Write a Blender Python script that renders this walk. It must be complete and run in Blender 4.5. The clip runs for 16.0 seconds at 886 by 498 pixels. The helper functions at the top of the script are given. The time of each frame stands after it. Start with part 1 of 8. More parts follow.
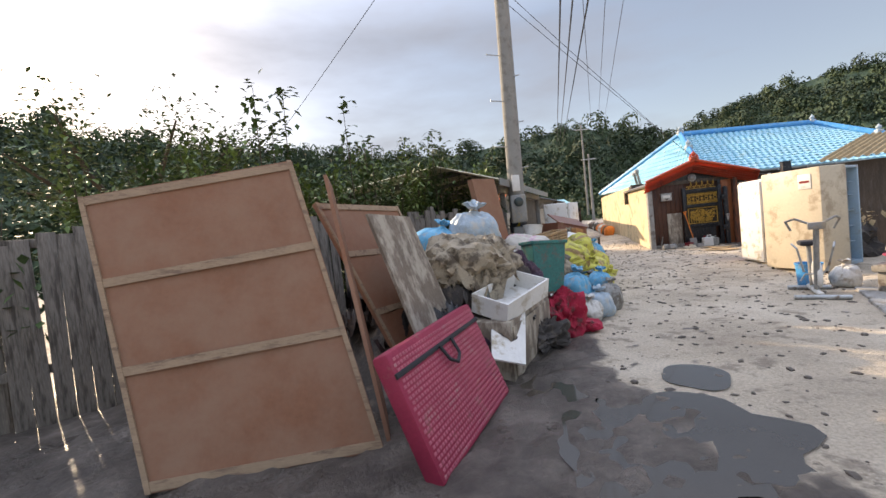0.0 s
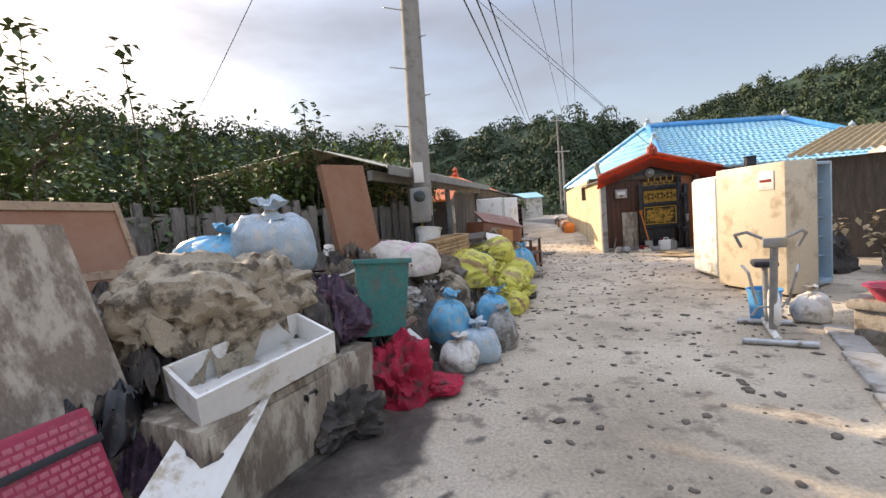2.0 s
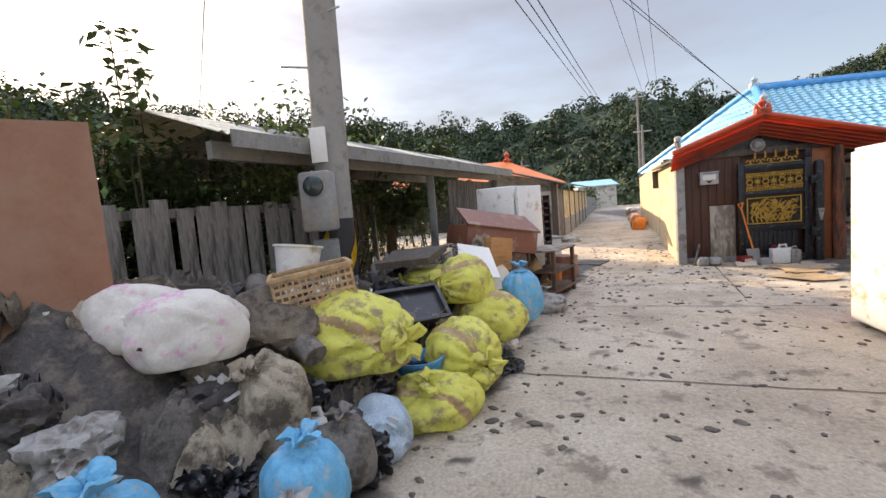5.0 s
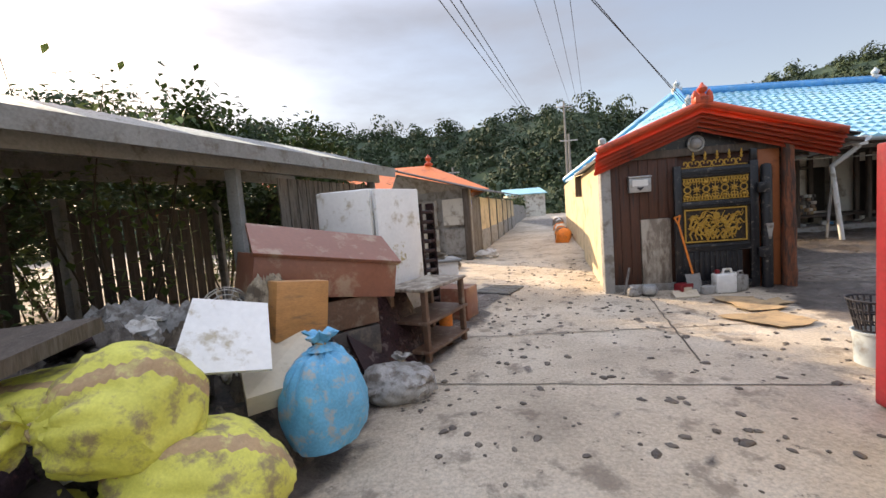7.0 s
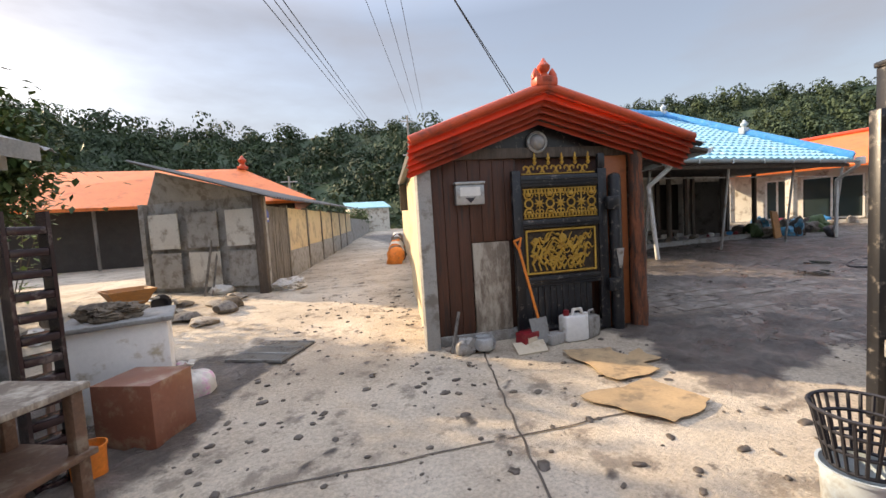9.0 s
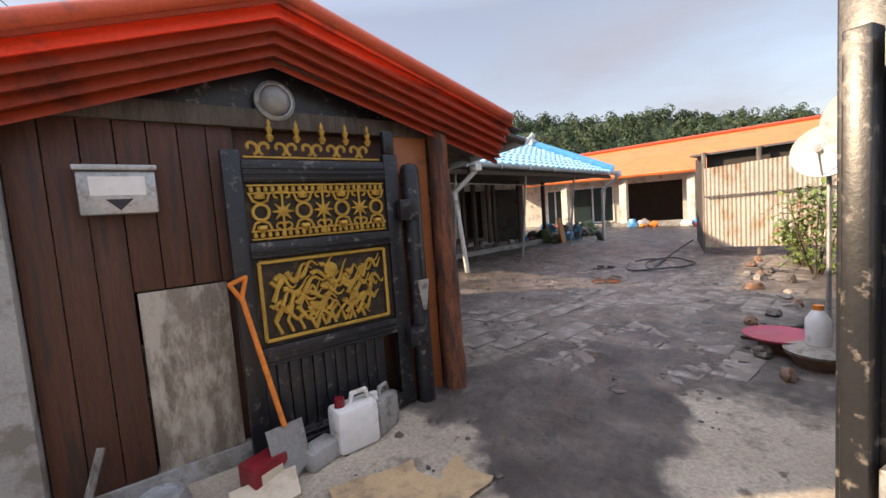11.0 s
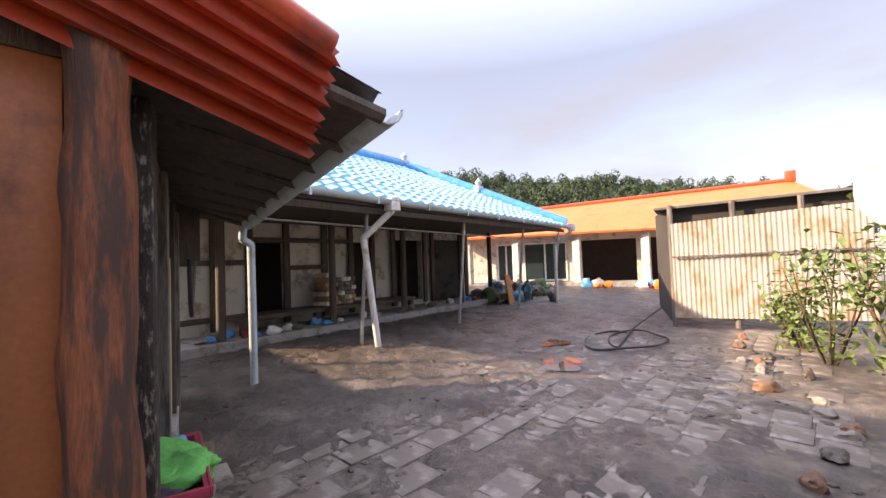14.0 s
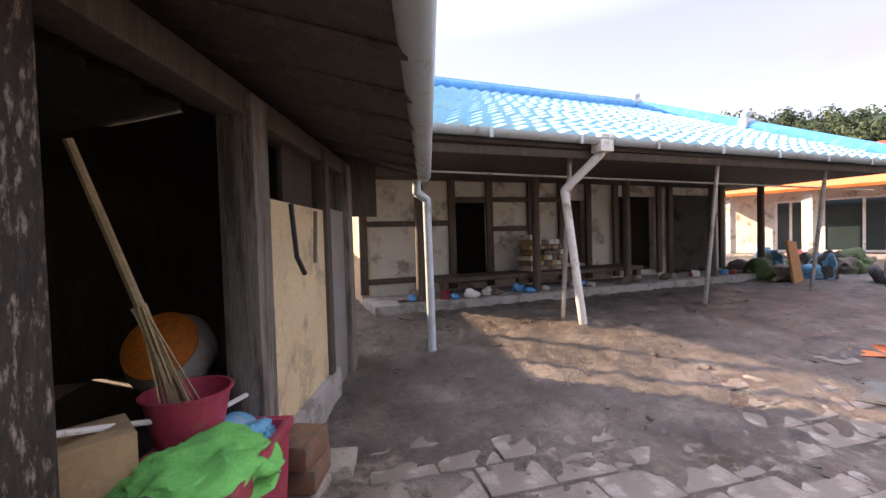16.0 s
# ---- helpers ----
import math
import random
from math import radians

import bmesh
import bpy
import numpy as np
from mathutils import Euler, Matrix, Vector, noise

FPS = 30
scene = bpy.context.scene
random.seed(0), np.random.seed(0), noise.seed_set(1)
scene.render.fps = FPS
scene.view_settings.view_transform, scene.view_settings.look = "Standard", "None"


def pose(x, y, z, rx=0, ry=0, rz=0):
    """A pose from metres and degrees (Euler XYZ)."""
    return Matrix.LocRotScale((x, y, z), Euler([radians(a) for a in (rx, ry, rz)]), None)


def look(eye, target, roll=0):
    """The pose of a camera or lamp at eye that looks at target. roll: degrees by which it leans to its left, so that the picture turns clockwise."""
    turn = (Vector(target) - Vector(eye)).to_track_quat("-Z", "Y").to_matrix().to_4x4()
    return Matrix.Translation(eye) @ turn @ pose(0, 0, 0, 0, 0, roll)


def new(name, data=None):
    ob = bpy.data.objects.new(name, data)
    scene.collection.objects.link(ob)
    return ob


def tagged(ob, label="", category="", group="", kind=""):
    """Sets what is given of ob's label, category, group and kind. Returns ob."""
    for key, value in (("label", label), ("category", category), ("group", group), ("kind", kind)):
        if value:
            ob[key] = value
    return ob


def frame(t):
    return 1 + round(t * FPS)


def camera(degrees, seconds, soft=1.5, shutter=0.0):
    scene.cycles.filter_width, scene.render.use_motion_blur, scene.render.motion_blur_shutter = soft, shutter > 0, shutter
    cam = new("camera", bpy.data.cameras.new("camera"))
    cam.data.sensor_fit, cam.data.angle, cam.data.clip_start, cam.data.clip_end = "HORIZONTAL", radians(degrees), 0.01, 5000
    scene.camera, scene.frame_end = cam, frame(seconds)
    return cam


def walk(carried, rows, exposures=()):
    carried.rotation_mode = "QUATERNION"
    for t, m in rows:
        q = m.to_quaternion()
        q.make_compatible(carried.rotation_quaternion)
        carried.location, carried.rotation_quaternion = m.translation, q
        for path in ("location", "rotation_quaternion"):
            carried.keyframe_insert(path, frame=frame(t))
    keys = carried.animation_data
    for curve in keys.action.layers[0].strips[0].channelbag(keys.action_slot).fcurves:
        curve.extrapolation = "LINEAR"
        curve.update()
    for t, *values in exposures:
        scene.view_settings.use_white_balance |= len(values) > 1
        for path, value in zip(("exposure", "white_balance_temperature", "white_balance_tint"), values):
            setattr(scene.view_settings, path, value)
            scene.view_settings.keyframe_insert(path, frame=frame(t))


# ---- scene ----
cam = camera(93.9, 16.0)
METRES, EYE, TILT, LEAN, TURN = 17.6, 1.5, 0.0, 0.0, 0.0
ROWS = [
    (0.0, 0.0, 0.0, 0.0, -0.26, -2.52, 5.96),
    (0.5, 0.0233, 0.0258, -0.0007, -4.21, -3.88, 6.24),
    (1.0, 0.0482, 0.0536, 0.0008, -5.46, -4.46, 6.09),
    (1.5, 0.0766, 0.0763, 0.0016, -4.73, -4.34, 5.4),
    (2.0, 0.0999, 0.1025, 0.002, -2.65, -4.16, 4.69),
    (2.5, 0.1206, 0.1268, 0.0007, 0.58, -4.43, 4.55),
    (3.0, 0.1398, 0.1563, 0.0006, 3.72, -4.49, 4.93),
    (5.5, 0.2107, 0.3211, 0.0044, 7.5, -5.01, 4.8),
    (6.0, 0.2242, 0.3589, 0.0031, 4.94, -5.44, 4.5),
    (6.5, 0.2389, 0.3975, 0.0044, 1.88, -5.12, 4.56),
    (7.0, 0.2557, 0.43, 0.0048, -0.95, -4.55, 4.42),
    (7.5, 0.2692, 0.4681, 0.0054, -4.46, -3.77, 4.17),
    (8.0, 0.2863, 0.502, 0.0049, -8.6, -3.48, 3.75),
    (8.5, 0.3058, 0.5378, 0.0051, -14.68, -3.72, 3.51),
    (9.0, 0.3288, 0.5647, 0.0039, -21.29, -4.04, 3.54),
    (9.5, 0.3496, 0.5898, 0.004, -28.34, -4.12, 3.74),
    (10.0, 0.372, 0.6126, 0.0045, -35.94, -4.08, 3.94),
    (12.5, 0.4894, 0.6882, 0.0056, -52.23, -4.09, 3.36),
    (13.0, 0.5093, 0.6945, 0.0058, -52.5, -1.39, 2.43),
    (13.5, 0.5312, 0.7019, 0.0056, -52.49, 1.13, 1.88),
    (14.0, 0.5471, 0.7043, 0.0051, -51.95, 2.04, 2.05),
    (14.5, 0.5656, 0.7148, 0.0026, -50.7, 1.56, 2.71),
    (15.0, 0.5829, 0.7211, 0.002, -46.67, 0.02, 3.45),
    (15.5, 0.5965, 0.7251, 0.0009, -34.51, -1.28, 2.83),
    (16.0, 0.6076, 0.7389, -0.0012, -20.66, -1.59, 1.71),
]
walk(cam, [(t, pose(0, 0, EYE, TILT, LEAN, TURN) @ pose(METRES * x, METRES * y, METRES * z, 90 + pitch, roll, yaw)) for t, x, y, z, yaw, pitch, roll in ROWS],
     exposures=[(0, 1.0, 7600, 15), (5.5, 1.15, 7700, 16), (10, 1.12, 7700, 15), (12.5, 1.65, 8000, 24), (14.5, 1.65, 7900, 24), (16, 2.0, 8100, 26)])

# ---- world and sun ----
SUN_AZ, SUN_EL = radians(-46), radians(24)
sun_dir = Vector((math.sin(SUN_AZ) * math.cos(SUN_EL), math.cos(SUN_AZ) * math.cos(SUN_EL), math.sin(SUN_EL)))
sun = new("sun", bpy.data.lights.new("sun", "SUN"))
sun.data.energy, sun.data.angle, sun.data.color = 3.6, radians(0.8), (1.0, 0.86, 0.66)
sun.matrix_world = look(sun_dir * 60, (0, 0, 0))

world = bpy.data.worlds.new("sky")
scene.world = world
world.use_nodes = True
wn, wl = world.node_tree.nodes, world.node_tree.links
wn.clear()
w_out, w_bg = wn.new("ShaderNodeOutputWorld"), wn.new("ShaderNodeBackground")
w_sky = wn.new("ShaderNodeTexSky")
w_sky.sky_type, w_sky.sun_disc = "NISHITA", False
w_sky.sun_elevation, w_sky.sun_rotation = SUN_EL, SUN_AZ
w_sky.air_density, w_sky.dust_density, w_sky.ozone_density = 1.0, 0.8, 1.5
w_tc, w_map = wn.new("ShaderNodeTexCoord"), wn.new("ShaderNodeMapping")
w_map.inputs["Scale"].default_value = (1.0, 1.0, 3.2)
w_noise, w_ramp = wn.new("ShaderNodeTexNoise"), wn.new("ShaderNodeValToRGB")
w_noise.inputs["Scale"].default_value = 2.1
w_noise.inputs["Detail"].default_value = 7
w_noise.inputs["Roughness"].default_value = 0.52
w_ramp.color_ramp.elements[0].position, w_ramp.color_ramp.elements[1].position = 0.40, 0.68
w_mix, w_cloud = wn.new("ShaderNodeMix"), wn.new("ShaderNodeRGB")
w_mix.data_type = "RGBA"
w_cloud.outputs[0].default_value = (1.55, 1.74, 2.15, 1)
w_scale = wn.new("ShaderNodeMath")
w_scale.operation = "MULTIPLY_ADD"
w_scale.inputs[1].default_value, w_scale.inputs[2].default_value = 0.4, 0.45
wl.new(w_tc.outputs["Generated"], w_map.inputs["Vector"])
wl.new(w_map.outputs["Vector"], w_noise.inputs["Vector"])
wl.new(w_noise.outputs["Fac"], w_ramp.inputs["Fac"])
wl.new(w_ramp.outputs["Color"], w_scale.inputs[0])
wl.new(w_scale.outputs[0], w_mix.inputs["Factor"])
wl.new(w_sky.outputs["Color"], w_mix.inputs["A"])
wl.new(w_cloud.outputs[0], w_mix.inputs["B"])
# a veiled sky is brighter overhead than along the horizon
# gain is added above the view so the ground gets more light
w_sep, w_high, w_gain = wn.new("ShaderNodeSeparateXYZ"), wn.new("ShaderNodeMapRange"), wn.new("ShaderNodeVectorMath")
w_high.inputs["From Min"].default_value, w_high.inputs["From Max"].default_value = 0.42, 1.0
w_high.inputs["To Min"].default_value, w_high.inputs["To Max"].default_value = 1.0, 4.6
w_gain.operation = "SCALE"
wl.new(w_tc.outputs["Generated"], w_sep.inputs[0])
wl.new(w_sep.outputs["Z"], w_high.inputs["Value"])
wl.new(w_mix.outputs["Result"], w_gain.inputs[0])
wl.new(w_high.outputs[0], w_gain.inputs["Scale"])
wl.new(w_gain.outputs[0], w_bg.inputs["Color"])
w_bg.inputs["Strength"].default_value = 0.125
wl.new(w_bg.outputs[0], w_out.inputs[0])


# ---- materials ----
def mat(name, col, rough=0.8, metal=0.0, dirt=None, amount=0.35, scale=3.0, grain=60.0, bump=0.25, var=0.25, spec=0.4, stretch=(1, 1, 1), edge=0.06):
    """A weathered surface: a base colour varied at two scales, patches of dirt with their own shape, and fine relief."""
    m = bpy.data.materials.new(name)
    m.use_nodes = True
    n, l = m.node_tree.nodes, m.node_tree.links
    b = n["Principled BSDF"]
    tc, mp = n.new("ShaderNodeTexCoord"), n.new("ShaderNodeMapping")
    mp.inputs["Scale"].default_value = stretch
    l.new(tc.outputs["Object"], mp.inputs["Vector"])
    big, fine = n.new("ShaderNodeTexNoise"), n.new("ShaderNodeTexNoise")
    for node, s, d in ((big, scale, 6), (fine, grain, 4)):
        node.inputs["Scale"].default_value, node.inputs["Detail"].default_value = s, d
        node.inputs["Roughness"].default_value = 0.62
        l.new(mp.outputs["Vector"], node.inputs["Vector"])
    add = n.new("ShaderNodeMath")
    add.operation = "ADD"
    l.new(big.outputs["Fac"], add.inputs[0])
    l.new(fine.outputs["Fac"], add.inputs[1])
    span = n.new("ShaderNodeMapRange")
    span.inputs["From Min"].default_value, span.inputs["From Max"].default_value = 0.7, 1.3
    span.inputs["To Min"].default_value, span.inputs["To Max"].default_value = 1 - var, 1 + var
    l.new(add.outputs[0], span.inputs["Value"])
    tint = n.new("ShaderNodeMix")
    tint.data_type, tint.blend_type = "RGBA", "MULTIPLY"
    tint.inputs["Factor"].default_value = 1
    tint.inputs["A"].default_value = (*col, 1)
    l.new(span.outputs[0], tint.inputs["B"])
    last = tint.outputs["Result"]
    b.inputs["Roughness"].default_value = rough
    if dirt:
        spot = n.new("ShaderNodeTexNoise")
        spot.inputs["Scale"].default_value, spot.inputs["Detail"].default_value = scale * 1.7, 9
        spot.inputs["Roughness"].default_value = 0.68
        off = n.new("ShaderNodeVectorMath")
        off.inputs[1].default_value = (7.3, 2.1, 5.7)
        l.new(mp.outputs["Vector"], off.inputs[0])
        l.new(off.outputs[0], spot.inputs["Vector"])
        cut = n.new("ShaderNodeMapRange")
        mid = 0.72 - 0.42 * amount
        cut.inputs["From Min"].default_value, cut.inputs["From Max"].default_value = mid - edge, mid + edge
        l.new(spot.outputs["Fac"], cut.inputs["Value"])
        mix = n.new("ShaderNodeMix")
        mix.data_type = "RGBA"
        l.new(cut.outputs[0], mix.inputs["Factor"])
        l.new(last, mix.inputs["A"])
        mix.inputs["B"].default_value = (*dirt, 1)
        last = mix.outputs["Result"]
    l.new(last, b.inputs["Base Color"])
    b.inputs["Metallic"].default_value = metal
    b.inputs["Specular IOR Level"].default_value = spec
    if bump:
        bp = n.new("ShaderNodeBump")
        bp.inputs["Strength"].default_value, bp.inputs["Distance"].default_value = bump, 0.01
        l.new(add.outputs[0], bp.inputs["Height"])
        l.new(bp.outputs[0], b.inputs["Normal"])
    return m


MUD = (0.12, 0.098, 0.078)
M = {}
M["mud"] = mat("wet_mud", (0.085, 0.068, 0.054), 0.45, dirt=(0.13, 0.105, 0.08), amount=0.4, scale=2.5, grain=30, bump=0.7, var=0.4)
M["timber_grey"] = mat("weathered_timber", (0.2, 0.18, 0.157), 0.85, dirt=(0.08, 0.07, 0.06), amount=0.4, scale=4, grain=40, stretch=(3, 3, 0.3), bump=0.5, var=0.4)
M["timber_dark"] = mat("dark_timber", (0.085, 0.066, 0.052), 0.7, dirt=(0.12, 0.1, 0.085), amount=0.3, scale=4, grain=40, stretch=(3, 3, 0.35), bump=0.5, var=0.45)
M["timber_red"] = mat("red_brown_boards", (0.085, 0.034, 0.02), 0.55, dirt=(0.045, 0.028, 0.022), amount=0.35, scale=3, grain=40, stretch=(5, 5, 0.25), bump=0.3, var=0.4)
M["post_red"] = mat("red_stained_post", (0.22, 0.075, 0.035), 0.7, dirt=(0.07, 0.04, 0.03), amount=0.5, scale=4, grain=35, stretch=(3, 3, 0.4), bump=0.8, var=0.5)
M["orange_board"] = mat("orange_brown_board", (0.36, 0.12, 0.045), 0.5, dirt=(0.2, 0.07, 0.03), amount=0.25, scale=2, grain=50, bump=0.1, var=0.15)
M["orange_roof"] = mat("orange_painted_metal", (0.56, 0.085, 0.035), 0.42, dirt=(0.3, 0.06, 0.035), amount=0.28, scale=2.2, grain=45, bump=0.15, var=0.15)
M["orange_tile"] = mat("bright_orange_roof", (0.78, 0.2, 0.055), 0.5, dirt=(0.6, 0.14, 0.04), amount=0.3, scale=1.0, grain=12, bump=0.15, var=0.12)
M["blue_tile"] = mat("blue_glazed_tile", (0.3, 0.6, 0.72), 0.38, dirt=(0.42, 0.62, 0.62), amount=0.3, scale=1.2, grain=18, bump=0.2, var=0.15)
M["blue_ridge"] = mat("blue_ridge_tile", (0.05, 0.3, 0.62), 0.4, dirt=(0.15, 0.4, 0.6), amount=0.3, scale=3, grain=25, bump=0.2)
M["plaster"] = mat("white_plaster", (0.6, 0.58, 0.52), 0.9, dirt=(0.3, 0.26, 0.21), amount=0.35, scale=1.5, grain=35, bump=0.25, var=0.12)
M["cream"] = mat("cream_wall", (0.66, 0.53, 0.33), 0.85, dirt=(0.4, 0.32, 0.22), amount=0.35, scale=1.5, grain=30, bump=0.25, var=0.12)
M["concrete"] = mat("grey_concrete", (0.33, 0.32, 0.3), 0.9, dirt=(0.2, 0.18, 0.155), amount=0.4, scale=3, grain=70, bump=0.35, var=0.2)
M["pole"] = mat("pole_concrete", (0.27, 0.265, 0.25), 0.85, dirt=(0.2, 0.19, 0.175), amount=0.35, scale=4, grain=90, bump=0.2, var=0.12)
M["slate"] = mat("grey_cement_sheet", (0.16, 0.155, 0.15), 0.85, dirt=(0.25, 0.23, 0.2), amount=0.3, scale=2, grain=30, bump=0.3, var=0.25)
M["shed_metal"] = mat("painted_shed_steel", (0.22, 0.22, 0.21), 0.55, dirt=(0.12, 0.1, 0.08), amount=0.3, scale=3, grain=40, bump=0.15)
M["corrugated"] = mat("faded_corrugated_sheet", (0.5, 0.44, 0.37), 0.6, dirt=(0.36, 0.24, 0.15), amount=0.42, scale=1.6, grain=25, stretch=(1, 1, 0.5), bump=0.15, var=0.2)
M["translucent"] = mat("yellowed_roof_sheet", (0.72, 0.66, 0.5), 0.5, dirt=(0.5, 0.42, 0.28), amount=0.35, scale=2, grain=30, bump=0.1)
M["black_paint"] = mat("black_gate_paint", (0.014, 0.015, 0.018), 0.36, dirt=(0.2, 0.18, 0.155), amount=0.2, scale=9, grain=45, bump=0.1, var=0.3, spec=0.5)
M["gold"] = mat("gold_paint", (0.52, 0.32, 0.065), 0.35, 0.35, dirt=(0.4, 0.22, 0.05), amount=0.3, scale=8, grain=60, bump=0.2, var=0.2)
M["opening_plate"] = mat("dark_opening", (0.03, 0.021, 0.014), 0.6, dirt=(0.08, 0.055, 0.03), amount=0.35, scale=9, grain=60, bump=0.3)
M["white_paint"] = mat("white_enamel", (0.72, 0.71, 0.68), 0.35, dirt=(0.42, 0.36, 0.26), amount=0.28, scale=3, grain=25, bump=0.05, var=0.07)
M["beige_panel"] = mat("beige_steel", (0.56, 0.48, 0.36), 0.45, dirt=(0.38, 0.3, 0.21), amount=0.35, scale=2, grain=25, bump=0.06, var=0.08)
M["grey_panel"] = mat("grey_steel", (0.25, 0.25, 0.245), 0.4, dirt=(0.32, 0.27, 0.2), amount=0.35, scale=3, grain=25, bump=0.06)
M["ice_blue"] = mat("pale_blue_liner", (0.33, 0.46, 0.56), 0.4, dirt=(0.3, 0.33, 0.33), amount=0.3, scale=3, grain=30, bump=0.05, var=0.1)
M["red_plastic"] = mat("red_enamel", (0.2, 0.012, 0.018), 0.4, dirt=(0.2, 0.05, 0.04), amount=0.3, scale=4, grain=30, bump=0.08)
M["steel"] = mat("galvanised_steel", (0.42, 0.43, 0.43), 0.42, 0.6, dirt=(0.2, 0.16, 0.12), amount=0.28, scale=5, grain=50, bump=0.1)
M["pvc"] = mat("white_pipe", (0.68, 0.68, 0.65), 0.45, dirt=(0.36, 0.32, 0.26), amount=0.3, scale=3, grain=30, bump=0.05, var=0.08)
M["gutter"] = mat("pale_gutter", (0.45, 0.52, 0.55), 0.45, dirt=(0.3, 0.29, 0.26), amount=0.3, scale=3, grain=30, bump=0.08, var=0.1)
M["wire"] = mat("black_cable", (0.025, 0.025, 0.03), 0.6, bump=0)
M["panel_brown"] = mat("brown_back_panel", (0.25, 0.11, 0.06), 0.7, dirt=(0.3, 0.18, 0.12), amount=0.42, scale=1.1, grain=30, bump=0.08, var=0.12, edge=0.2)
M["panel_pale"] = mat("pale_wood_batten", (0.33, 0.23, 0.15), 0.75, dirt=(0.2, 0.13, 0.09), amount=0.35, scale=4, grain=40, stretch=(0.4, 3, 3), bump=0.2, var=0.2)
M["board_worn"] = mat("mud_streaked_board", (0.2, 0.16, 0.124), 0.8, dirt=(0.42, 0.37, 0.3), amount=0.48, scale=2.2, grain=35, stretch=(2, 2, 0.7), bump=0.25, var=0.25)
M["leaf"] = mat("green_leaf", (0.055, 0.095, 0.03), 0.6, scale=2, grain=20, bump=0, var=0.5)
M["leaf_light"] = mat("young_leaf", (0.13, 0.19, 0.05), 0.55, scale=2, grain=20, bump=0, var=0.45)
M["leaf_far"] = mat("woodland_leaf", (0.04, 0.066, 0.034), 0.8, dirt=(0.055, 0.085, 0.035), amount=0.42, scale=0.12, grain=1.4, bump=0, var=0.55)
M["bark"] = mat("bark", (0.09, 0.07, 0.05), 0.9, scale=6, grain=50, bump=0.5, var=0.3)
# near-black colour that stands in for shade in rooms, gaps and the drain
M["dark"] = mat("painted_shade", (0.06, 0.053, 0.047), 0.9, dirt=(0.06, 0.05, 0.045), amount=0.4, scale=3, grain=30, bump=0.2)
M["cardboard"] = mat("trampled_cardboard", (0.42, 0.29, 0.16), 0.9, dirt=(0.25, 0.18, 0.11), amount=0.35, scale=3, grain=40, bump=0.15, var=0.15)
M["paver"] = mat("muddy_paver", (0.3, 0.265, 0.23), 0.55, dirt=(0.17, 0.14, 0.115), amount=0.55, scale=2.2, grain=40, bump=0.4, var=0.3)
M["jamb"] = mat("mud_speckled_timber", (0.035, 0.027, 0.022), 0.7, dirt=(0.3, 0.26, 0.21), amount=0.3, scale=14, grain=60, stretch=(2, 2, 0.6), bump=0.7, var=0.5)
M["glass_dark"] = mat("dark_glass", (0.03, 0.045, 0.045), 0.08, bump=0, var=0.05, spec=0.6)


# ---- mesh helpers ----
def box(bm, x0, x1, y0, y1, z0, z1, bevel=0.0, m=None):
    r = bmesh.ops.create_cube(bm, size=1)
    vs = r["verts"]
    bmesh.ops.transform(bm, matrix=Matrix.LocRotScale(((x0 + x1) / 2, (y0 + y1) / 2, (z0 + z1) / 2), None, (x1 - x0, y1 - y0, z1 - z0)), verts=vs)
    if bevel:
        es = list({e for v in vs for e in v.link_edges})
        g = bmesh.ops.bevel(bm, geom=es, offset=bevel, segments=2, profile=0.5, affect="EDGES")
        vs = list({v for f in g["faces"] for v in f.verts} | {v for v in vs if v.is_valid})
    if m is not None:
        bmesh.ops.transform(bm, matrix=m, verts=vs)
    return vs


def rod(bm, a, b, r0, r1=None, seg=10, caps=True):
    a, b = Vector(a), Vector(b)
    d = b - a
    r = bmesh.ops.create_cone(bm, cap_ends=caps, segments=seg, radius1=r0, radius2=r0 if r1 is None else r1, depth=d.length)
    bmesh.ops.transform(bm, matrix=Matrix.Translation((a + b) / 2) @ d.to_track_quat("Z", "Y").to_matrix().to_4x4(), verts=r["verts"])
    return r["verts"]


def tube(bm, pts, r, seg=8):
    pts = [Vector(p) for p in pts]
    for a, b in zip(pts, pts[1:]):
        rod(bm, a, b, r, r, seg)
    for p in pts[1:-1]:
        s = bmesh.ops.create_icosphere(bm, subdivisions=1, radius=r * 1.02)
        bmesh.ops.translate(bm, vec=p, verts=s["verts"])


def lathe(bm, profile, seg=24, m=None):
    rings = []
    for r, z in profile:
        rings.append([bm.verts.new((r * math.cos(2 * math.pi * i / seg), r * math.sin(2 * math.pi * i / seg), z)) for i in range(seg)])
    for a, b in zip(rings, rings[1:]):
        for i in range(seg):
            bm.faces.new((a[i], a[(i + 1) % seg], b[(i + 1) % seg], b[i]))
    if profile[0][0] > 0.001:
        bm.faces.new(list(reversed(rings[0])))
    if m is not None:
        bmesh.ops.transform(bm, matrix=m, verts=[v for r in rings for v in r])


def slab(bm, corners, thick):
    """A flat piece with thickness, its face on the corners in turn and its back below them."""
    c = [Vector(p) for p in corners]
    nrm = (c[1] - c[0]).cross(c[-1] - c[0]).normalized()
    top = [bm.verts.new(p) for p in c]
    low = [bm.verts.new(p - nrm * thick) for p in c]
    k = len(c)
    bm.faces.new(top)
    bm.faces.new(low[::-1])
    for i in range(k):
        bm.faces.new((top[i], low[i], low[(i + 1) % k], top[(i + 1) % k]))


def smooth(me, angle=0.7):
    me.polygons.foreach_set("use_smooth", [True] * len(me.polygons))
    me.set_sharp_from_angle(angle=angle)


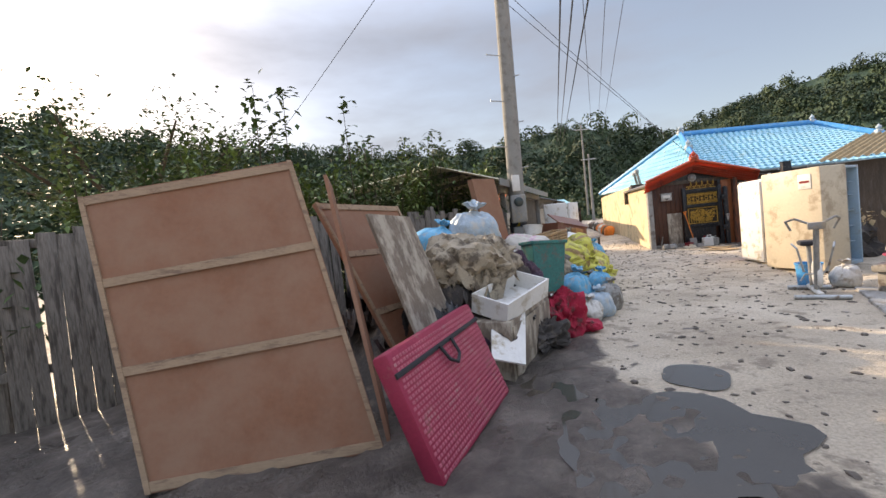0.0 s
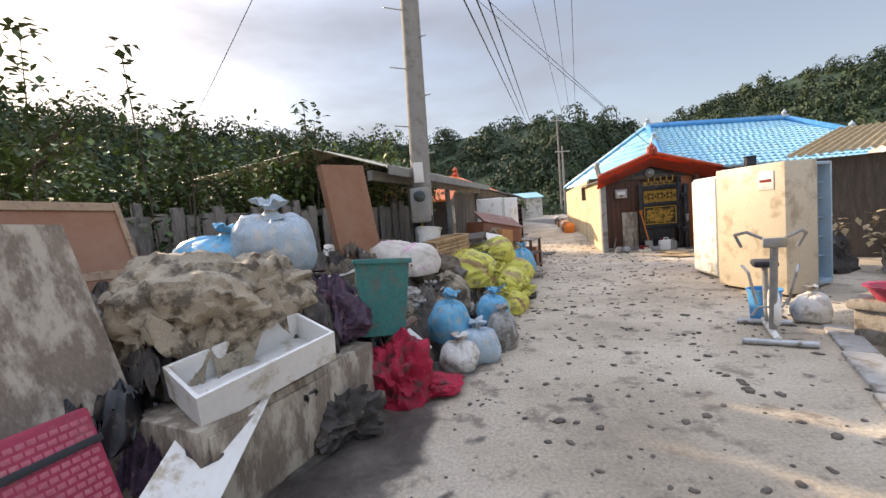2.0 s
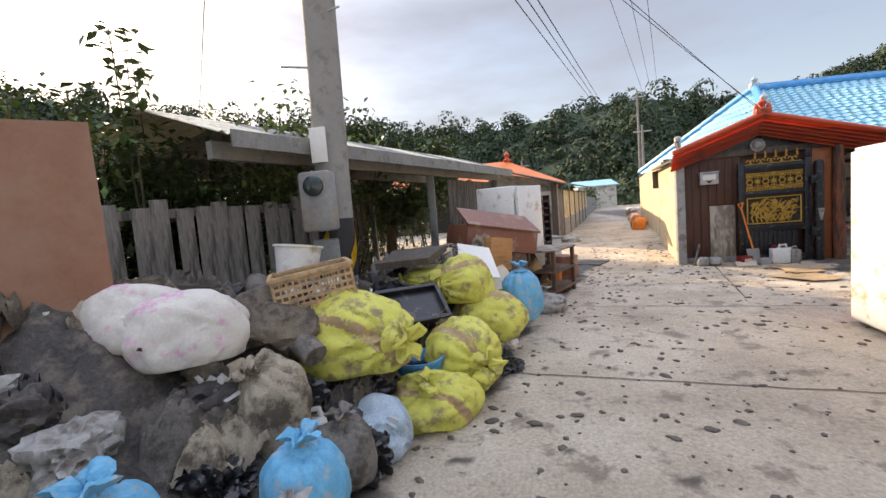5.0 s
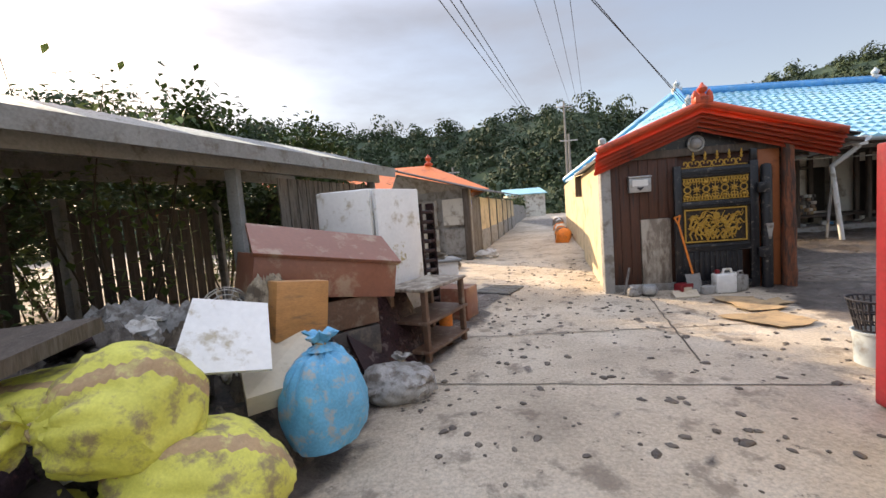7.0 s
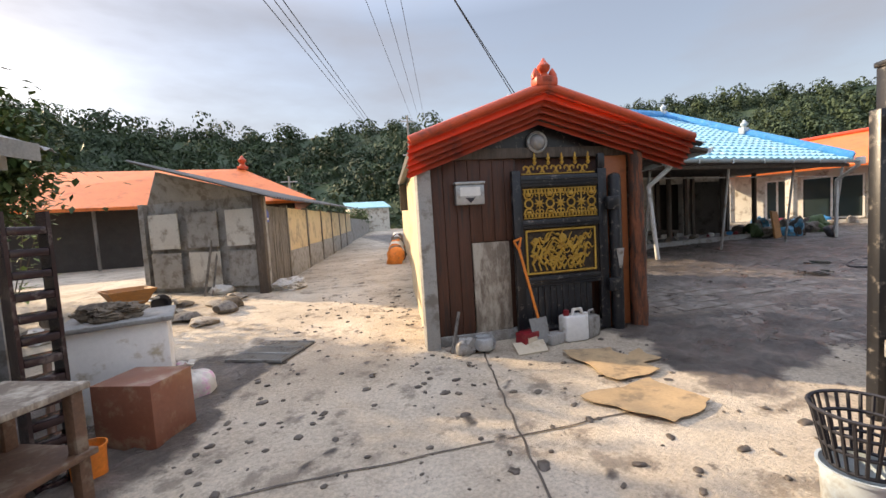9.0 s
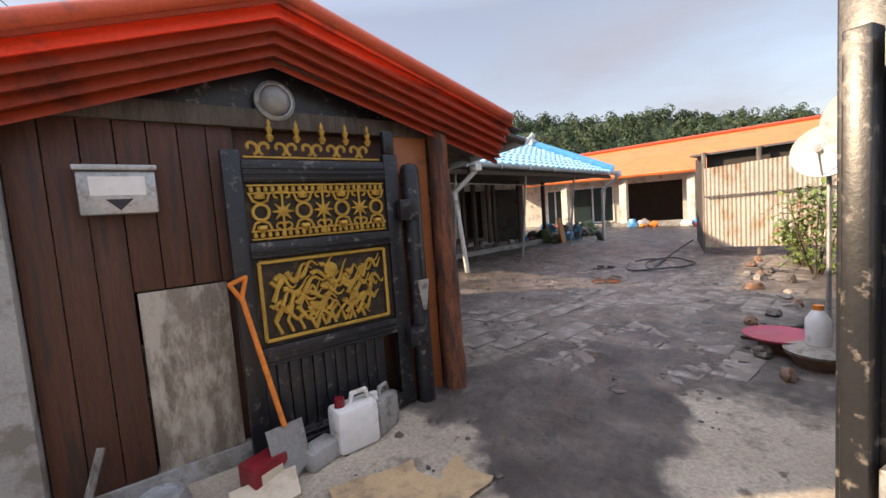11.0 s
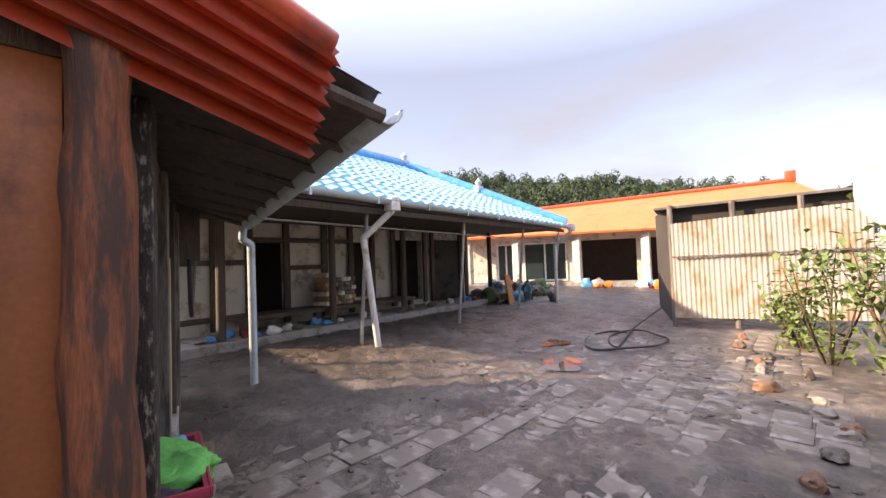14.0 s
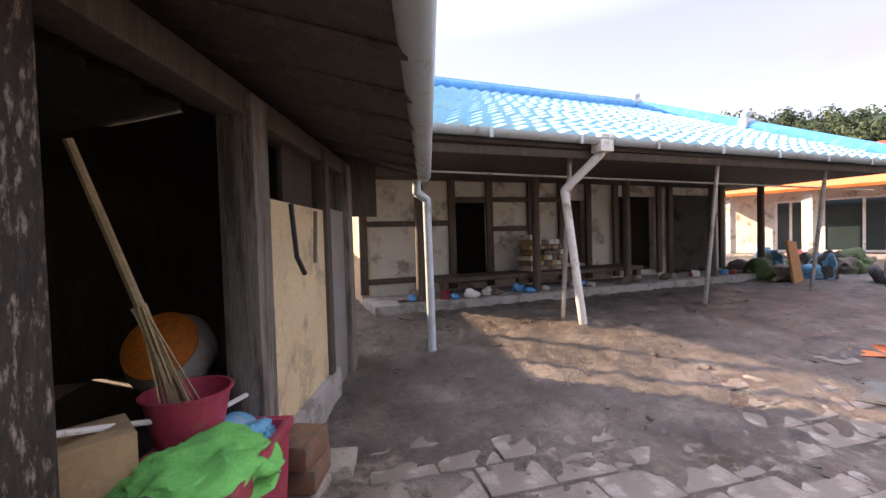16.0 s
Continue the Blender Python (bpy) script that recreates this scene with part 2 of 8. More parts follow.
def part(name, bm, material, parent=None, label="", soft=True):
    bmesh.ops.recalc_face_normals(bm, faces=bm.faces)
    me = bpy.data.meshes.new(name)
    bm.to_mesh(me)
    bm.free()
    me.materials.append(M[material] if isinstance(material, str) else material)
    if soft:
        smooth(me)
    ob = new(name, me)
    if parent is not None:
        ob.parent = parent
    if label:
        tagged(ob, label)
    return ob


def thing(name, label, category, group="", kind="", at=(0, 0, 0), rz=0, rx=0, ry=0):
    ob = new(name)
    ob.empty_display_size = 0.1
    ob.matrix_world = pose(*at, rx, ry, rz)
    return tagged(ob, label, category, group, kind)


def one(name, bm, material, label, category, group="", kind="", at=(0, 0, 0), rz=0, rx=0, ry=0, soft=True):
    ob = part(name, bm, material, None, "", soft)
    ob.matrix_world = pose(*at, rx, ry, rz)
    return tagged(ob, label, category, group, kind)


def bar(bm, x0, x1, y0, y1, z0, z1):
    return box(bm, x0, x1, y0, y1, z0, z1, min(0.006, (x1 - x0) / 5, (y1 - y0) / 5, (z1 - z0) / 5))


def sm(a, b, x):
    t = min(1, max(0, (x - a) / (b - a)))
    return t * t * (3 - 2 * t)


# ---- ground ----
def ground_z(x, y):
    """The height of the ground, without its small bumps."""
    z = 0.07 * sm(6, 14, y) + 0.045 * max(0, min(y, 19) - 14) + 0.018 * max(0, min(y, 60) - 19)
    return z


def ditch(x, y):
    """How far inside the drain beside the road a place lies."""
    edge = 4.2 + (y - 3.6) * 0.73
    return sm(0.0, 0.12, x - edge - 0.32) * sm(0.0, 0.3, 6.6 - y) * sm(0, 0.5, 2.9 + edge - x)


def yardness(x, y):
    wob = noise.noise((x * 0.9, y * 0.9, 4)) * 0.5 + noise.noise((x * 3, y * 3, 9)) * 0.22
    line = 9.2 + (y - 13.3) * 0.3
    return sm(-0.25, 0.3, x - line - 0.15 + wob) * sm(-0.3, 0.4, y - 11.9 + wob - 0.12 * (x - 9))


def piled(x, y):
    """Mud along the heap at the roadside and the trodden ground behind it."""
    wob = noise.noise((x * 1.1, y * 1.1, 14)) * 0.45 + noise.noise((x * 4, y * 4, 19)) * 0.2
    edge = 1.3 + (y - 4.2) * 0.42 - 0.3 * sm(8, 14, y)
    if y < 4.2:
        edge = 1.3 + (4.2 - y) * 0.2
    return sm(0.35, -0.15, x - edge + wob) * sm(0.4, -0.4, y - 15.4 + wob)


def build_ground():
    fine_x, fine_y = np.arange(-5, 18, 0.09), np.arange(-1.5, 22, 0.09)
    xs = np.concatenate([[-4000, -900, -300, -120, -60, -35, -20, -12, -8, -6.2], fine_x, np.arange(18, 30, 0.4), [34, 42, 60, 110, 300, 900, 4000]])
    ys = np.concatenate([[-4000, -900, -200, -60, -25, -12, -6, -3], fine_y, np.arange(22, 40, 0.5), [44, 60, 110, 300, 900, 4000]])
    verts, mud, wet = [], [], []
    for y in ys:
        for x in xs:
            z = ground_z(x, y)
            near = -6 < x < 30 and -2 < y < 40
            yd = yardness(x, y) if near else 0.0
            pd = piled(x, y) if near else 0.0
            if near:
                z -= 0.95 * ditch(x, y)
                n1 = noise.noise((x * 2.2, y * 2.2, 0))
                n2 = noise.noise((x * 7, y * 7, 3))
                n3 = noise.noise((x * 13, y * 13, 5))
                paved = sm(0.7, 0.0, abs((x - 14.4) * 0.32 + (y - 13.6)) - 0.5) * yd * 0.75
                rough = max(yd * (1 - paved), pd)
                z += rough * (0.026 * n1 + 0.04 * n2 + 0.032 * n3 + 0.016)
                z += (1 - rough) * 0.004 * n1
                clump = noise.noise((x * 4.3 + 30, y * 4.3, 8)) + 0.5 * n3
                z += (1 - rough) * 0.022 * sm(0.6, 0.8, clump)
                mud.append(max(rough, sm(0.56, 0.72, clump) * 0.75, 0.55 * yd, 0.62 * sm(10.2, 11.4, x)))
                wet.append(sm(0.02, -0.3, n1 + 0.3 * n2) * max(yd, pd))
            else:
                mud.append(0.3 if x > 8 else 0.0)
                wet.append(0)
            verts.append((x, y, z))
    nx = len(xs)
    faces = [(j * nx + i, j * nx + i + 1, (j + 1) * nx + i + 1, (j + 1) * nx + i) for j in range(len(ys) - 1) for i in range(nx - 1)]
    me = bpy.data.meshes.new("ground")
    me.from_pydata(verts, [], faces)
    for key, vals in (("mud", mud), ("wet", wet)):
        me.attributes.new(key, "FLOAT", "POINT").data.foreach_set("value", vals)
    me.polygons.foreach_set("use_smooth", [True] * len(me.polygons))
    m = bpy.data.materials.new("road_and_mud")
    m.use_nodes = True
    n, l = m.node_tree.nodes, m.node_tree.links
    b = n["Principled BSDF"]
    tc = n.new("ShaderNodeTexCoord")

    def noise_node(s, d, r=0.6):
        k = n.new("ShaderNodeTexNoise")
        k.inputs["Scale"].default_value, k.inputs["Detail"].default_value, k.inputs["Roughness"].default_value = s, d, r
        l.new(tc.outputs["Object"], k.inputs["Vector"])
        return k.outputs["Fac"]

    def ramp(src, *stops):
        k = n.new("ShaderNodeValToRGB")
        while len(k.color_ramp.elements) < len(stops):
            k.color_ramp.elements.new(0.5)
        for e, (p, c) in zip(k.color_ramp.elements, stops):
            e.position, e.color = p, (*c, 1)
        l.new(src, k.inputs["Fac"])
        return k.outputs["Color"]

    def blend(f, a, b2, how="MIX"):
        k = n.new("ShaderNodeMix")
        k.data_type, k.blend_type = "RGBA", how
        for sock, v in (("Factor", f), ("A", a), ("B", b2)):
            if isinstance(v, (int, float)):
                k.inputs[sock].default_value = v
            else:
                l.new(v, k.inputs[sock])
        return k.outputs["Result"]

    def math_node(op, a, c):
        k = n.new("ShaderNodeMath")
        k.operation = op
        for i, v in enumerate((a, c)):
            if isinstance(v, (int, float)):
                k.inputs[i].default_value = v
            else:
                l.new(v, k.inputs[i])
        return k.outputs[0]

    road = ramp(noise_node(0.8, 8), (0.3, (0.4, 0.33, 0.25)), (0.5, (0.56, 0.47, 0.36)), (0.68, (0.68, 0.59, 0.47)))
    road = blend(0.75, road, ramp(noise_node(38, 6, 0.7), (0.3, (0.55, 0.55, 0.55)), (0.7, (1.25, 1.25, 1.25))), "MULTIPLY")
    stain = ramp(noise_node(2.6, 10, 0.7), (0.54, (0, 0, 0)), (0.62, (1, 1, 1)))
    spots = ramp(noise_node(7.5, 8, 0.75), (0.6, (0, 0, 0)), (0.66, (1, 1, 1)))
    road = blend(math_node("MULTIPLY", stain, 0.78), road, ramp(noise_node(9, 4), (0.3, (0.19, 0.15, 0.115)), (0.7, (0.27, 0.22, 0.17))))
    road = blend(math_node("MULTIPLY", spots, 0.85), road, ramp(noise_node(14, 4), (0.3, (0.09, 0.072, 0.058)), (0.7, (0.17, 0.138, 0.11))))
    muddy = ramp(noise_node(1.8, 9, 0.65), (0.32, (0.06, 0.048, 0.04)), (0.52, (0.13, 0.107, 0.09)), (0.7, (0.24, 0.2, 0.168)))
    muddy = blend(0.7, muddy, ramp(noise_node(22, 6, 0.7), (0.3, (0.5, 0.5, 0.5)), (0.7, (1.3, 1.3, 1.3))), "MULTIPLY")
    at = n.new("ShaderNodeAttribute")
    at.attribute_name = "mud"
    aw = n.new("ShaderNodeAttribute")
    aw.attribute_name = "wet"
    edge = math_node("ADD", at.outputs["Fac"], math_node("MULTIPLY", math_node("SUBTRACT", noise_node(11, 5), 0.5), 0.7))
    fac = ramp(edge, (0.3, (0, 0, 0)), (0.62, (1, 1, 1)))
    l.new(blend(fac, road, muddy), b.inputs["Base Color"])
    dry = ramp(noise_node(3, 6), (0.4, (0.34, 0.34, 0.34)), (0.6, (0.62, 0.62, 0.62)))
    rough = blend(fac, ramp(noise_node(3, 4), (0.3, (0.8, 0.8, 0.8)), (0.7, (0.95, 0.95, 0.95))), dry)
    puddle = n.new("ShaderNodeMapRange")
    puddle.inputs["From Min"].default_value, puddle.inputs["From Max"].default_value = 0.3, 0.8
    l.new(aw.outputs["Fac"], puddle.inputs["Value"])
    l.new(blend(puddle.outputs[0], rough, ramp(noise_node(5, 3), (0.3, (0.22, 0.22, 0.22)), (0.7, (0.42, 0.42, 0.42)))), b.inputs["Roughness"])
    bp = n.new("ShaderNodeBump")
    bp.inputs["Strength"].default_value, bp.inputs["Distance"].default_value = 0.85, 0.04
    l.new(math_node("ADD", noise_node(26, 8, 0.72), math_node("MULTIPLY", noise_node(7, 5), fac)), bp.inputs["Height"])
    l.new(bp.outputs[0], b.inputs["Normal"])
    me.materials.append(m)
    return tagged(new("ground", me), "tan concrete road and dark wet mud after a flood", "ground", kind="structure")


build_ground()


# ---- structure helpers ----
def wall(name, a, b, z0, z1, thick, material, label, holes=(), parent=None):
    """A wall from a to b on the plan, its thickness to the left of that way. Holes: (from, to, low, high) along it."""
    a, b = Vector((*a, 0)), Vector((*b, 0))
    length, rz = (b - a).length, math.degrees(math.atan2(b.y - a.y, b.x - a.x))
    bm = bmesh.new()
    s = 0.0
    for h0, h1, lo, hi in sorted(holes):
        if h0 > s:
            box(bm, s, h0, 0, thick, z0, z1)
        if lo > z0:
            box(bm, h0, h1, 0, thick, z0, lo)
        if hi < z1:
            box(bm, h0, h1, 0, thick, hi, z1)
        s = h1
    if s < length:
        box(bm, s, length, 0, thick, z0, z1)
    if parent is not None:
        ob = part(name, bm, material, parent, label, soft=False)
        ob.matrix_basis = pose(a.x, a.y, 0, 0, 0, rz)
        return ob
    return one(name, bm, material, label, "wall", kind="structure", at=(a.x, a.y, 0), rz=rz, soft=False)


def corrugated(bm, a, b, c, d, pitch=0.08, depth=0.02, thick=0.006):
    """A wavy sheet: waves run across from a to b; its length goes from a to d (and b to c)."""
    a, b, c, d = (Vector(p) for p in (a, b, c, d))
    nrm = (b - a).cross(d - a).normalized()
    k = max(6, int((b - a).length / pitch * 6))
    rows = []
    for side in (0, -thick):
        for p, q in ((a, b), (d, c)):
            rows.append([bm.verts.new(p.lerp(q, i / k) + nrm * (side + depth * math.sin(2 * math.pi * i / 6))) for i in range(k + 1)])
    for i in range(k):
        bm.faces.new((rows[0][i], rows[0][i + 1], rows[1][i + 1], rows[1][i]))
        bm.faces.new((rows[2][i + 1], rows[2][i], rows[3][i], rows[3][i + 1]))
        bm.faces.new((rows[0][i + 1], rows[0][i], rows[2][i], rows[2][i + 1]))
        bm.faces.new((rows[1][i], rows[1][i + 1], rows[3][i + 1], rows[3][i]))


def finial(bm, p, s=1.0):
    lathe(bm, [(0.16 * s, 0), (0.17 * s, 0.06 * s), (0.1 * s, 0.1 * s), (0.06 * s, 0.16 * s), (0.11 * s, 0.22 * s), (0.12 * s, 0.28 * s), (0.06 * s, 0.35 * s), (0.015 * s, 0.42 * s), (0.0, 0.43 * s)], 12, Matrix.Translation(p))


# ---- blue-roofed farmhouse ----
HX0, HX1, HY0, HY1, HZ = 11.0, 22.0, 17.2, 28.2, 2.68
RIDGE_A, RIDGE_B = Vector((13.6, 22.9, 5.28)), Vector((20.6, 22.6, 5.12))


def tiled_slope(name, p00, p10, p11, p01, parent, step=0.3, course=0.34):
    """A tiled roof slope from its eave (p00 to p10) to its top edge (p01 to p11), courses stepped and tiles rounded."""
    p00, p10, p11, p01 = (Vector(p) for p in (p00, p10, p11, p01))
    nrm = (p10 - p00).cross(p01 - p00).normalized()
    if nrm.z < 0:
        nrm = -nrm
    across, up = (p10 - p00), ((p01 + p11) / 2 - (p00 + p10) / 2)
    rows = max(3, int(up.length / course))
    cols = max(3, int(across.length / step))
    bm = bmesh.new()
    u = across.normalized()
    for r in range(rows):
        f0, f1 = r / rows, (r + 1.06) / rows
        f1 = min(f1, 1.0)
        l0, r0, l1, r1 = p00.lerp(p01, f0), p10.lerp(p11, f0), p00.lerp(p01, f1), p10.lerp(p11, f1)
        n = max(1, int((r0 - l0).length / step + 0.5))
        low, high, base = [], [], []
        for i in range(n * 4 + 1):
            w = 0.028 * math.cos(2 * math.pi * i / 4)
            low.append(bm.verts.new(l0.lerp(r0, i / (n * 4)) + nrm * (0.06 + w)))
            high.append(bm.verts.new(l1.lerp(r1, i / (n * 4)) + nrm * (0.015 + w)))
            base.append(bm.verts.new(l0.lerp(r0, i / (n * 4)) + nrm * -0.01))
        for i in range(n * 4):
            bm.faces.new((low[i], low[i + 1], high[i + 1], high[i]))
            bm.faces.new((base[i], base[i + 1], low[i + 1], low[i]))
    bm.normal_update()
    ob = part(name, bm, "blue_tile", parent)
    return ob


house = thing("farmhouse", "low farmhouse with blue tiled hip roof, muddy plaster walls", "house")
c00, c10, c11, c01 = Vector((HX0, HY0, HZ)), Vector((HX1, HY0, HZ - 0.08)), Vector((HX1 + 0.4, HY1, HZ)), Vector((HX0, HY1, HZ + 0.1))
tiled_slope("roof", c00, c10, RIDGE_B, RIDGE_A, house)
tiled_slope("roof", c01, c00, RIDGE_A, RIDGE_A + Vector((0, 0.05, 0)), house)
tiled_slope("roof", c10, c11, RIDGE_B + Vector((0, 0.05, 0)), RIDGE_B, house)
tiled_slope("roof", c11, c01, RIDGE_A, RIDGE_B, house)
for a, b in ((RIDGE_A, RIDGE_B), (c00, RIDGE_A), (c10, RIDGE_B), (c01, RIDGE_A), (c11, RIDGE_B)):
    bm = bmesh.new()
    rod(bm, a + Vector((0, 0, 0.1)), b + Vector((0, 0, 0.12)), 0.13, 0.13, 10)
    rod(bm, a + Vector((0, 0, 0.2)), b + Vector((0, 0, 0.22)), 0.07, 0.07, 8)
    part("ridge_cap", bm, "blue_ridge", house)
for p in (RIDGE_A, RIDGE_B, c00.lerp(RIDGE_A, 0.55), c10.lerp(RIDGE_B, 0.5)):
    bm = bmesh.new()
    finial(bm, p + Vector((0, 0, 0.15)), 1.0)
    box(bm, p.x - 0.16, p.x + 0.16, p.y - 0.1, p.y + 0.1, p.z + 0.05, p.z + 0.3, 0.03)
    part("finial", bm, "gutter", house)
bm = bmesh.new()
slab(bm, [c00 + Vector((0.1, 0.1, -0.06)), c01 + Vector((0.1, -0.1, -0.06)), c11 + Vector((-0.1, -0.1, -0.06)), c10 + Vector((-0.1, 0.1, -0.06))], -0.05)
part("soffit", bm, "timber_dark", house, "dark timber soffit")
HWY = 20.35
TER = 0.58
front = wall("wall", (11.9, HWY), (21.4, HWY + 0.15), 0.2, 2.75, 0.16, "plaster", "white plaster wall between dark posts",
             holes=[(1.75, 2.55, TER, 2.15), (4.25, 4.95, TER + 0.25, 2.2), (5.7, 7.0, TER, 2.3), (7.35, 9.1, TER - 0.2, 2.35)], parent=house)
wall("wall", (21.4, HWY + 0.15), (21.6, 27.5), 0.2, 2.75, 0.16, "plaster", "", parent=house)
wall("wall", (11.9, 27.5), (11.9, HWY), 0.2, 2.75, 0.16, "cream", "", parent=house)
wall("wall", (21.6, 27.5), (11.9, 27.5), 0.2, 2.75, 0.16, "cream", "", parent=house)
# slab whose near-black colour puts the rooms' shade behind the doors
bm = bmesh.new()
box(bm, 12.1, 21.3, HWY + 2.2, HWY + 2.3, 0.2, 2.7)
part("inner_wall", bm, "dark", house, "inner wall coloured near-black for unlit rooms")
for x in (11.95, 13.0, 13.65, 14.45, 15.4, 16.15, 16.85, 17.6, 18.9, 19.25, 21.0):
    bm = bmesh.new()
    box(bm, x - 0.07, x + 0.07, HWY - 0.05, HWY + 0.02, 0.5, 2.72, 0.01)
    part("wall_post", bm, "timber_dark", house)
for x0, x1, z in ((11.9, 13.6, 1.75), (11.9, 13.6, 0.72), (13.6, 16.1, 2.2), (14.4, 15.4, 1.62), (11.9, 21.4, 2.6)):
    bm = bmesh.new()
    box(bm, x0, x1, HWY - 0.04, HWY + 0.03, z - 0.05, z + 0.05, 0.008)
    part("wall_beam", bm, "timber_dark", house)
# terrace in front of the rooms
bm = bmesh.new()
box(bm, 11.9, 21.3, 19.2, HWY, 0.1, TER - 0.12, 0.02)
part("terrace", bm, "concrete", house, "muddy concrete terrace with peeling white edge")
bm = bmesh.new()
box(bm, 13.1, 17.6, 19.55, HWY - 0.05, TER + 0.12, TER + 0.2, 0.01)
part("porch_bench", bm, "timber_dark", house, "dark raised wooden porch floor")
for x in (13.2, 14.7, 16.0, 17.5):
    bm = bmesh.new()
    box(bm, x - 0.06, x + 0.06, 19.6, 19.72, TER - 0.12, TER + 0.12, 0.01)
    part("porch_leg", bm, "timber_dark", house)
for x in (12.7, 14.9, 17.0, 19.4, 21.0):
    bm = bmesh.new()
    rod(bm, (x, 19.4, TER - 0.12), (x, 19.4, 2.75), 0.075, 0.07, 10)
    part("porch_post", bm, "timber_dark", house)
bm = bmesh.new()
box(bm, 11.6, 22.0, 17.28, 17.34, 2.42, 2.52, 0.01)
part("eave_beam", bm, "timber_dark", house)
# gutter, downpipes and thin props of the eave
bm = bmesh.new()
for k in range(8):
    a0, a1 = math.pi + math.pi * k / 8, math.pi + math.pi * (k + 1) / 8
    p = [Vector((x, 17.1 + 0.085 * math.cos(a), z + 0.075 * math.sin(a))) for x, z in ((11.0, 2.66), (22.0, 2.58)) for a in (a0, a1)]
    bm.faces.new([bm.verts.new(q) for q in (p[0], p[1], p[3], p[2])])
bmesh.ops.remove_doubles(bm, verts=bm.verts[:], dist=0.0005)
bmesh.ops.solidify(bm, geom=bm.faces[:], thickness=0.006)
for x in np.arange(11.6, 22, 1.2):
    box(bm, x - 0.02, x + 0.02, 17.008, 17.03, 2.56 - (x - 11) * 0.007, 2.67 - (x - 11) * 0.007)
part("gutter", bm, "gutter", house, "pale blue-grey metal gutter")
for x, y, mt, r in ((12.15, 17.3, "gutter", 0.045), (14.4, 17.55, "pvc", 0.055), (22.2, 17.7, "pvc", 0.05)):
    g = ground_z(x, y)
    bm = bmesh.new()
    top = (x - 0.02, 17.12, 2.6) if x > 13 else (12.0, 17.2, 2.1)
    tube(bm, [top, (top[0], top[1] + 0.02, top[2] - 0.14), (x - 0.28 if x > 13 and x < 20 else x - 0.02, y - 0.02, 2.05 if x > 13 else 1.9), (x, y, g)], r, 10)
    if x > 13:
        box(bm, top[0] - 0.1, top[0] + 0.1, 17.02, 17.2, 2.47, 2.68, 0.01)
    part("downpipe", bm, mt, house)
for x in (14.28, 17.1, 19.9, 22.35):
    bm = bmesh.new()
    rod(bm, (x, 17.85, ground_z(x, 17.85) - 0.05), (x, 17.6, 2.6), 0.032, 0.032, 8)
    part("eave_prop", bm, "steel", house)
bm = bmesh.new()
rod(bm, (12.3, 17.95, 2.32), (22.2, 17.95, 2.2), 0.016, 0.016, 6)
part("drying_rail", bm, "steel", house)

# ---- gate lodge: a skewed shed between lane and yard ----
GA, GB = Vector((7.32, 14.42)), Vector((10.0, 14.02))
gu = (GB - GA).normalized()
gv = Vector((-gu.y, gu.x))
G_RZ = math.degrees(math.atan2(gu.y, gu.x))
GW = (GB - GA).length
lodge = thing("gate_lodge", "small gate lodge with orange ribbed gable and brown boards", "shed", at=(GA.x, GA.y, 0), rz=G_RZ)
inv = lodge.matrix_world.inverted()


def G(s, d, z):
    """A place by metres along the lodge's front, behind it, and up."""
    return Vector((s, d, z))


def gl(x, y, z):
    return inv @ Vector((x, y, z))


def panel_part(name, s0, s1, z0, z1, d0, d1, material, parent=lodge, label="", bevel=0.004):
    bm = bmesh.new()
    box(bm, s0, s1, d0, d1, z0, z1, bevel)
    return part(name, bm, material, parent, label)


panel_part("corner_post", -0.09, 0.07, -0.1, 2.26, -0.1, 0.1, "concrete", label="pale grey concrete corner post", bevel=0.012)
panel_part("plinth", 0.07, 1.1, 0.0, 0.2, -0.02, 0.1, "concrete")
s = 0.08
while s < 0.99:
    w = 0.15
    panel_part("board", s, s + w - 0.006, 0.2 if s < 0.5 else 1.28, 2.24, 0.0 + random.uniform(0, 0.006), 0.04, "timber_red", bevel=0.003)
    s += w
panel_part("patch_panel", 0.54, 1.0, 0.2, 1.27, 0.002, 0.04, "board_worn", label="grey-brown patch board")
panel_part("back_panel", 1.0, GW, 0.0, 2.24, 0.06, 0.12, "timber_red")
panel_part("side_board", 2.3, GW - 0.1, 0.05, 2.24, -0.02, 0.05, "orange_board", label="orange-brown painted board")
bm = bmesh.new()
vs = rod(bm, (GW - 0.02, -0.1, -0.05), (GW - 0.02, -0.08, 2.3), 0.1, 0.085, 14)
bmesh.ops.subdivide_edges(bm, edges=[e for e in bm.edges if e.calc_length() > 1], cuts=24)
for v in bm.verts:
    v.co += Vector((noise.noise(v.co * 5) * 0.02, noise.noise(v.co * 5 + Vector((3, 0, 0))) * 0.02, 0))
part("rough_post", bm, "post_red", lodge, "rough red-stained log post")
panel_part("lintel", -0.05, GW + 0.05, 2.24, 2.36, -0.03, 0.1, "timber_dark")
# dark gable above the boards
bm = bmesh.new()
slab(bm, [(-0.05, 0.02, 2.3), (GW + 0.1, 0.02, 2.3), (GW + 0.1, 0.02, 2.34), (1.38, 0.02, 2.8), (-0.05, 0.02, 2.34)], 0.1)
part("gable_board", bm, "black_paint", lodge, "black gable board")
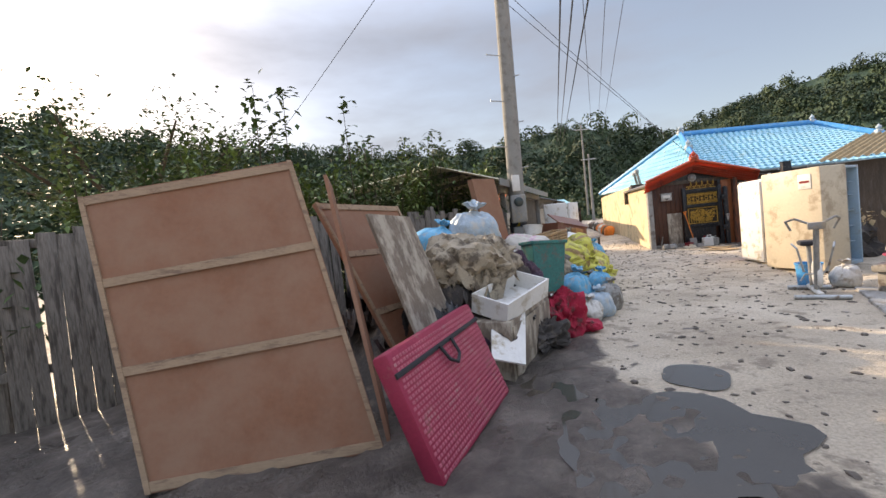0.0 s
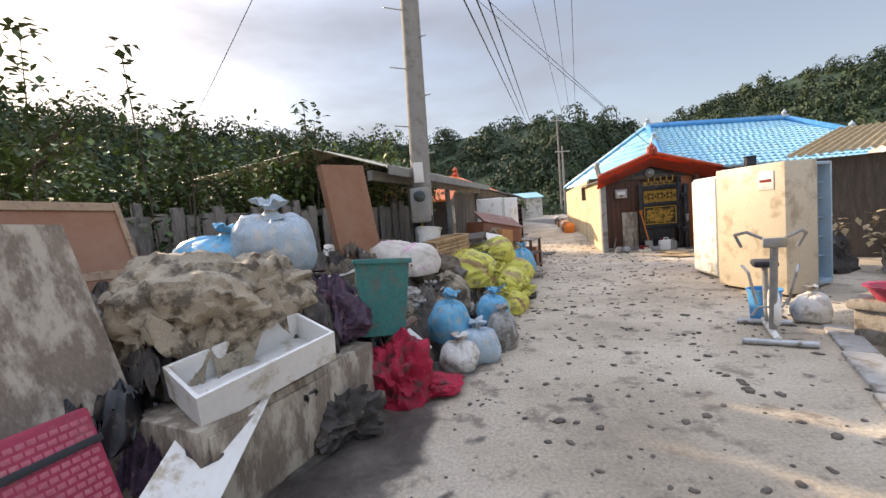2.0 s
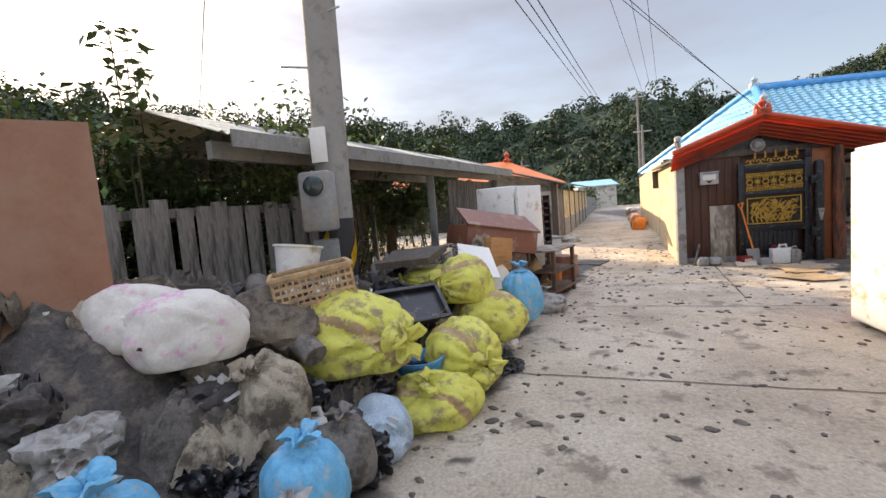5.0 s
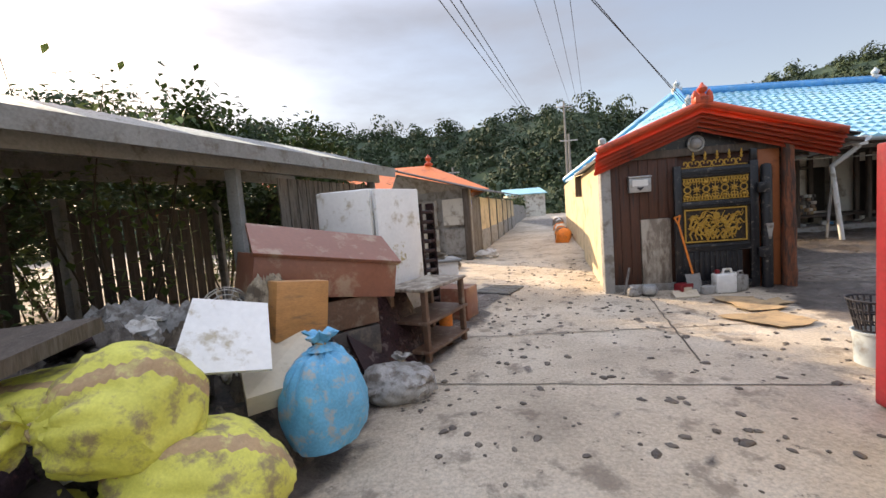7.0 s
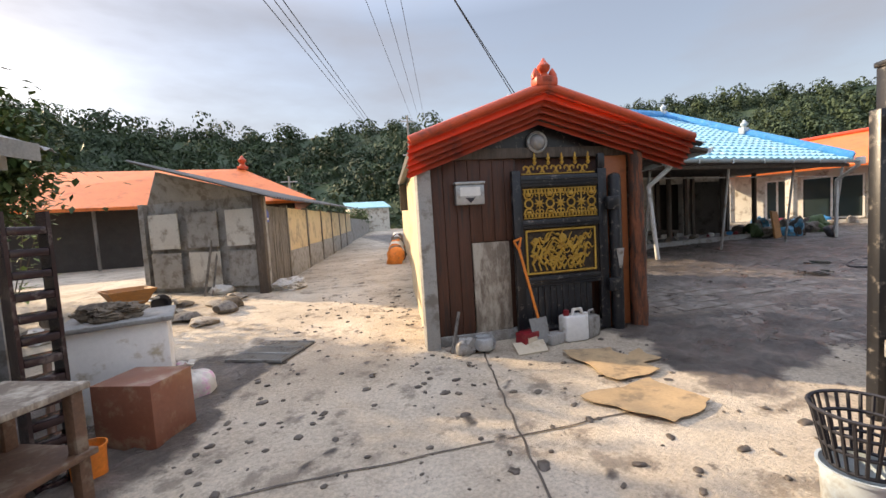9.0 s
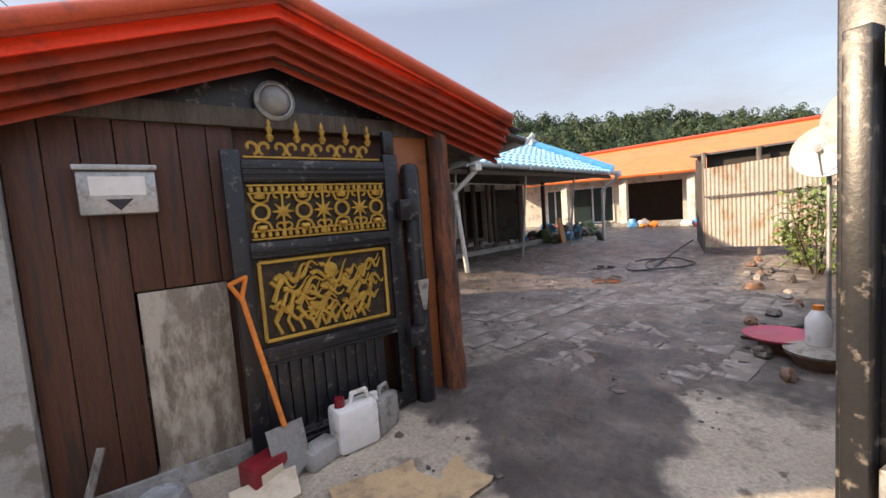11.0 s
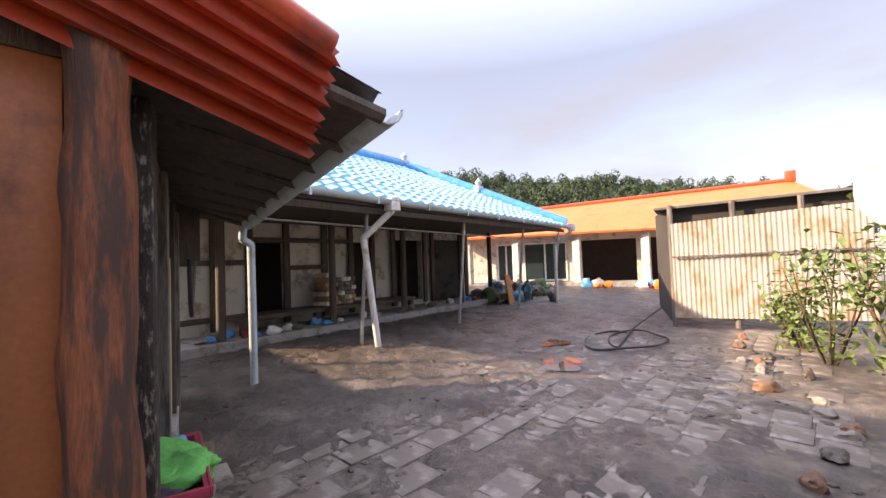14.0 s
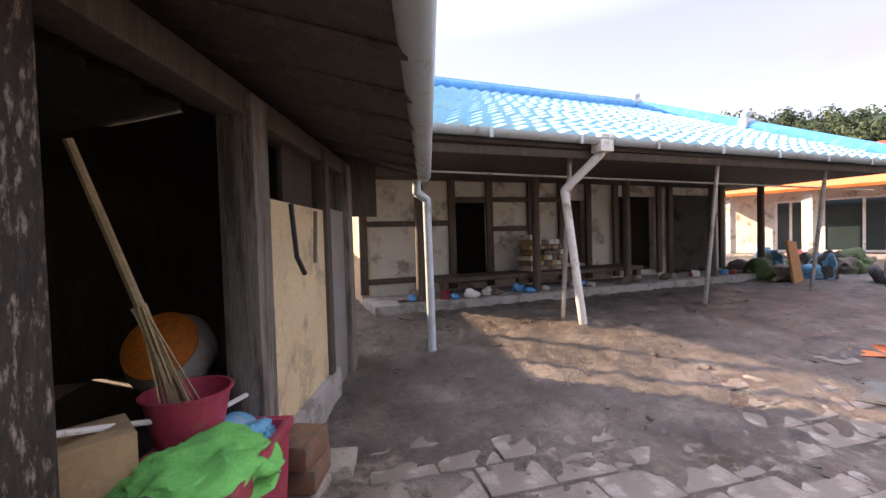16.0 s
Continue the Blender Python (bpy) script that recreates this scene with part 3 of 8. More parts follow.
# ribbed orange verge on both sides of the apex
APEX, EL, ER = Vector((1.38, -0.34, 2.82)), Vector((-0.18, -0.34, 2.26)), Vector((3.32, -0.34, 2.24))
for e in (EL, ER):
    along = (e - APEX).normalized()
    drop = Vector((0, 0, -1))
    bm = bmesh.new()
    prof = []
    for k in range(29):
        f = k / 28
        # the verge leans out and down with five round ribs
        prof.append(Vector((0, -0.02 + 0.24 * f + 0.022 * math.cos(f * 2 * math.pi * 5.5), 0.14 - 0.34 * f + 0.022 * math.sin(f * 2 * math.pi * 5.5 + 1.2))))
    a = [bm.verts.new(APEX + p) for p in prof]
    b = [bm.verts.new(e + p + along * (0.03 if k % 2 else 0)) for k, p in enumerate(prof)]
    for k in range(28):
        bm.faces.new((a[k], a[k + 1], b[k + 1], b[k]))
    bmesh.ops.solidify(bm, geom=bm.faces[:], thickness=0.012)
    part("verge", bm, "orange_roof", lodge, "ribbed orange painted metal verge")
    bm = bmesh.new()
    rod(bm, APEX + Vector((0, 0, 0.16)), e + Vector((0, 0, 0.15)), 0.05, 0.05, 10)
    part("verge_roll", bm, "orange_roof", lodge)
bm = bmesh.new()
bx, by, bz = APEX + Vector((0, 0, 0.17))
finial(bm, APEX + Vector((0, 0.02, 0.2)), 0.62)
box(bm, bx - 0.13, bx + 0.13, by - 0.06, by + 0.1, bz - 0.02, bz + 0.08, 0.02)
for sx in (-1, 1):
    lathe(bm, [(0.045, 0), (0.05, 0.04), (0.02, 0.1), (0, 0.12)], 10, Matrix.Translation((bx + sx * 0.1, by + 0.02, bz + 0.07)))
part("finial", bm, "orange_roof", lodge)
# roof slopes behind the verge; the yard side follows the skewed wall
back_l, back_r, back_top = gl(8.0, 17.9, 2.3), gl(12.1, 17.35, 2.22), gl(10.05, 17.7, 2.85)
tip = gl(10.86, 13.66, 2.3)
bm = bmesh.new()
slab(bm, [APEX + Vector((0, 0.1, 0.02)), EL + Vector((0, 0.1, 0)), back_l, back_top], 0.05)
part("roof_slope", bm, "slate", lodge)
bm = bmesh.new()
corrugated(bm, tip + Vector((0, 0, 0.03)), back_r + Vector((0, 0, 0.03)), back_top, APEX + Vector((0, 0.1, 0.02)), 0.14, 0.018)
part("roof_slope", bm, "slate", lodge, "grey corrugated roof sheet")
bm = bmesh.new()
slab(bm, [tip + Vector((-0.02, 0.05, -0.03)), back_r + Vector((0, 0, -0.03)), back_top + Vector((0, 0, -0.1)), APEX + Vector((0, 0.2, -0.12))], 0.03)
part("roof_lining", bm, "timber_dark", lodge, "sooty dark roof boards")
for k in range(9):
    f = k / 8
    bm = bmesh.new()
    rod(bm, (tip.lerp(back_r, f) + Vector((0, 0, -0.07))), (APEX + Vector((0, 0.25, -0.16))).lerp(back_top + Vector((0, 0, -0.15)), f), 0.035, 0.04, 7)
    part("rafter", bm, "timber_dark", lodge)
bm = bmesh.new()
e0, e1 = tip + Vector((0.03, 0, -0.02)), back_r + Vector((0.03, 0, -0.05))
side = (e1 - e0).cross(Vector((0, 0, 1))).normalized()
for k in range(8):
    a0, a1 = math.pi + math.pi * k / 8, math.pi + math.pi * (k + 1) / 8
    q = [p + side * (0.07 * math.cos(a)) + Vector((0, 0, 0.075 * math.sin(a))) for p in (e0, e1) for a in (a0, a1)]
    bm.faces.new([bm.verts.new(c) for c in (q[0], q[1], q[3], q[2])])
bmesh.ops.remove_doubles(bm, verts=bm.verts[:], dist=0.0005)
bmesh.ops.solidify(bm, geom=bm.faces[:], thickness=0.006)
part("gutter", bm, "gutter", lodge, "dented pale grey gutter")
# walls round the store room
w = wall("wall", (7.42, 14.55), (8.25, 17.8), 0.0, 2.3, 0.12, "cream", "cream wall to the lane", parent=lodge)
w.matrix_basis = inv @ w.matrix_basis
w = wall("wall", (8.3, 17.8), (11.3, 17.5), 0.0, 2.6, 0.12, "timber_dark", "dark back wall", parent=lodge)
w.matrix_basis = inv @ w.matrix_basis


def yard_side(name, f0, f1, z0, z1, d0, d1, material, label="", bevel=0.006):
    """A piece of the lodge's yard wall, by metres along it from the log post."""
    bm = bmesh.new()
    box(bm, f0, f1, d0, d1, z0, z1, bevel)
    ob = part(name, bm, material, lodge, label)
    ang = math.degrees(math.atan2(17.4 - 14.02, 11.3 - 10.0))
    ob.matrix_basis = inv @ pose(10.0, 14.02, 0, 0, 0, ang)
    return ob


bm = bmesh.new()
slab(bm, [back_l + Vector((0, -0.06, -0.5)), back_r + Vector((-0.5, -0.06, -0.5)), back_r + Vector((-0.5, -0.06, 0.1)), back_top + Vector((0, -0.06, -0.02)), back_l + Vector((0, -0.06, -0.02))], 0.03)
part("back_gable", bm, "timber_dark", lodge)
yard_side("jamb_post", 0.05, 0.23, 0.0, 2.2, -0.12, 0.08, "jamb", "dark door jamb speckled with dried mud", 0.02)
yard_side("door_post", 1.3, 1.47, 0.05, 2.2, -0.1, 0.08, "timber_grey", "weathered grey timber post")
yard_side("sill", 1.4, 2.75, 0.05, 0.42, -0.1, 0.1, "concrete")
yard_side("wall_panel", 1.4, 2.55, 0.42, 1.72, -0.06, 0.0, "cream", "cream plaster wall panel")
yard_side("store_door", 2.6, 3.2, 0.15, 1.75, -0.05, 0.0, "grey_panel", "dark grey metal door")
yard_side("wall_post", 2.53, 2.64, 0.05, 2.2, -0.09, 0.04, "timber_dark")
yard_side("wall_post", 3.2, 3.38, 0.05, 2.2, -0.1, 0.06, "timber_grey")
yard_side("top_beam", 0.0, 3.5, 2.1, 2.24, -0.06, 0.1, "timber_dark")
# strip in the shade colour, for the unlit gap under the top beam
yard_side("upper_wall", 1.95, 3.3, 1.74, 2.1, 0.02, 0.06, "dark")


# ---- walled yard across the lane ----
LA = Vector((5.45, 19.2))
ldir = Vector((0.262, 0.965))
lane_shed = thing("lane_outbuilding", "grey outbuilding with cream panelled wall along the lane", "shed")


def lane_pt(s, side, z):
    p = LA + ldir * s + Vector((-ldir.y, ldir.x)) * side
    return Vector((p.x, p.y, z))


L_RZ = math.degrees(math.atan2(ldir.y, ldir.x))


def lane_part(name, s0, s1, d0, d1, z0, z1, material, label="", bevel=0.006):
    bm = bmesh.new()
    box(bm, s0, s1, d0, d1, z0, z1, bevel)
    ob = part(name, bm, material, lane_shed, label)
    ob.matrix_basis = pose(LA.x, LA.y, 0, 0, 0, L_RZ)
    return ob


def lz(s):
    return ground_z(5.5, 19.2 + s)


lane_part("corner_post", -0.12, 0.06, -0.02, 0.16, 0.1, 2.3, "timber_dark")
s = 0.06
while s < 1.75:
    lane_part("gate_board", s, s + 0.135, 0.0 + random.uniform(0, 0.015), 0.03, 0.32, 2.1, "timber_grey", bevel=0.003)
    s += 0.145
for k in range(6):
    s0 = 1.8 + k * 2.3
    lane_part("wall_panel", s0 + 0.1, s0 + 2.3, 0.03, 0.15, 1.0 + lz(s0) - 0.3, 2.05 + lz(s0) * 0.5 - 0.1, "cream", "cream painted wall panel")
    lane_part("wall_base", s0, s0 + 2.3, 0.02, 0.16, lz(s0) - 0.15, 1.0 + lz(s0) - 0.3, "concrete")
    lane_part("wall_post", s0, s0 + 0.1, -0.01, 0.16, lz(s0) - 0.1, 2.1 + lz(s0) * 0.5 - 0.1, "timber_grey")
bm = bmesh.new()
corrugated(bm, lane_pt(-0.35, -0.35, 2.22), lane_pt(16, -0.35, 2.55), lane_pt(16, 2.3, 3.2), lane_pt(-0.35, 2.3, 3.05), 0.2, 0.03)
part("roof_sheet", bm, "slate", lane_shed, "grey corrugated cement roof")
bm = bmesh.new()
slab(bm, [lane_pt(0, 0, 0.2), lane_pt(0, 0, 2.3), lane_pt(0.6, 2.3, 2.95), lane_pt(1.0, 2.75, 2.3), lane_pt(1.0, 2.75, 0.2)], 0.12)
part("end_wall", bm, "concrete", lane_shed, "grey block end wall")
for k in range(2):
    for i in range(3):
        bm = bmesh.new()
        slab(bm, [lane_pt(0.02 + 0.33 * (i * 0.9 + 0.1) - 0.03, 0.92 * i + 0.12, 0.45 + k * 0.85), lane_pt(0.02 + 0.33 * (i * 0.9 + 0.1) - 0.03, 0.92 * i + 0.12, 1.2 + k * 0.85),
                  lane_pt(0.3 * i + 0.28, 0.92 * i + 0.85, 1.2 + k * 0.85), lane_pt(0.3 * i + 0.28, 0.92 * i + 0.85, 0.45 + k * 0.85)], 0.02)
        bmesh.ops.translate(bm, vec=(0, -0.06, 0), verts=bm.verts[:])
        part("wall_panel", bm, "plaster" if (i + k) % 2 else "concrete", lane_shed)
bm = bmesh.new()
slab(bm, [lane_pt(0.9, 2.9, 0.2), lane_pt(0.9, 2.9, 2.3), lane_pt(15.5, 2.6, 2.4), lane_pt(15.5, 2.6, 0.2)], 0.1)
part("back_wall", bm, "concrete", lane_shed)
# low wall further up the lane
low = wall("wall_lane_far", tuple(lane_pt(15.7, 0.12, 0).xy), tuple(lane_pt(34, 0.12, 0).xy), 0.2, 2.0, 0.18, "concrete", "low grey block wall up the lane")
wall("wall_lane_right", (8.45, 18.0), (10.75, 27.0), 0.1, 2.55, 0.15, "cream", "cream garden wall beside the lane")
# orange hip roof behind
ohouse = thing("orange_roofed_house", "house with orange hip roof behind the outbuilding", "house")
pk, pk2 = Vector((4.3, 31.8, 4.55)), Vector((-8.0, 33.5, 4.7))
cs = [Vector((7.2, 28.0, 2.75)), Vector((7.0, 36, 2.75)), Vector((-10.5, 37, 2.75)), Vector((-9.5, 28.2, 2.75))]
for quad in ([cs[3], cs[0], pk, pk2], [cs[0], cs[1], pk], [cs[2], cs[3], pk2], [cs[1], cs[2], pk2, pk]):
    bm = bmesh.new()
    slab(bm, quad, 0.12)
    part("roof", bm, "orange_tile", ohouse)
for p in (pk, pk2):
    bm = bmesh.new()
    finial(bm, p, 1.5)
    part("finial", bm, "orange_roof", ohouse)
# veranda shade is put into the near-black colour of this wall
bm = bmesh.new()
box(bm, -9.0, 6.4, 29.2, 36, 0.2, 2.75)
part("wall", bm, "dark", ohouse, "wall coloured near-black as shade under the roof")
for x in (-8, -5.5, -3, -0.5, 2, 4.5):
    bm = bmesh.new()
    rod(bm, (x, 28.5, 0.3), (x, 28.5, 2.75), 0.06, 0.06, 8)
    part("veranda_post", bm, "timber_grey", ohouse)

# ---- orange-roofed wing across the yard ----
wing = thing("orange_wing", "long wing with bright orange metal roof and white columns", "house")
WA, WB = Vector((29.2, 22.6)), Vector((33.6, 9.6))
wd = (WB - WA).normalized()
wn_ = Vector((-wd.y, wd.x))


def wp(s, d, z):
    p = WA + wd * s + wn_ * d
    return Vector((p.x, p.y, z))


WG = 0.42
for s in (0.0,):
    bm = bmesh.new()
    slab(bm, [wp(-4, -1.4, 2.85), wp(14, -1.4, 2.85), wp(13.2, 3.4, 5.1), wp(-4, 3.4, 4.4)], 0.1)
    part("roof", bm, "orange_tile", wing)
    bm = bmesh.new()
    slab(bm, [wp(14, 8, 2.85), wp(-4, 8, 2.85), wp(-4, 3.4, 4.4), wp(13.2, 3.4, 5.1)], 0.1)
    part("roof", bm, "orange_tile", wing)
bm = bmesh.new()
rod(bm, wp(-4, 3.4, 4.45), wp(13.2, 3.4, 5.15), 0.12, 0.12, 8)
box(bm, -0.22, 0.22, -0.22, 0.22, 0, 0.55, 0.03, Matrix.Translation(wp(13.1, 3.4, 5.05)))
part("ridge_cap", bm, "orange_roof", wing)
bm = bmesh.new()
for i, (s0, s1, m0) in enumerate(((-4, -1.2, 0), (-0.2, 0.2, 0), (2.4, 3.0, 0), (5.6, 6.2, 0), (7.6, 14, 0))):
    slab(bm, [wp(s0, 0, WG), wp(s1, 0, WG), wp(s1, 0, 2.85), wp(s0, 0, 2.85)], 0.15)
slab(bm, [wp(-4, 0.01, 2.5), wp(14, 0.01, 2.5), wp(14, 0.01, 2.9), wp(-4, 0.01, 2.9)], 0.12)
part("wall", bm, "plaster", wing, "white plaster wall")
# shade of the wing's rooms, put into the colour of one slab
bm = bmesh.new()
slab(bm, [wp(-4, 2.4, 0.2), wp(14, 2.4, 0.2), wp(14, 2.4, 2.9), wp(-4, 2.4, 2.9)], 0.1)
part("inner_wall", bm, "dark", wing, "near-black wall standing in for unlit rooms")
for s in (-2.5, 0.0, 2.9, 5.9):
    bm = bmesh.new()
    box(bm, -0.17, 0.17, -0.17, 0.17, WG - 0.2, 2.85, 0.01, Matrix.Translation(wp(s, -0.9, 0)))
    part("column", bm, "plaster", wing, "white square column")
for s0, s1 in ((0.25, 2.35), (-1.15, -0.25)):
    bm = bmesh.new()
    for f in range(3):
        s = s0 + (s1 - s0) * f / 2
        slab(bm, [wp(s - 0.04, -0.05, WG + 0.1), wp(s + 0.04, -0.05, WG + 0.1), wp(s + 0.04, -0.05, 2.5), wp(s - 0.04, -0.05, 2.5)], 0.06)
    for z in (WG + 0.1, 2.42):
        slab(bm, [wp(s0, -0.05, z), wp(s1, -0.05, z), wp(s1, -0.05, z + 0.08), wp(s0, -0.05, z + 0.08)], 0.06)
    fr = part("sliding_door", bm, "white_paint", wing, "white-framed sliding glass door")
    bm = bmesh.new()
    slab(bm, [wp(s0, -0.02, WG + 0.15), wp(s1, -0.02, WG + 0.15), wp(s1, -0.02, 2.45), wp(s0, -0.02, 2.45)], 0.01)
    part("pane", bm, "glass_dark", fr, "greenish glass pane")
bm = bmesh.new()
slab(bm, [wp(-4, -1.2, 0.48), wp(-4, 0, 0.48), wp(14, 0, 0.48), wp(14, -1.2, 0.48)], -0.4)
part("step", bm, "concrete", wing)

# ---- corrugated store at the end of the yard ----
store = thing("corrugated_store", "lean-to store walled with faded corrugated sheets", "shed")
CA, CB = Vector((19.4, 13.95)), Vector((20.15, 10.9))
cg = 0.3
cdir = (CB - CA).normalized()
cn = Vector((cdir.y, -cdir.x))
for k in range(4):
    a, b = CA.lerp(CB, k / 4), CA.lerp(CB, (k + 1.04) / 4)
    o = cn * (0.008 * (k % 2))
    bm = bmesh.new()
    corrugated(bm, (a.x + o.x, a.y + o.y, cg), (b.x + o.x, b.y + o.y, cg), (b.x + o.x, b.y + o.y, 2.3 + 0.05 * k), (a.x + o.x, a.y + o.y, 2.25 + 0.05 * k), 0.085, 0.008)
    part("sheet", bm, "corrugated", store)
bm = bmesh.new()
slab(bm, [(*(CA - cdir * 0.3 + cn * -0.1), 2.62), (*(CB + cdir * 0.4 + cn * -0.1), 2.75), (CB.x + 3.5, CB.y + 0.9, 2.95), (CA.x + 3.5, CA.y + 0.9, 2.85)], 0.05)
part("roof", bm, "slate", store, "dark sagging roof")
# side and upper strip hold the store's inner shade in their colour
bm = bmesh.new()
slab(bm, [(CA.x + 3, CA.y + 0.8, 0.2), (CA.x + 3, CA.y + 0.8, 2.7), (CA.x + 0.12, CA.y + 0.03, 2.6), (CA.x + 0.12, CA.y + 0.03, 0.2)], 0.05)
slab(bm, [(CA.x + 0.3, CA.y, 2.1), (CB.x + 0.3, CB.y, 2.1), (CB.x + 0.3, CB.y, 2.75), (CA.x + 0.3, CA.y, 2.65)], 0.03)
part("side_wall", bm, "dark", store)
bm = bmesh.new()
for f in (0.0, 0.35, 0.7, 1.0):
    p = CA.lerp(CB, f) - cn * 0.08
    rod(bm, (p.x, p.y, 0.1), (p.x, p.y, 2.65), 0.05, 0.05, 8)
part("frame_post", bm, "timber_grey", store)
bm = bmesh.new()
for p, q in (((*(CA + cn * 0.06), 1.55), (*(CB + cn * 0.06), 1.6)),):
    rod(bm, p, q, 0.02, 0.02, 6)
part("batten", bm, "timber_grey", store)

# ---- open shed and fence on the left ----
carport = thing("open_shed", "open-sided shed with grey posts and flat sheet roof", "shed")
SA, SB = Vector((1.55, 10.0)), Vector((3.45, 14.6))
sdir = (SB - SA).normalized()
sn = Vector((-sdir.y, sdir.x))


def sp(s, d, z):
    p = SA + sdir * s + sn * d
    return Vector((p.x, p.y, z))


SL = (SB - SA).length
for s, d in ((0.0, 0), (2.2, 0), (SL, 0), (0, 3.6), (2.4, 3.6), (SL, 3.6)):
    bm = bmesh.new()
    p = sp(s, d, 0)
    box(bm, p.x - 0.06, p.x + 0.06, p.y - 0.06, p.y + 0.06, -0.05, 2.25, 0.008)
    part("post", bm, "shed_metal", carport)
for d in (0, 1.8, 3.6):
    bm = bmesh.new()
    slab(bm, [sp(-1.6, d - 0.06, 2.24 + d * 0.08), sp(SL + 0.2, d - 0.06, 2.24 + d * 0.08), sp(SL + 0.2, d - 0.06, 2.4 + d * 0.08), sp(-1.6, d - 0.06, 2.4 + d * 0.08)], 0.08)
    part("beam", bm, "shed_metal", carport)
for k in range(8):
    s0 = -1.7 + k * 0.88
    mt = "translucent" if k % 2 == 0 else "shed_metal"
    bm = bmesh.new()
    corrugated(bm, sp(s0, -0.35, 2.42), sp(s0 + 0.9, -0.35, 2.42), sp(s0 + 0.9, 0.95, 2.86), sp(s0, 0.95, 2.86), 0.1, 0.014)
    corrugated(bm, sp(s0, 0.95, 2.86), sp(s0 + 0.9, 0.95, 2.86), sp(s0 + 0.9, 4.2, 2.6), sp(s0, 4.2, 2.6), 0.1, 0.014)
    part("roof_sheet", bm, mt, carport, "yellowed translucent sheet" if k % 2 == 0 else "grey steel sheet")
bm = bmesh.new()
slab(bm, [sp(-1.6, -0.37, 2.3), sp(SL + 0.2, -0.37, 2.3), sp(SL + 0.2, -0.37, 2.45), sp(-1.6, -0.37, 2.45)], 0.02)
part("fascia", bm, "shed_metal", carport)
bm = bmesh.new()
for s0 in np.arange(2.9, SL, 0.17):
    slab(bm, [sp(s0, 0.05, 0.0), sp(s0 + 0.15, 0.05, 0.0), sp(s0 + 0.15, 0.05, 2.2), sp(s0, 0.05, 2.2)], 0.02)
part("plank_wall", bm, "timber_grey", carport, "grey vertical plank wall")
bm = bmesh.new()
for s0 in np.arange(-1.5, SL, 0.2):
    if noise.noise((s0 * 1.3, 0, 2)) > -0.25:
        slab(bm, [sp(s0, 3.75, 0.0), sp(s0 + 0.17, 3.75, 0.0), sp(s0 + 0.17, 3.75, 2.1), sp(s0, 3.75, 2.1)], 0.02)
part("rear_planks", bm, "timber_dark", carport)

fence = thing("plank_fence", "old grey plank fence, splashed with mud", "fence")
FA, FB = Vector((-4.6, 3.4)), Vector((1.45, 9.75))
fd = (FB - FA).normalized()
fl = (FB - FA).length
f_rz = math.degrees(math.atan2(fd.y, fd.x))
fence.matrix_world = pose(FA.x, FA.y, 0, 0, 0, f_rz)
meshes = []
for k in range(5):
    bm = bmesh.new()
    box(bm, 0, 0.145, -0.012, 0.012, 0, 1.82 + 0.03 * k, 0.004)
    o = part("plank", bm, "timber_grey", fence)
    meshes.append(o)
s = 0.6
k = 0
while s < fl:
    o = meshes[k % 5] if k < 5 else new("plank", meshes[random.randrange(5)].data)
    o.parent = fence
    o.matrix_basis = pose(s, random.uniform(-0.01, 0.01), random.uniform(-0.06, 0.02), 0, random.uniform(-0.8, 0.8), 0)
    s += 0.153 if random.random() > 0.16 else 0.2
    k += 1
for z in (0.5, 1.75):
    bm = bmesh.new()
    box(bm, 0.4, fl, 0.02, 0.07, z, z + 0.09, 0.006)
    part("rail", bm, "timber_grey", fence)
for s in np.arange(0.5, fl, 2.0):
    bm = bmesh.new()
    box(bm, s, s + 0.1, 0.07, 0.17, -0.1, 2.0, 0.01)
    part("post", bm, "timber_grey", fence)

# ---- utility pole with meter boxes, and its lines ----
pole = thing("utility_pole", "tall tapered concrete utility pole with meter boxes", "pole", at=(1.72, 9.3, 0))
bm = bmesh.new()
rod(bm, (0, 0, -0.3), (0.22, 0.1, 11.0), 0.19, 0.13, 24)
part("shaft", bm, "pole", pole)
bm = bmesh.new()
box(bm, -0.17, 0.17, -0.38, -0.2, 1.5, 2.1, 0.04)
mb = part("meter_box", bm, "grey_panel", pole, "grey plastic meter box")
bm = bmesh.new()
lathe(bm, [(0.1, 0), (0.1, 0.03), (0.08, 0.045), (0, 0.045)], 18, pose(0, -0.38, 1.95, 90))
part("dial", bm, "glass_dark", mb)
bm = bmesh.new()
box(bm, -0.13, 0.13, -0.27, -0.18, 1.05, 1.42, 0.02)
part("junction_box", bm, "shed_metal", pole)
bm = bmesh.new()
rod(bm, (0.02, 0.01, 1.0), (0.03, 0.01, 1.62), 0.192, 0.189, 24)
part("warning_band", bm, "wire", pole, "black band with yellow stripes")
M["yellow"] = mat("yellow_plastic", (0.75, 0.46, 0.02), 0.5, dirt=(0.35, 0.24, 0.06), amount=0.25, scale=5, grain=30, bump=0.05)
for k in range(3):
    bm = bmesh.new()
    for i in range(6):
        a = -2.6 + k * 2.1 + i * 0.17
        p = [Vector((0.025 + 0.2 * math.cos(t), 0.01 + 0.2 * math.sin(t), 1.06 + 0.05 * (i + j))) for t, j in ((a, 0), (a + 0.17, 1), (a + 0.17, 4.4), (a, 3.4))]
        bm.faces.new([bm.verts.new(q) for q in p])
    bmesh.ops.solidify(bm, geom=bm.faces[:], thickness=0.004)
    part("stripe", bm, "yellow", pole)
bm = bmesh.new()
box(bm, -0.07, 0.1, -0.205, -0.185, 2.2, 2.55, 0.003)
part("notice", bm, "white_paint", pole, "small white notice")
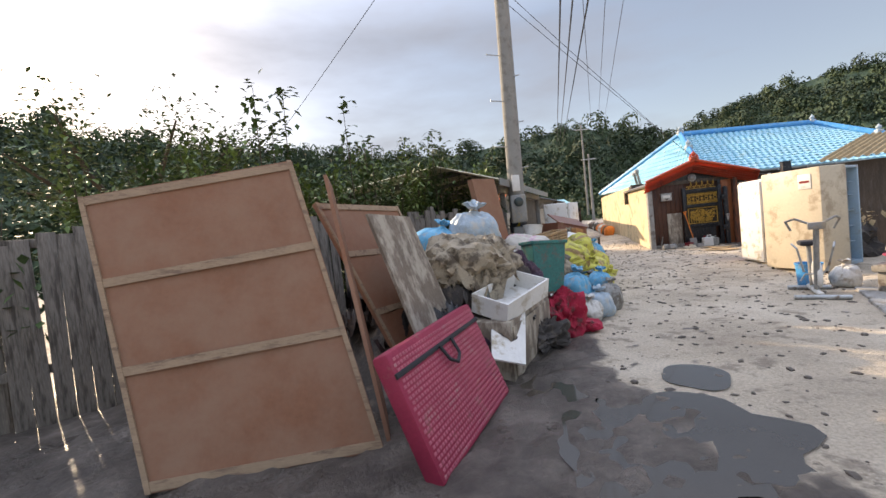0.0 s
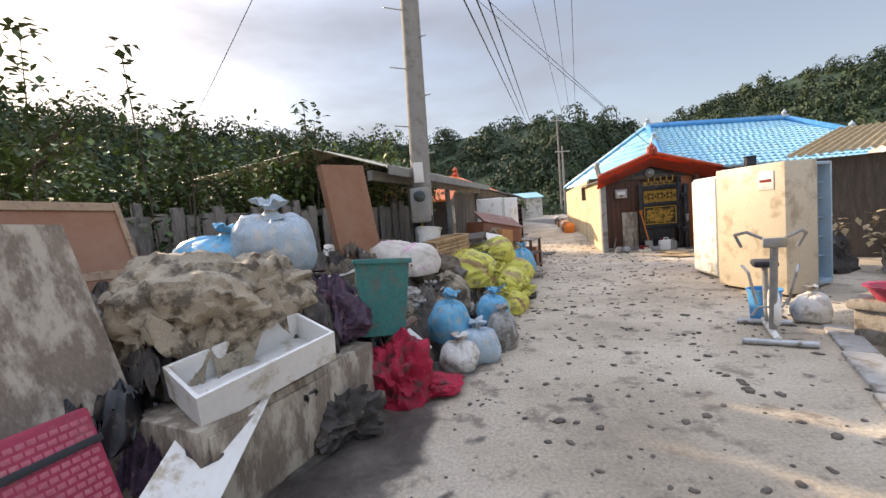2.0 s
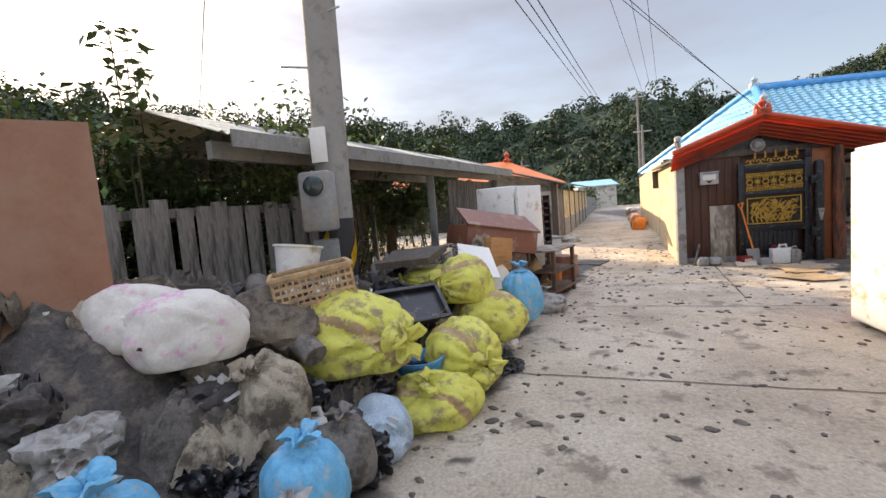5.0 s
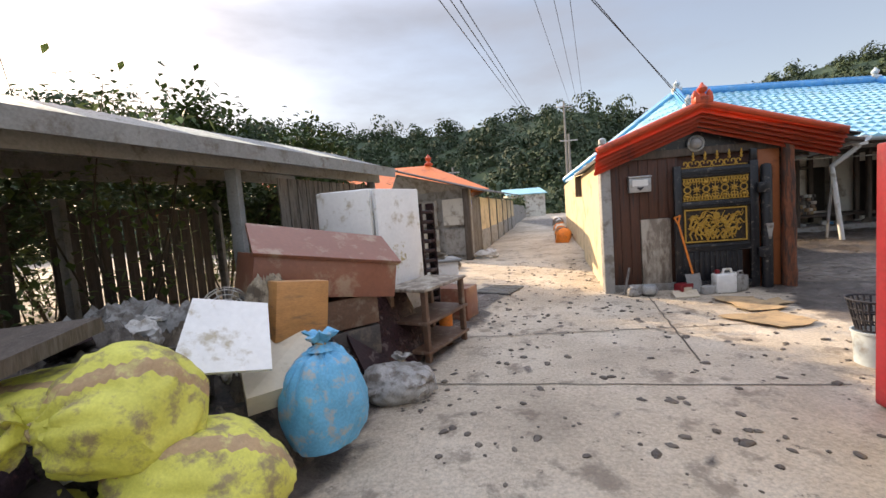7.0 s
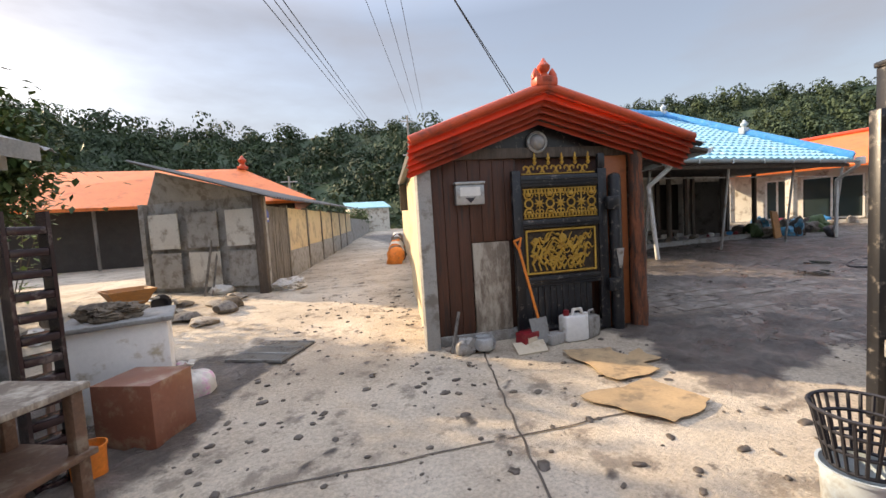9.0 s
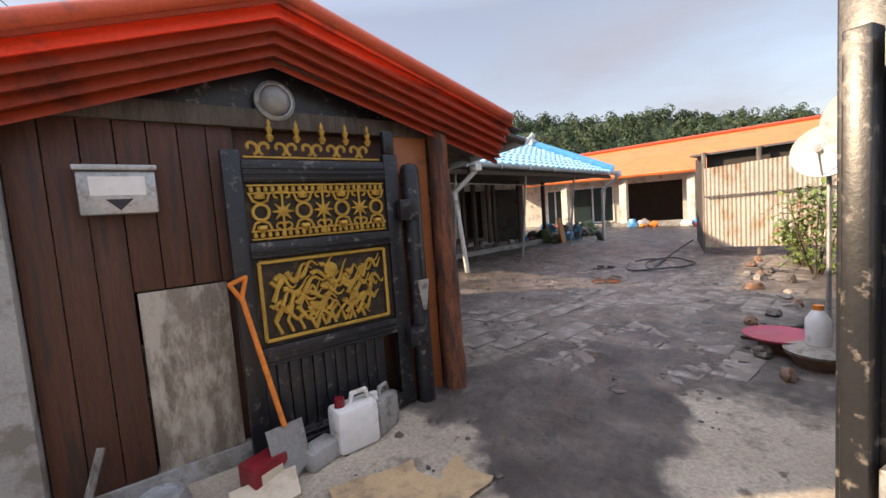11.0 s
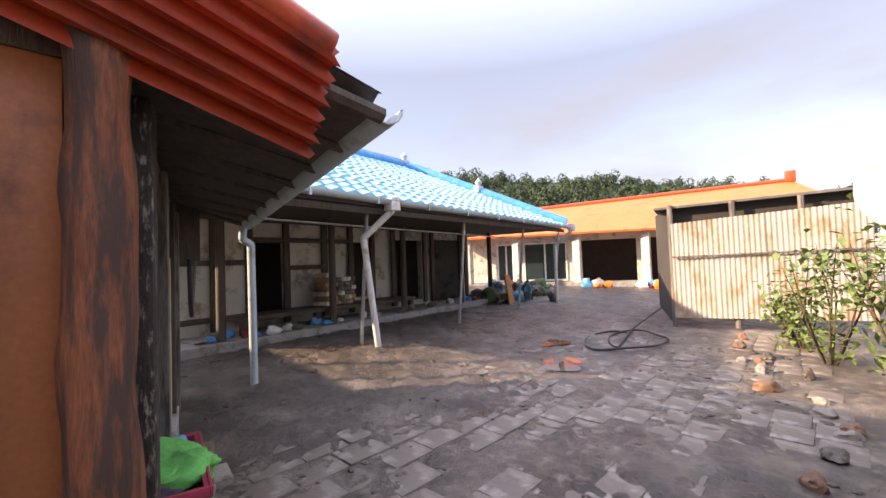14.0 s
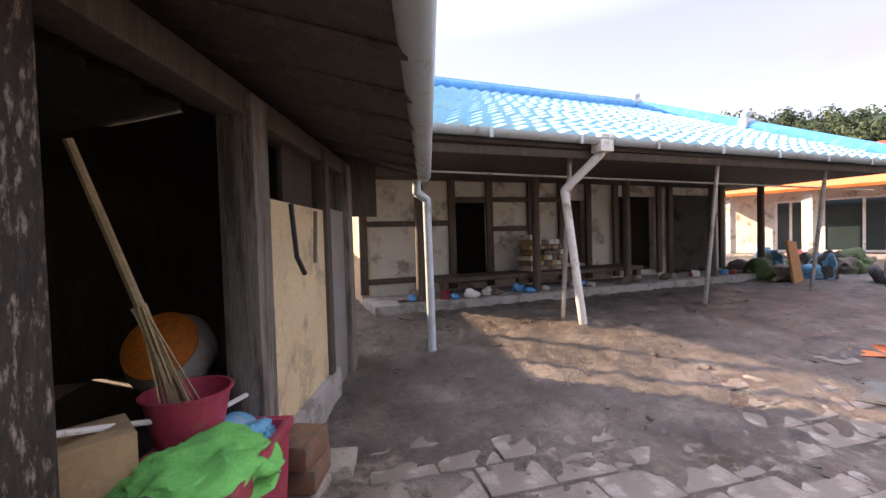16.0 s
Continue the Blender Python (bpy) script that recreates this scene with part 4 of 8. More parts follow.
for z in (2.7, 3.2, 3.7, 4.2, 4.7, 5.2):
    bm = bmesh.new()
    sx = 1 if int(z * 2) % 2 else -1
    rod(bm, (0, 0, z), (sx * 0.34, -0.1, z + 0.02), 0.012, 0.012, 6)
    part("step_bolt", bm, "steel", pole)


def far_pole(x, y, h, label):
    p = thing("utility_pole", label, "pole", at=(x, y, ground_z(x, y)))
    bm = bmesh.new()
    rod(bm, (0, 0, -0.3), (0, 0, h), 0.17, 0.1, 12)
    part("shaft", bm, "pole", p)
    bm = bmesh.new()
    box(bm, -0.9, 0.9, -0.05, 0.05, h - 0.7, h - 0.58, 0.01)
    part("crossarm", bm, "steel", p)
    return p


far_pole(20.6, 57.5, 13.0, "distant concrete pole carrying overhead lines")
far_pole(18.5, 50.0, 8.0, "slim distant lamp pole beside the lane")
far_pole(7.0, 60.0, 6.5, "small distant pole against the woods")


def cable(a, b, sag, r=0.012, label="thin black overhead cable above the lane"):
    """One continuous sagging line as a swept mesh."""
    a, b = Vector(a), Vector(b)
    side = (b - a).cross(Vector((0, 0, 1))).normalized()
    verts, faces = [], []
    for i in range(25):
        f = i / 24
        p = a.lerp(b, f) - Vector((0, 0, sag * 4 * f * (1 - f)))
        verts += [p + (side * math.cos(t) + Vector((0, 0, math.sin(t)))) * r for t in (0, 1.57, 3.14, 4.71)]
    for i in range(24):
        faces += [(i * 4 + k, i * 4 + (k + 1) % 4, i * 4 + 4 + (k + 1) % 4, i * 4 + 4 + k) for k in range(4)]
    me = bpy.data.meshes.new("cable")
    me.from_pydata(verts, [], faces)
    me.materials.append(M["wire"])
    return tagged(new("cable", me), label, "cable", "overhead lines")


for dx, dz in ((0, 0), (0.14, 0.02), (0.3, -0.06)):
    cable((-1.5 + dx, -6, 2.9 + dz), (14.5 + dx * 2, 48.8, 9.95 + dz), 0.0)
for dx in (0, 0.6, 1.1):
    cable((-4.4 + dx, -11.8, 5.2), (18 + dx, 47, 10.3), 0.0, 0.009)
cable((1.95, 9.35, 6.6), (11.3, 17.9, 3.3), 0.08, 0.008)
cable((1.98, 9.4, 6.35), (11.45, 17.9, 3.25), 0.08, 0.008)
cable((-16, 30, 4.5), (1.6, 9.3, 9.6), 0.4)
cable((7.0, 60, 6.8), (18, 50, 7.6), 0.8)

# ---- wooded hills ----
def crown_mesh(name, seed, leaves, size):
    """One tree crown as loose leaf clumps on uneven lobes, with gaps."""
    rnd = random.Random(seed)
    lobes = [(Vector((rnd.gauss(0, 0.45), rnd.gauss(0, 0.45), rnd.uniform(0.25, 1.3))), rnd.uniform(0.35, 0.7)) for _ in range(9)]
    verts, faces = [], []
    for _ in range(leaves):
        c, r = lobes[rnd.randrange(len(lobes))]
        d = Vector((rnd.gauss(0, 1), rnd.gauss(0, 1), rnd.gauss(0.25, 1))).normalized()
        p = c + d * r * rnd.uniform(0.75, 1.06)
        t1 = d.orthogonal().normalized()
        t1.rotate(Matrix.Rotation(rnd.uniform(0, 6.28), 3, d))
        t2 = d.cross(t1)
        s = size * rnd.uniform(0.6, 1.3)
        tilt = d * rnd.uniform(-0.5, 0.5) * s
        k = len(verts)
        verts += [p - t1 * s, p - t2 * s * 0.6 + tilt, p + t1 * s, p + t2 * s * 0.6 - tilt]
        faces.append((k, k + 1, k + 2, k + 3))
    return verts, faces


def woods(name, line, label, seed, per=1.0, material="leaf_far", rows_n=7):
    """Woodland on a slope: ground sheet from the foot to the crest, and crowns set all over it in uneven rows."""
    rnd = random.Random(seed)
    lib = [crown_mesh("c", seed * 10 + k, 560, 0.1) for k in range(4)]
    V, F = [], []
    sheet_v, sheet_f = [], []
    n = 60
    line = [Vector(p) for p in line]
    seglen = [(b - a).length for a, b in zip(line, line[1:])]
    total = sum(seglen)

    def at(f):
        d = f * total
        for a, b, s in zip(line, line[1:], seglen):
            if d <= s:
                return a.lerp(b, d / s)
            d -= s
        return line[-1]

    for i in range(n + 1):
        p = at(i / n)
        near = Vector((p.x - 6, p.y - 6, 0)).normalized()
        for k in range(7):
            g = k / 6
            q = p - near * (1 - g) * p.z * 1.9
            h = p.z * (g ** 1.1) - 1.5
            sheet_v.append((q.x, q.y, max(h, -0.5 + 0.2 * k)))
        q = p + near * 60
        sheet_v.append((q.x, q.y, p.z * 0.7))
    for i in range(n):
        for k in range(7):
            j = i * 8 + k
            sheet_f.append((j, j + 1, j + 9, j + 8))
    me = bpy.data.meshes.new("hillside")
    me.from_pydata(sheet_v, [], sheet_f)
    me.materials.append(M[material])
    tree_w = 5.2 * per
    count = int(total / tree_w * 1.9)
    for r in range(rows_n):
        g = (r / (rows_n - 1)) ** 0.9
        for i in range(count):
            p = at(min(1, max(0, (i + rnd.uniform(-0.5, 0.5)) / count)))
            near = Vector((p.x - 6, p.y - 6, 0)).normalized()
            q = p - near * (1 - g) * p.z * 1.9
            z = max(p.z * (g ** 1.1) - 1.5, 0) - 2.6 * per
            s = 2.6 * per * rnd.uniform(0.75, 1.3)
            vs, fs = lib[rnd.randrange(4)]
            rot = Matrix.Rotation(rnd.uniform(0, 6.28), 3, "Z")
            o = Vector((q.x + rnd.uniform(-1, 1), q.y + rnd.uniform(-1, 1), z))
            k = len(V)
            sx = Vector((s * rnd.uniform(0.9, 1.2), s * rnd.uniform(0.9, 1.2), s * rnd.uniform(0.85, 1.35)))
            for v in vs:
                w = rot @ v
                V.append((o.x + w.x * sx.x, o.y + w.y * sx.y, o.z + w.z * sx.z))
            F += [tuple(k + c for c in f) for f in fs]
    root = tagged(new("backdrop_hillside", me), label, "hill", kind="structure")
    tm = bpy.data.meshes.new("woodland")
    tm.from_pydata(V, [], F)
    tm.materials.append(M[material])
    ob = new("woodland", tm)
    return tagged(ob, label, "woods", kind="stuff")


def polar(az, dist, elev):
    """A crest point by compass angle, distance from the road and height angle."""
    a = radians(az)
    return (6 + dist * math.sin(a), 6 + dist * math.cos(a), 1.5 + dist * math.tan(radians(elev)))


woods("woods_left", [polar(-100, 75, 16), polar(-75, 80, 15), polar(-50, 85, 14.5), polar(-30, 95, 13.2), polar(-14, 105, 11.6), polar(0, 100, 11.4), polar(9, 95, 12.4), polar(16, 92, 13), polar(21, 95, 12), polar(27, 105, 10)], "dense dark green woods on the hillside", 3)
woods("woods_right", [polar(18, 200, 7.5), polar(27, 200, 8.5), polar(36, 200, 11.0), polar(44, 200, 12.2), polar(54, 200, 11.4), polar(64, 200, 10.6), polar(78, 210, 9.0), polar(96, 220, 5)], "green wooded hill beyond the roofs", 4, per=1.45, rows_n=11)


# ---- loose things: makers ----
def tone(name, col, **k):
    M[name] = mat(name, col, **k)


tone("sack_yellow", (0.56, 0.53, 0.1), rough=0.6, dirt=(0.27, 0.21, 0.1), amount=0.36, scale=5, grain=70, bump=0.15, var=0.15)
tone("sack_stripe", (0.38, 0.25, 0.13), rough=0.6, dirt=(0.5, 0.44, 0.16), amount=0.3, scale=7, grain=70, bump=0.15, var=0.2)
tone("sack_blue", (0.1, 0.36, 0.55), rough=0.5, dirt=(0.35, 0.36, 0.34), amount=0.32, scale=6, grain=60, bump=0.15, var=0.2)
tone("sack_white", (0.6, 0.58, 0.54), rough=0.6, dirt=(0.33, 0.28, 0.22), amount=0.38, scale=5, grain=60, bump=0.15, var=0.15)
tone("sack_grey", (0.3, 0.29, 0.27), rough=0.5, dirt=(0.14, 0.12, 0.1), amount=0.42, scale=6, grain=60, bump=0.15, var=0.2)
tone("sack_bluewhite", (0.34, 0.43, 0.5), rough=0.4, dirt=(0.45, 0.46, 0.44), amount=0.35, scale=6, grain=60, bump=0.15)
tone("cloth_mud", (0.15, 0.12, 0.088), rough=0.9, dirt=(0.07, 0.055, 0.042), amount=0.42, scale=5, grain=80, bump=0.4, var=0.3)
tone("cloth_dark", (0.055, 0.048, 0.045), rough=0.7, dirt=(0.12, 0.1, 0.08), amount=0.35, scale=5, grain=70, bump=0.4, var=0.4)
tone("cloth_red", (0.38, 0.015, 0.045), rough=0.75, dirt=(0.12, 0.04, 0.04), amount=0.38, scale=5, grain=80, bump=0.3, var=0.25)
tone("cloth_purple", (0.07, 0.045, 0.07), rough=0.8, dirt=(0.2, 0.1, 0.14), amount=0.25, scale=10, grain=80, bump=0.3, var=0.4)
tone("floral", (0.6, 0.56, 0.5), rough=0.8, dirt=(0.62, 0.3, 0.45), amount=0.3, scale=5, grain=60, bump=0.2, var=0.12)
tone("green_cloth", (0.12, 0.5, 0.12), rough=0.85, dirt=(0.08, 0.34, 0.1), amount=0.3, scale=8, grain=80, bump=0.3, var=0.2)
tone("teal_bin", (0.02, 0.16, 0.15), rough=0.45, dirt=(0.1, 0.11, 0.1), amount=0.35, scale=5, grain=40, bump=0.08)
tone("blue_plastic", (0.05, 0.27, 0.55), rough=0.4, dirt=(0.25, 0.27, 0.27), amount=0.25, scale=5, grain=40, bump=0.05)
tone("pink_plastic", (0.42, 0.05, 0.09), rough=0.4, dirt=(0.28, 0.12, 0.1), amount=0.28, scale=5, grain=40, bump=0.05)
tone("crate", (0.46, 0.3, 0.16), rough=0.6, dirt=(0.28, 0.19, 0.11), amount=0.35, scale=6, grain=40, bump=0.1)
tone("case_red", (0.3, 0.025, 0.06), rough=0.55, dirt=(0.28, 0.09, 0.09), amount=0.25, scale=3, grain=40, bump=0.2, var=0.15)
tone("maroon_box", (0.23, 0.09, 0.055), rough=0.35, dirt=(0.33, 0.22, 0.15), amount=0.3, scale=2.5, grain=30, bump=0.06, var=0.12)
tone("honey_wood", (0.42, 0.2, 0.07), rough=0.5, dirt=(0.25, 0.13, 0.06), amount=0.3, scale=3, grain=40, stretch=(1, 1, 4), bump=0.1)
tone("gloss_dark", (0.028, 0.014, 0.015), rough=0.25, dirt=(0.13, 0.1, 0.09), amount=0.25, scale=5, grain=40, bump=0.06)
tone("brown_frame", (0.12, 0.065, 0.04), rough=0.6, dirt=(0.2, 0.15, 0.11), amount=0.35, scale=5, grain=40, bump=0.15)
tone("straw", (0.34, 0.26, 0.15), rough=0.9, scale=8, grain=60, bump=0.2, var=0.35)
tone("clay", (0.2, 0.11, 0.07), rough=0.6, dirt=(0.1, 0.08, 0.06), amount=0.35, scale=5, grain=40, bump=0.15)
tone("orange_plastic", (0.7, 0.2, 0.03), rough=0.5, dirt=(0.4, 0.15, 0.05), amount=0.25, scale=5, grain=30, bump=0.05)
tone("dish_white", (0.6, 0.59, 0.56), rough=0.45, dirt=(0.42, 0.39, 0.34), amount=0.3, scale=3, grain=30, bump=0.04, var=0.06)
tone("water", (0.06, 0.05, 0.04), rough=0.06, bump=0, var=0.1, spec=0.6)
tone("stone", (0.3, 0.27, 0.23), rough=0.9, dirt=(0.15, 0.12, 0.095), amount=0.4, scale=4, grain=40, bump=0.4)


def gz(x, y):
    return ground_z(x, y)


def lump(seed, r, folds=0.14, fine=0.05, sub=4, sag=0.55):
    """A crumpled body with a flattened underside: broad hollows, then sharp creases that wander over it."""
    bm = bmesh.new()
    bmesh.ops.create_icosphere(bm, subdivisions=sub, radius=1)
    o = Vector((seed * 3.17, seed * 1.7, seed * 0.9))
    for v in bm.verts:
        d = v.co.normalized()
        w = d + Vector((noise.noise(d * 1.6 + o), noise.noise(d * 1.6 - o), noise.noise(d * 1.9 + o * 2))) * 0.6
        f = 1 + folds * noise.noise(d * 1.3 + o) * 1.6
        f += fine * (0.6 - abs(noise.noise(w * 1.9 + o)) * 3) + fine * 0.55 * (0.5 - abs(noise.noise(w * 4.2 + o * 2)) * 3) + fine * 0.2 * (0.5 - abs(noise.noise(w * 9 + o)) * 3)
        p = d * f
        if p.z < -sag:
            p.z = -sag + (p.z + sag) * 0.15
        v.co = Vector((p.x * r[0], p.y * r[1], (p.z + sag) * r[2]))
    return bm


def sack_body(seed, r, up, folds, fine, sub=5, sag=0.55, pleats=13):
    """A filled sack: taut and smooth below, its cloth gathered in uneven pleats that run into the tied end."""
    bm = bmesh.new()
    bmesh.ops.create_icosphere(bm, subdivisions=sub, radius=1)
    o = Vector((seed * 3.17, seed * 1.7, seed * 0.9))
    up = up.normalized()
    e1 = up.orthogonal().normalized()
    e2 = up.cross(e1)
    for v in bm.verts:
        d = v.co.normalized()
        k = d.dot(up)
        ang = math.atan2(d.dot(e2), d.dot(e1))
        ring = Vector((math.cos(ang), math.sin(ang), 0))
        f = 1 + folds * noise.noise(d * 1.1 + o) * 1.2
        wander = ang * pleats + 3.5 * noise.noise(ring * 1.7 + o) + 1.2 * noise.noise(d * 2 + o)
        near = sm(0.0, 0.95, k + 0.3 * noise.noise(ring * 2.5 + o))
        crease = abs(math.sin(wander * 0.5))
        f += near * 0.10 * (crease - 0.65) * (0.6 + 0.8 * abs(noise.noise(ring * 3 + o)))
        f -= 0.10 * sm(0.75, 0.98, k)
        w = d + Vector((noise.noise(d * 1.5 + o), noise.noise(d * 1.5 - o), noise.noise(d * 1.5 + o * 2))) * 0.5
        f += fine * (0.35 - abs(noise.noise(w * 1.5 + o * 3)) * 1.6) + fine * 0.35 * (0.3 - abs(noise.noise(w * 3.6 + o)) * 2)
        p = d * f
        if p.z < -sag:
            p.z = -sag + (p.z + sag) * 0.15
        v.co = Vector((p.x * r[0], p.y * r[1], (p.z + sag) * r[2]))
    return bm


def bag(name, at, r, material, label, seed, tie=None, rz=0, group="", category="bag", folds=0.2, fine=0.055, rx=0, ry=0, sub=5, band=None):
    root = thing(name, label, category, group, at=at, rz=rz, rx=rx, ry=ry)
    if not tie:
        part("body", lump(seed, r, folds, fine, sub), material, root)
        return root
    u = Vector(tie).normalized()
    body = part("body", sack_body(seed, r, u, folds * 0.7, fine), material, root)
    if band:
        # a printed stripe that goes round the sack, off its middle
        ax = (u.orthogonal().normalized() + u * 0.1).normalized()
        body.data.materials.append(M[band])
        for f in body.data.polygons:
            c = f.center
            q = Vector((c.x / r[0], c.y / r[1], c.z / r[2] - 0.55))
            if abs(q.dot(ax) + 0.12 + 0.12 * noise.noise(q * 1.5)) < 0.1:
                f.material_index = 1
    q = u.to_track_quat("Z", "Y").to_matrix().to_4x4()
    c = Vector((u.x * r[0], u.y * r[1], (u.z + 0.55) * r[2]))
    bm = bmesh.new()
    seg, s = 40, min(r)
    rings = []
    for i, (rad, h) in enumerate(((0.34, -0.2), (0.2, -0.08), (0.13, 0.0), (0.12, 0.05), (0.2, 0.1), (0.33, 0.18), (0.38, 0.25), (0.3, 0.29), (0.12, 0.2), (0.04, 0.14))):
        ruff = 0.0 if i < 2 else 0.12 if i < 4 else 0.32
        rings.append([bm.verts.new(Vector((math.cos(a) * rad * s * (1 + ruff * math.sin(5 * a + seed) + ruff * 0.5 * math.sin(9 * a)), math.sin(a) * rad * s * (1 + ruff * math.sin(4 * a + seed * 2)), (h + 0.22 * ruff * math.sin(3 * a + seed) + 0.12 * ruff * math.sin(8 * a)) * s))) for a in [2 * math.pi * j / seg + 0.15 * i for j in range(seg)]])
    for a, b in zip(rings, rings[1:]):
        for i in range(seg):
            bm.faces.new((a[i], a[(i + 1) % seg], b[(i + 1) % seg], b[i]))
    bmesh.ops.transform(bm, matrix=Matrix.Translation(c) @ q, verts=bm.verts[:])
    part("tied_neck", bm, material, root)
    bm = bmesh.new()
    tube(bm, [(0.14 * s * math.cos(a), 0.14 * s * math.sin(a), 0.025 * s * math.sin(2 * a)) for a in np.linspace(0, 2 * math.pi, 13)], 0.018 * s + 0.002, 5)
    bmesh.ops.transform(bm, matrix=Matrix.Translation(c) @ q, verts=bm.verts[:])
    part("tie", bm, "straw", root)
    return root


def drape(name, at, w, d, material, label, seed, rz=0, group="", category="cloth", fold=0.07, hang=0.35, rx=0, ry=0):
    """A cloth or sheet thrown down: uneven outline, deep folds that run across it, edges hanging."""
    n = 34
    o = Vector((seed * 2.31, seed * 1.13, seed * 0.77))
    bm = bmesh.new()
    grid = []
    for j in range(n + 1):
        row = []
        for i in range(n + 1):
            u, v = i / n * 2 - 1, j / n * 2 - 1
            edge = 1 + 0.28 * noise.noise(Vector((u, v, 0)).normalized() * 1.6 + o) if (u or v) else 1
            x, y = u * edge, v * edge
            wx = Vector((x + 0.5 * noise.noise((x, y, seed)), y + 0.5 * noise.noise((y, x, seed)), 0))
            run = Vector((wx.x * 1.1, wx.y * 2.6, 0)) + o
            z = fold * (1.2 - abs(noise.noise(run * 1.1)) * 4.5) + fold * 0.45 * (1 - abs(noise.noise(run * 2.4)) * 4)
            rr = max(abs(x), abs(y))
            z -= hang * max(0, rr - 0.35) ** 1.6
            pull = 1 - 0.16 * sm(0.5, 1.1, rr)
            row.append(bm.verts.new((x * w / 2 * pull, y * d / 2 * pull, z)))
        grid.append(row)
    for j in range(n):
        for i in range(n):
            bm.faces.new((grid[j][i], grid[j][i + 1], grid[j + 1][i + 1], grid[j + 1][i]))
    low = [[bm.verts.new(v.co - Vector((0, 0, 0.008))) for v in row] for row in grid]
    for j in range(n):
        for i in range(n):
            bm.faces.new((low[j + 1][i], low[j + 1][i + 1], low[j][i + 1], low[j][i]))
    rim = [(0, i) for i in range(n)] + [(j, n) for j in range(n)] + [(n, i) for i in range(n, 0, -1)] + [(j, 0) for j in range(n, 0, -1)]
    for (j0, i0), (j1, i1) in zip(rim, rim[1:] + rim[:1]):
        bm.faces.new((grid[j0][i0], low[j0][i0], low[j1][i1], grid[j1][i1]))
    return one(name, bm, material, label, category, group, at=at, rz=rz, rx=rx, ry=ry)


def flat_board(name, corners, thick, material, label, category="board", group="", battens=()):
    """A board lying or leaning, by its four corners (in turn), with battens across it at the given heights."""
    c = [Vector(p) for p in corners]
    root = thing(name, label, category, group, at=tuple((c[0] + c[1]) / 2))
    o = (c[0] + c[1]) / 2
    c = [p - o for p in c]
    bm = bmesh.new()
    slab(bm, c, thick)
    part("panel", bm, material, root)
    nrm = (c[1] - c[0]).cross(c[3] - c[0]).normalized()
    for f in battens:
        a, b = c[0].lerp(c[3], f), c[1].lerp(c[2], f)
        up = (c[3] - c[0]).normalized() * 0.032
        bm = bmesh.new()
        slab(bm, [a - up + nrm * 0.012, b - up + nrm * 0.012, b + up + nrm * 0.012, a + up + nrm * 0.012], 0.012)
        part("batten", bm, "panel_pale", root)
    if battens:
        for a, b in ((c[0], c[3]), (c[1], c[2])):
            inw = (c[1] - c[0]).normalized() * (0.035 if a is c[0] else -0.035)
            bm = bmesh.new()
            slab(bm, [a + nrm * 0.016, a + inw + nrm * 0.016, b + inw + nrm * 0.016, b + nrm * 0.016] if a is c[0] else [a + inw + nrm * 0.016, a + nrm * 0.016, b + nrm * 0.016, b + inw + nrm * 0.016], 0.016)
            part("edge_strip", bm, "panel_pale", root)
    return root


def open_box(name, at, w, d, h, t, material, label, category, rz=0, rx=0, ry=0, taper=1.0, rim=0.0, group=""):
    """A tub, drawer or bin, open above."""
    root = thing(name, label, category, group, at=at, rz=rz, rx=rx, ry=ry)
    bm = bmesh.new()
    k = taper
    outer = [(-w / 2 * k, -d / 2 * k, 0), (w / 2 * k, -d / 2 * k, 0), (w / 2 * k, d / 2 * k, 0), (-w / 2 * k, d / 2 * k, 0), (-w / 2, -d / 2, h), (w / 2, -d / 2, h), (w / 2, d / 2, h), (-w / 2, d / 2, h)]
    inner = [(x - math.copysign(t, x), y - math.copysign(t, y), z if z else t) for x, y, z in outer]
    V = [bm.verts.new(p) for p in outer + inner]
    for f in ((3, 2, 1, 0), (0, 1, 5, 4), (1, 2, 6, 5), (2, 3, 7, 6), (3, 0, 4, 7), (8, 9, 10, 11), (8, 12, 13, 9), (9, 13, 14, 10), (10, 14, 15, 11), (11, 15, 12, 8), (4, 5, 13, 12), (5, 6, 14, 13), (6, 7, 15, 14), (7, 4, 12, 15)):
        bm.faces.new([V[i] for i in f])
    part("body", bm, material, root)
    if rim:
        bm = bmesh.new()
        for x0, x1, y0, y1 in ((-w / 2 - rim, w / 2 + rim, -d / 2 - rim, -d / 2), (-w / 2 - rim, w / 2 + rim, d / 2, d / 2 + rim), (-w / 2 - rim, -w / 2, -d / 2, d / 2), (w / 2, w / 2 + rim, -d / 2, d / 2)):
            bar(bm, x0, x1, y0, y1, h - 0.035, h + 0.006)
        part("rim", bm, material, root)
    return root


def bucket(name, at, r0, r1, h, material, label, category="bucket", rx=0, ry=0, handle=False, group=""):
    root = thing(name, label, category, group, at=at, rx=rx, ry=ry)
    bm = bmesh.new()
    lathe(bm, [(r0, 0), (r1 * 0.98, h * 0.93), (r1 * 1.05, h * 0.94), (r1 * 1.06, h), (r1 * 0.98, h), (r1 * 0.94, h * 0.9), (r0 * 0.95, 0.015), (0.001, 0.015)], 26)
    part("body", bm, material, root)
    if handle:
        bm = bmesh.new()
        tube(bm, [(r1 * math.cos(a), 0, h * 0.9 + r1 * 0.9 * math.sin(a)) for a in np.linspace(0, math.pi, 9)], 0.006, 6)
        part("handle", bm, "steel", root)
    return root


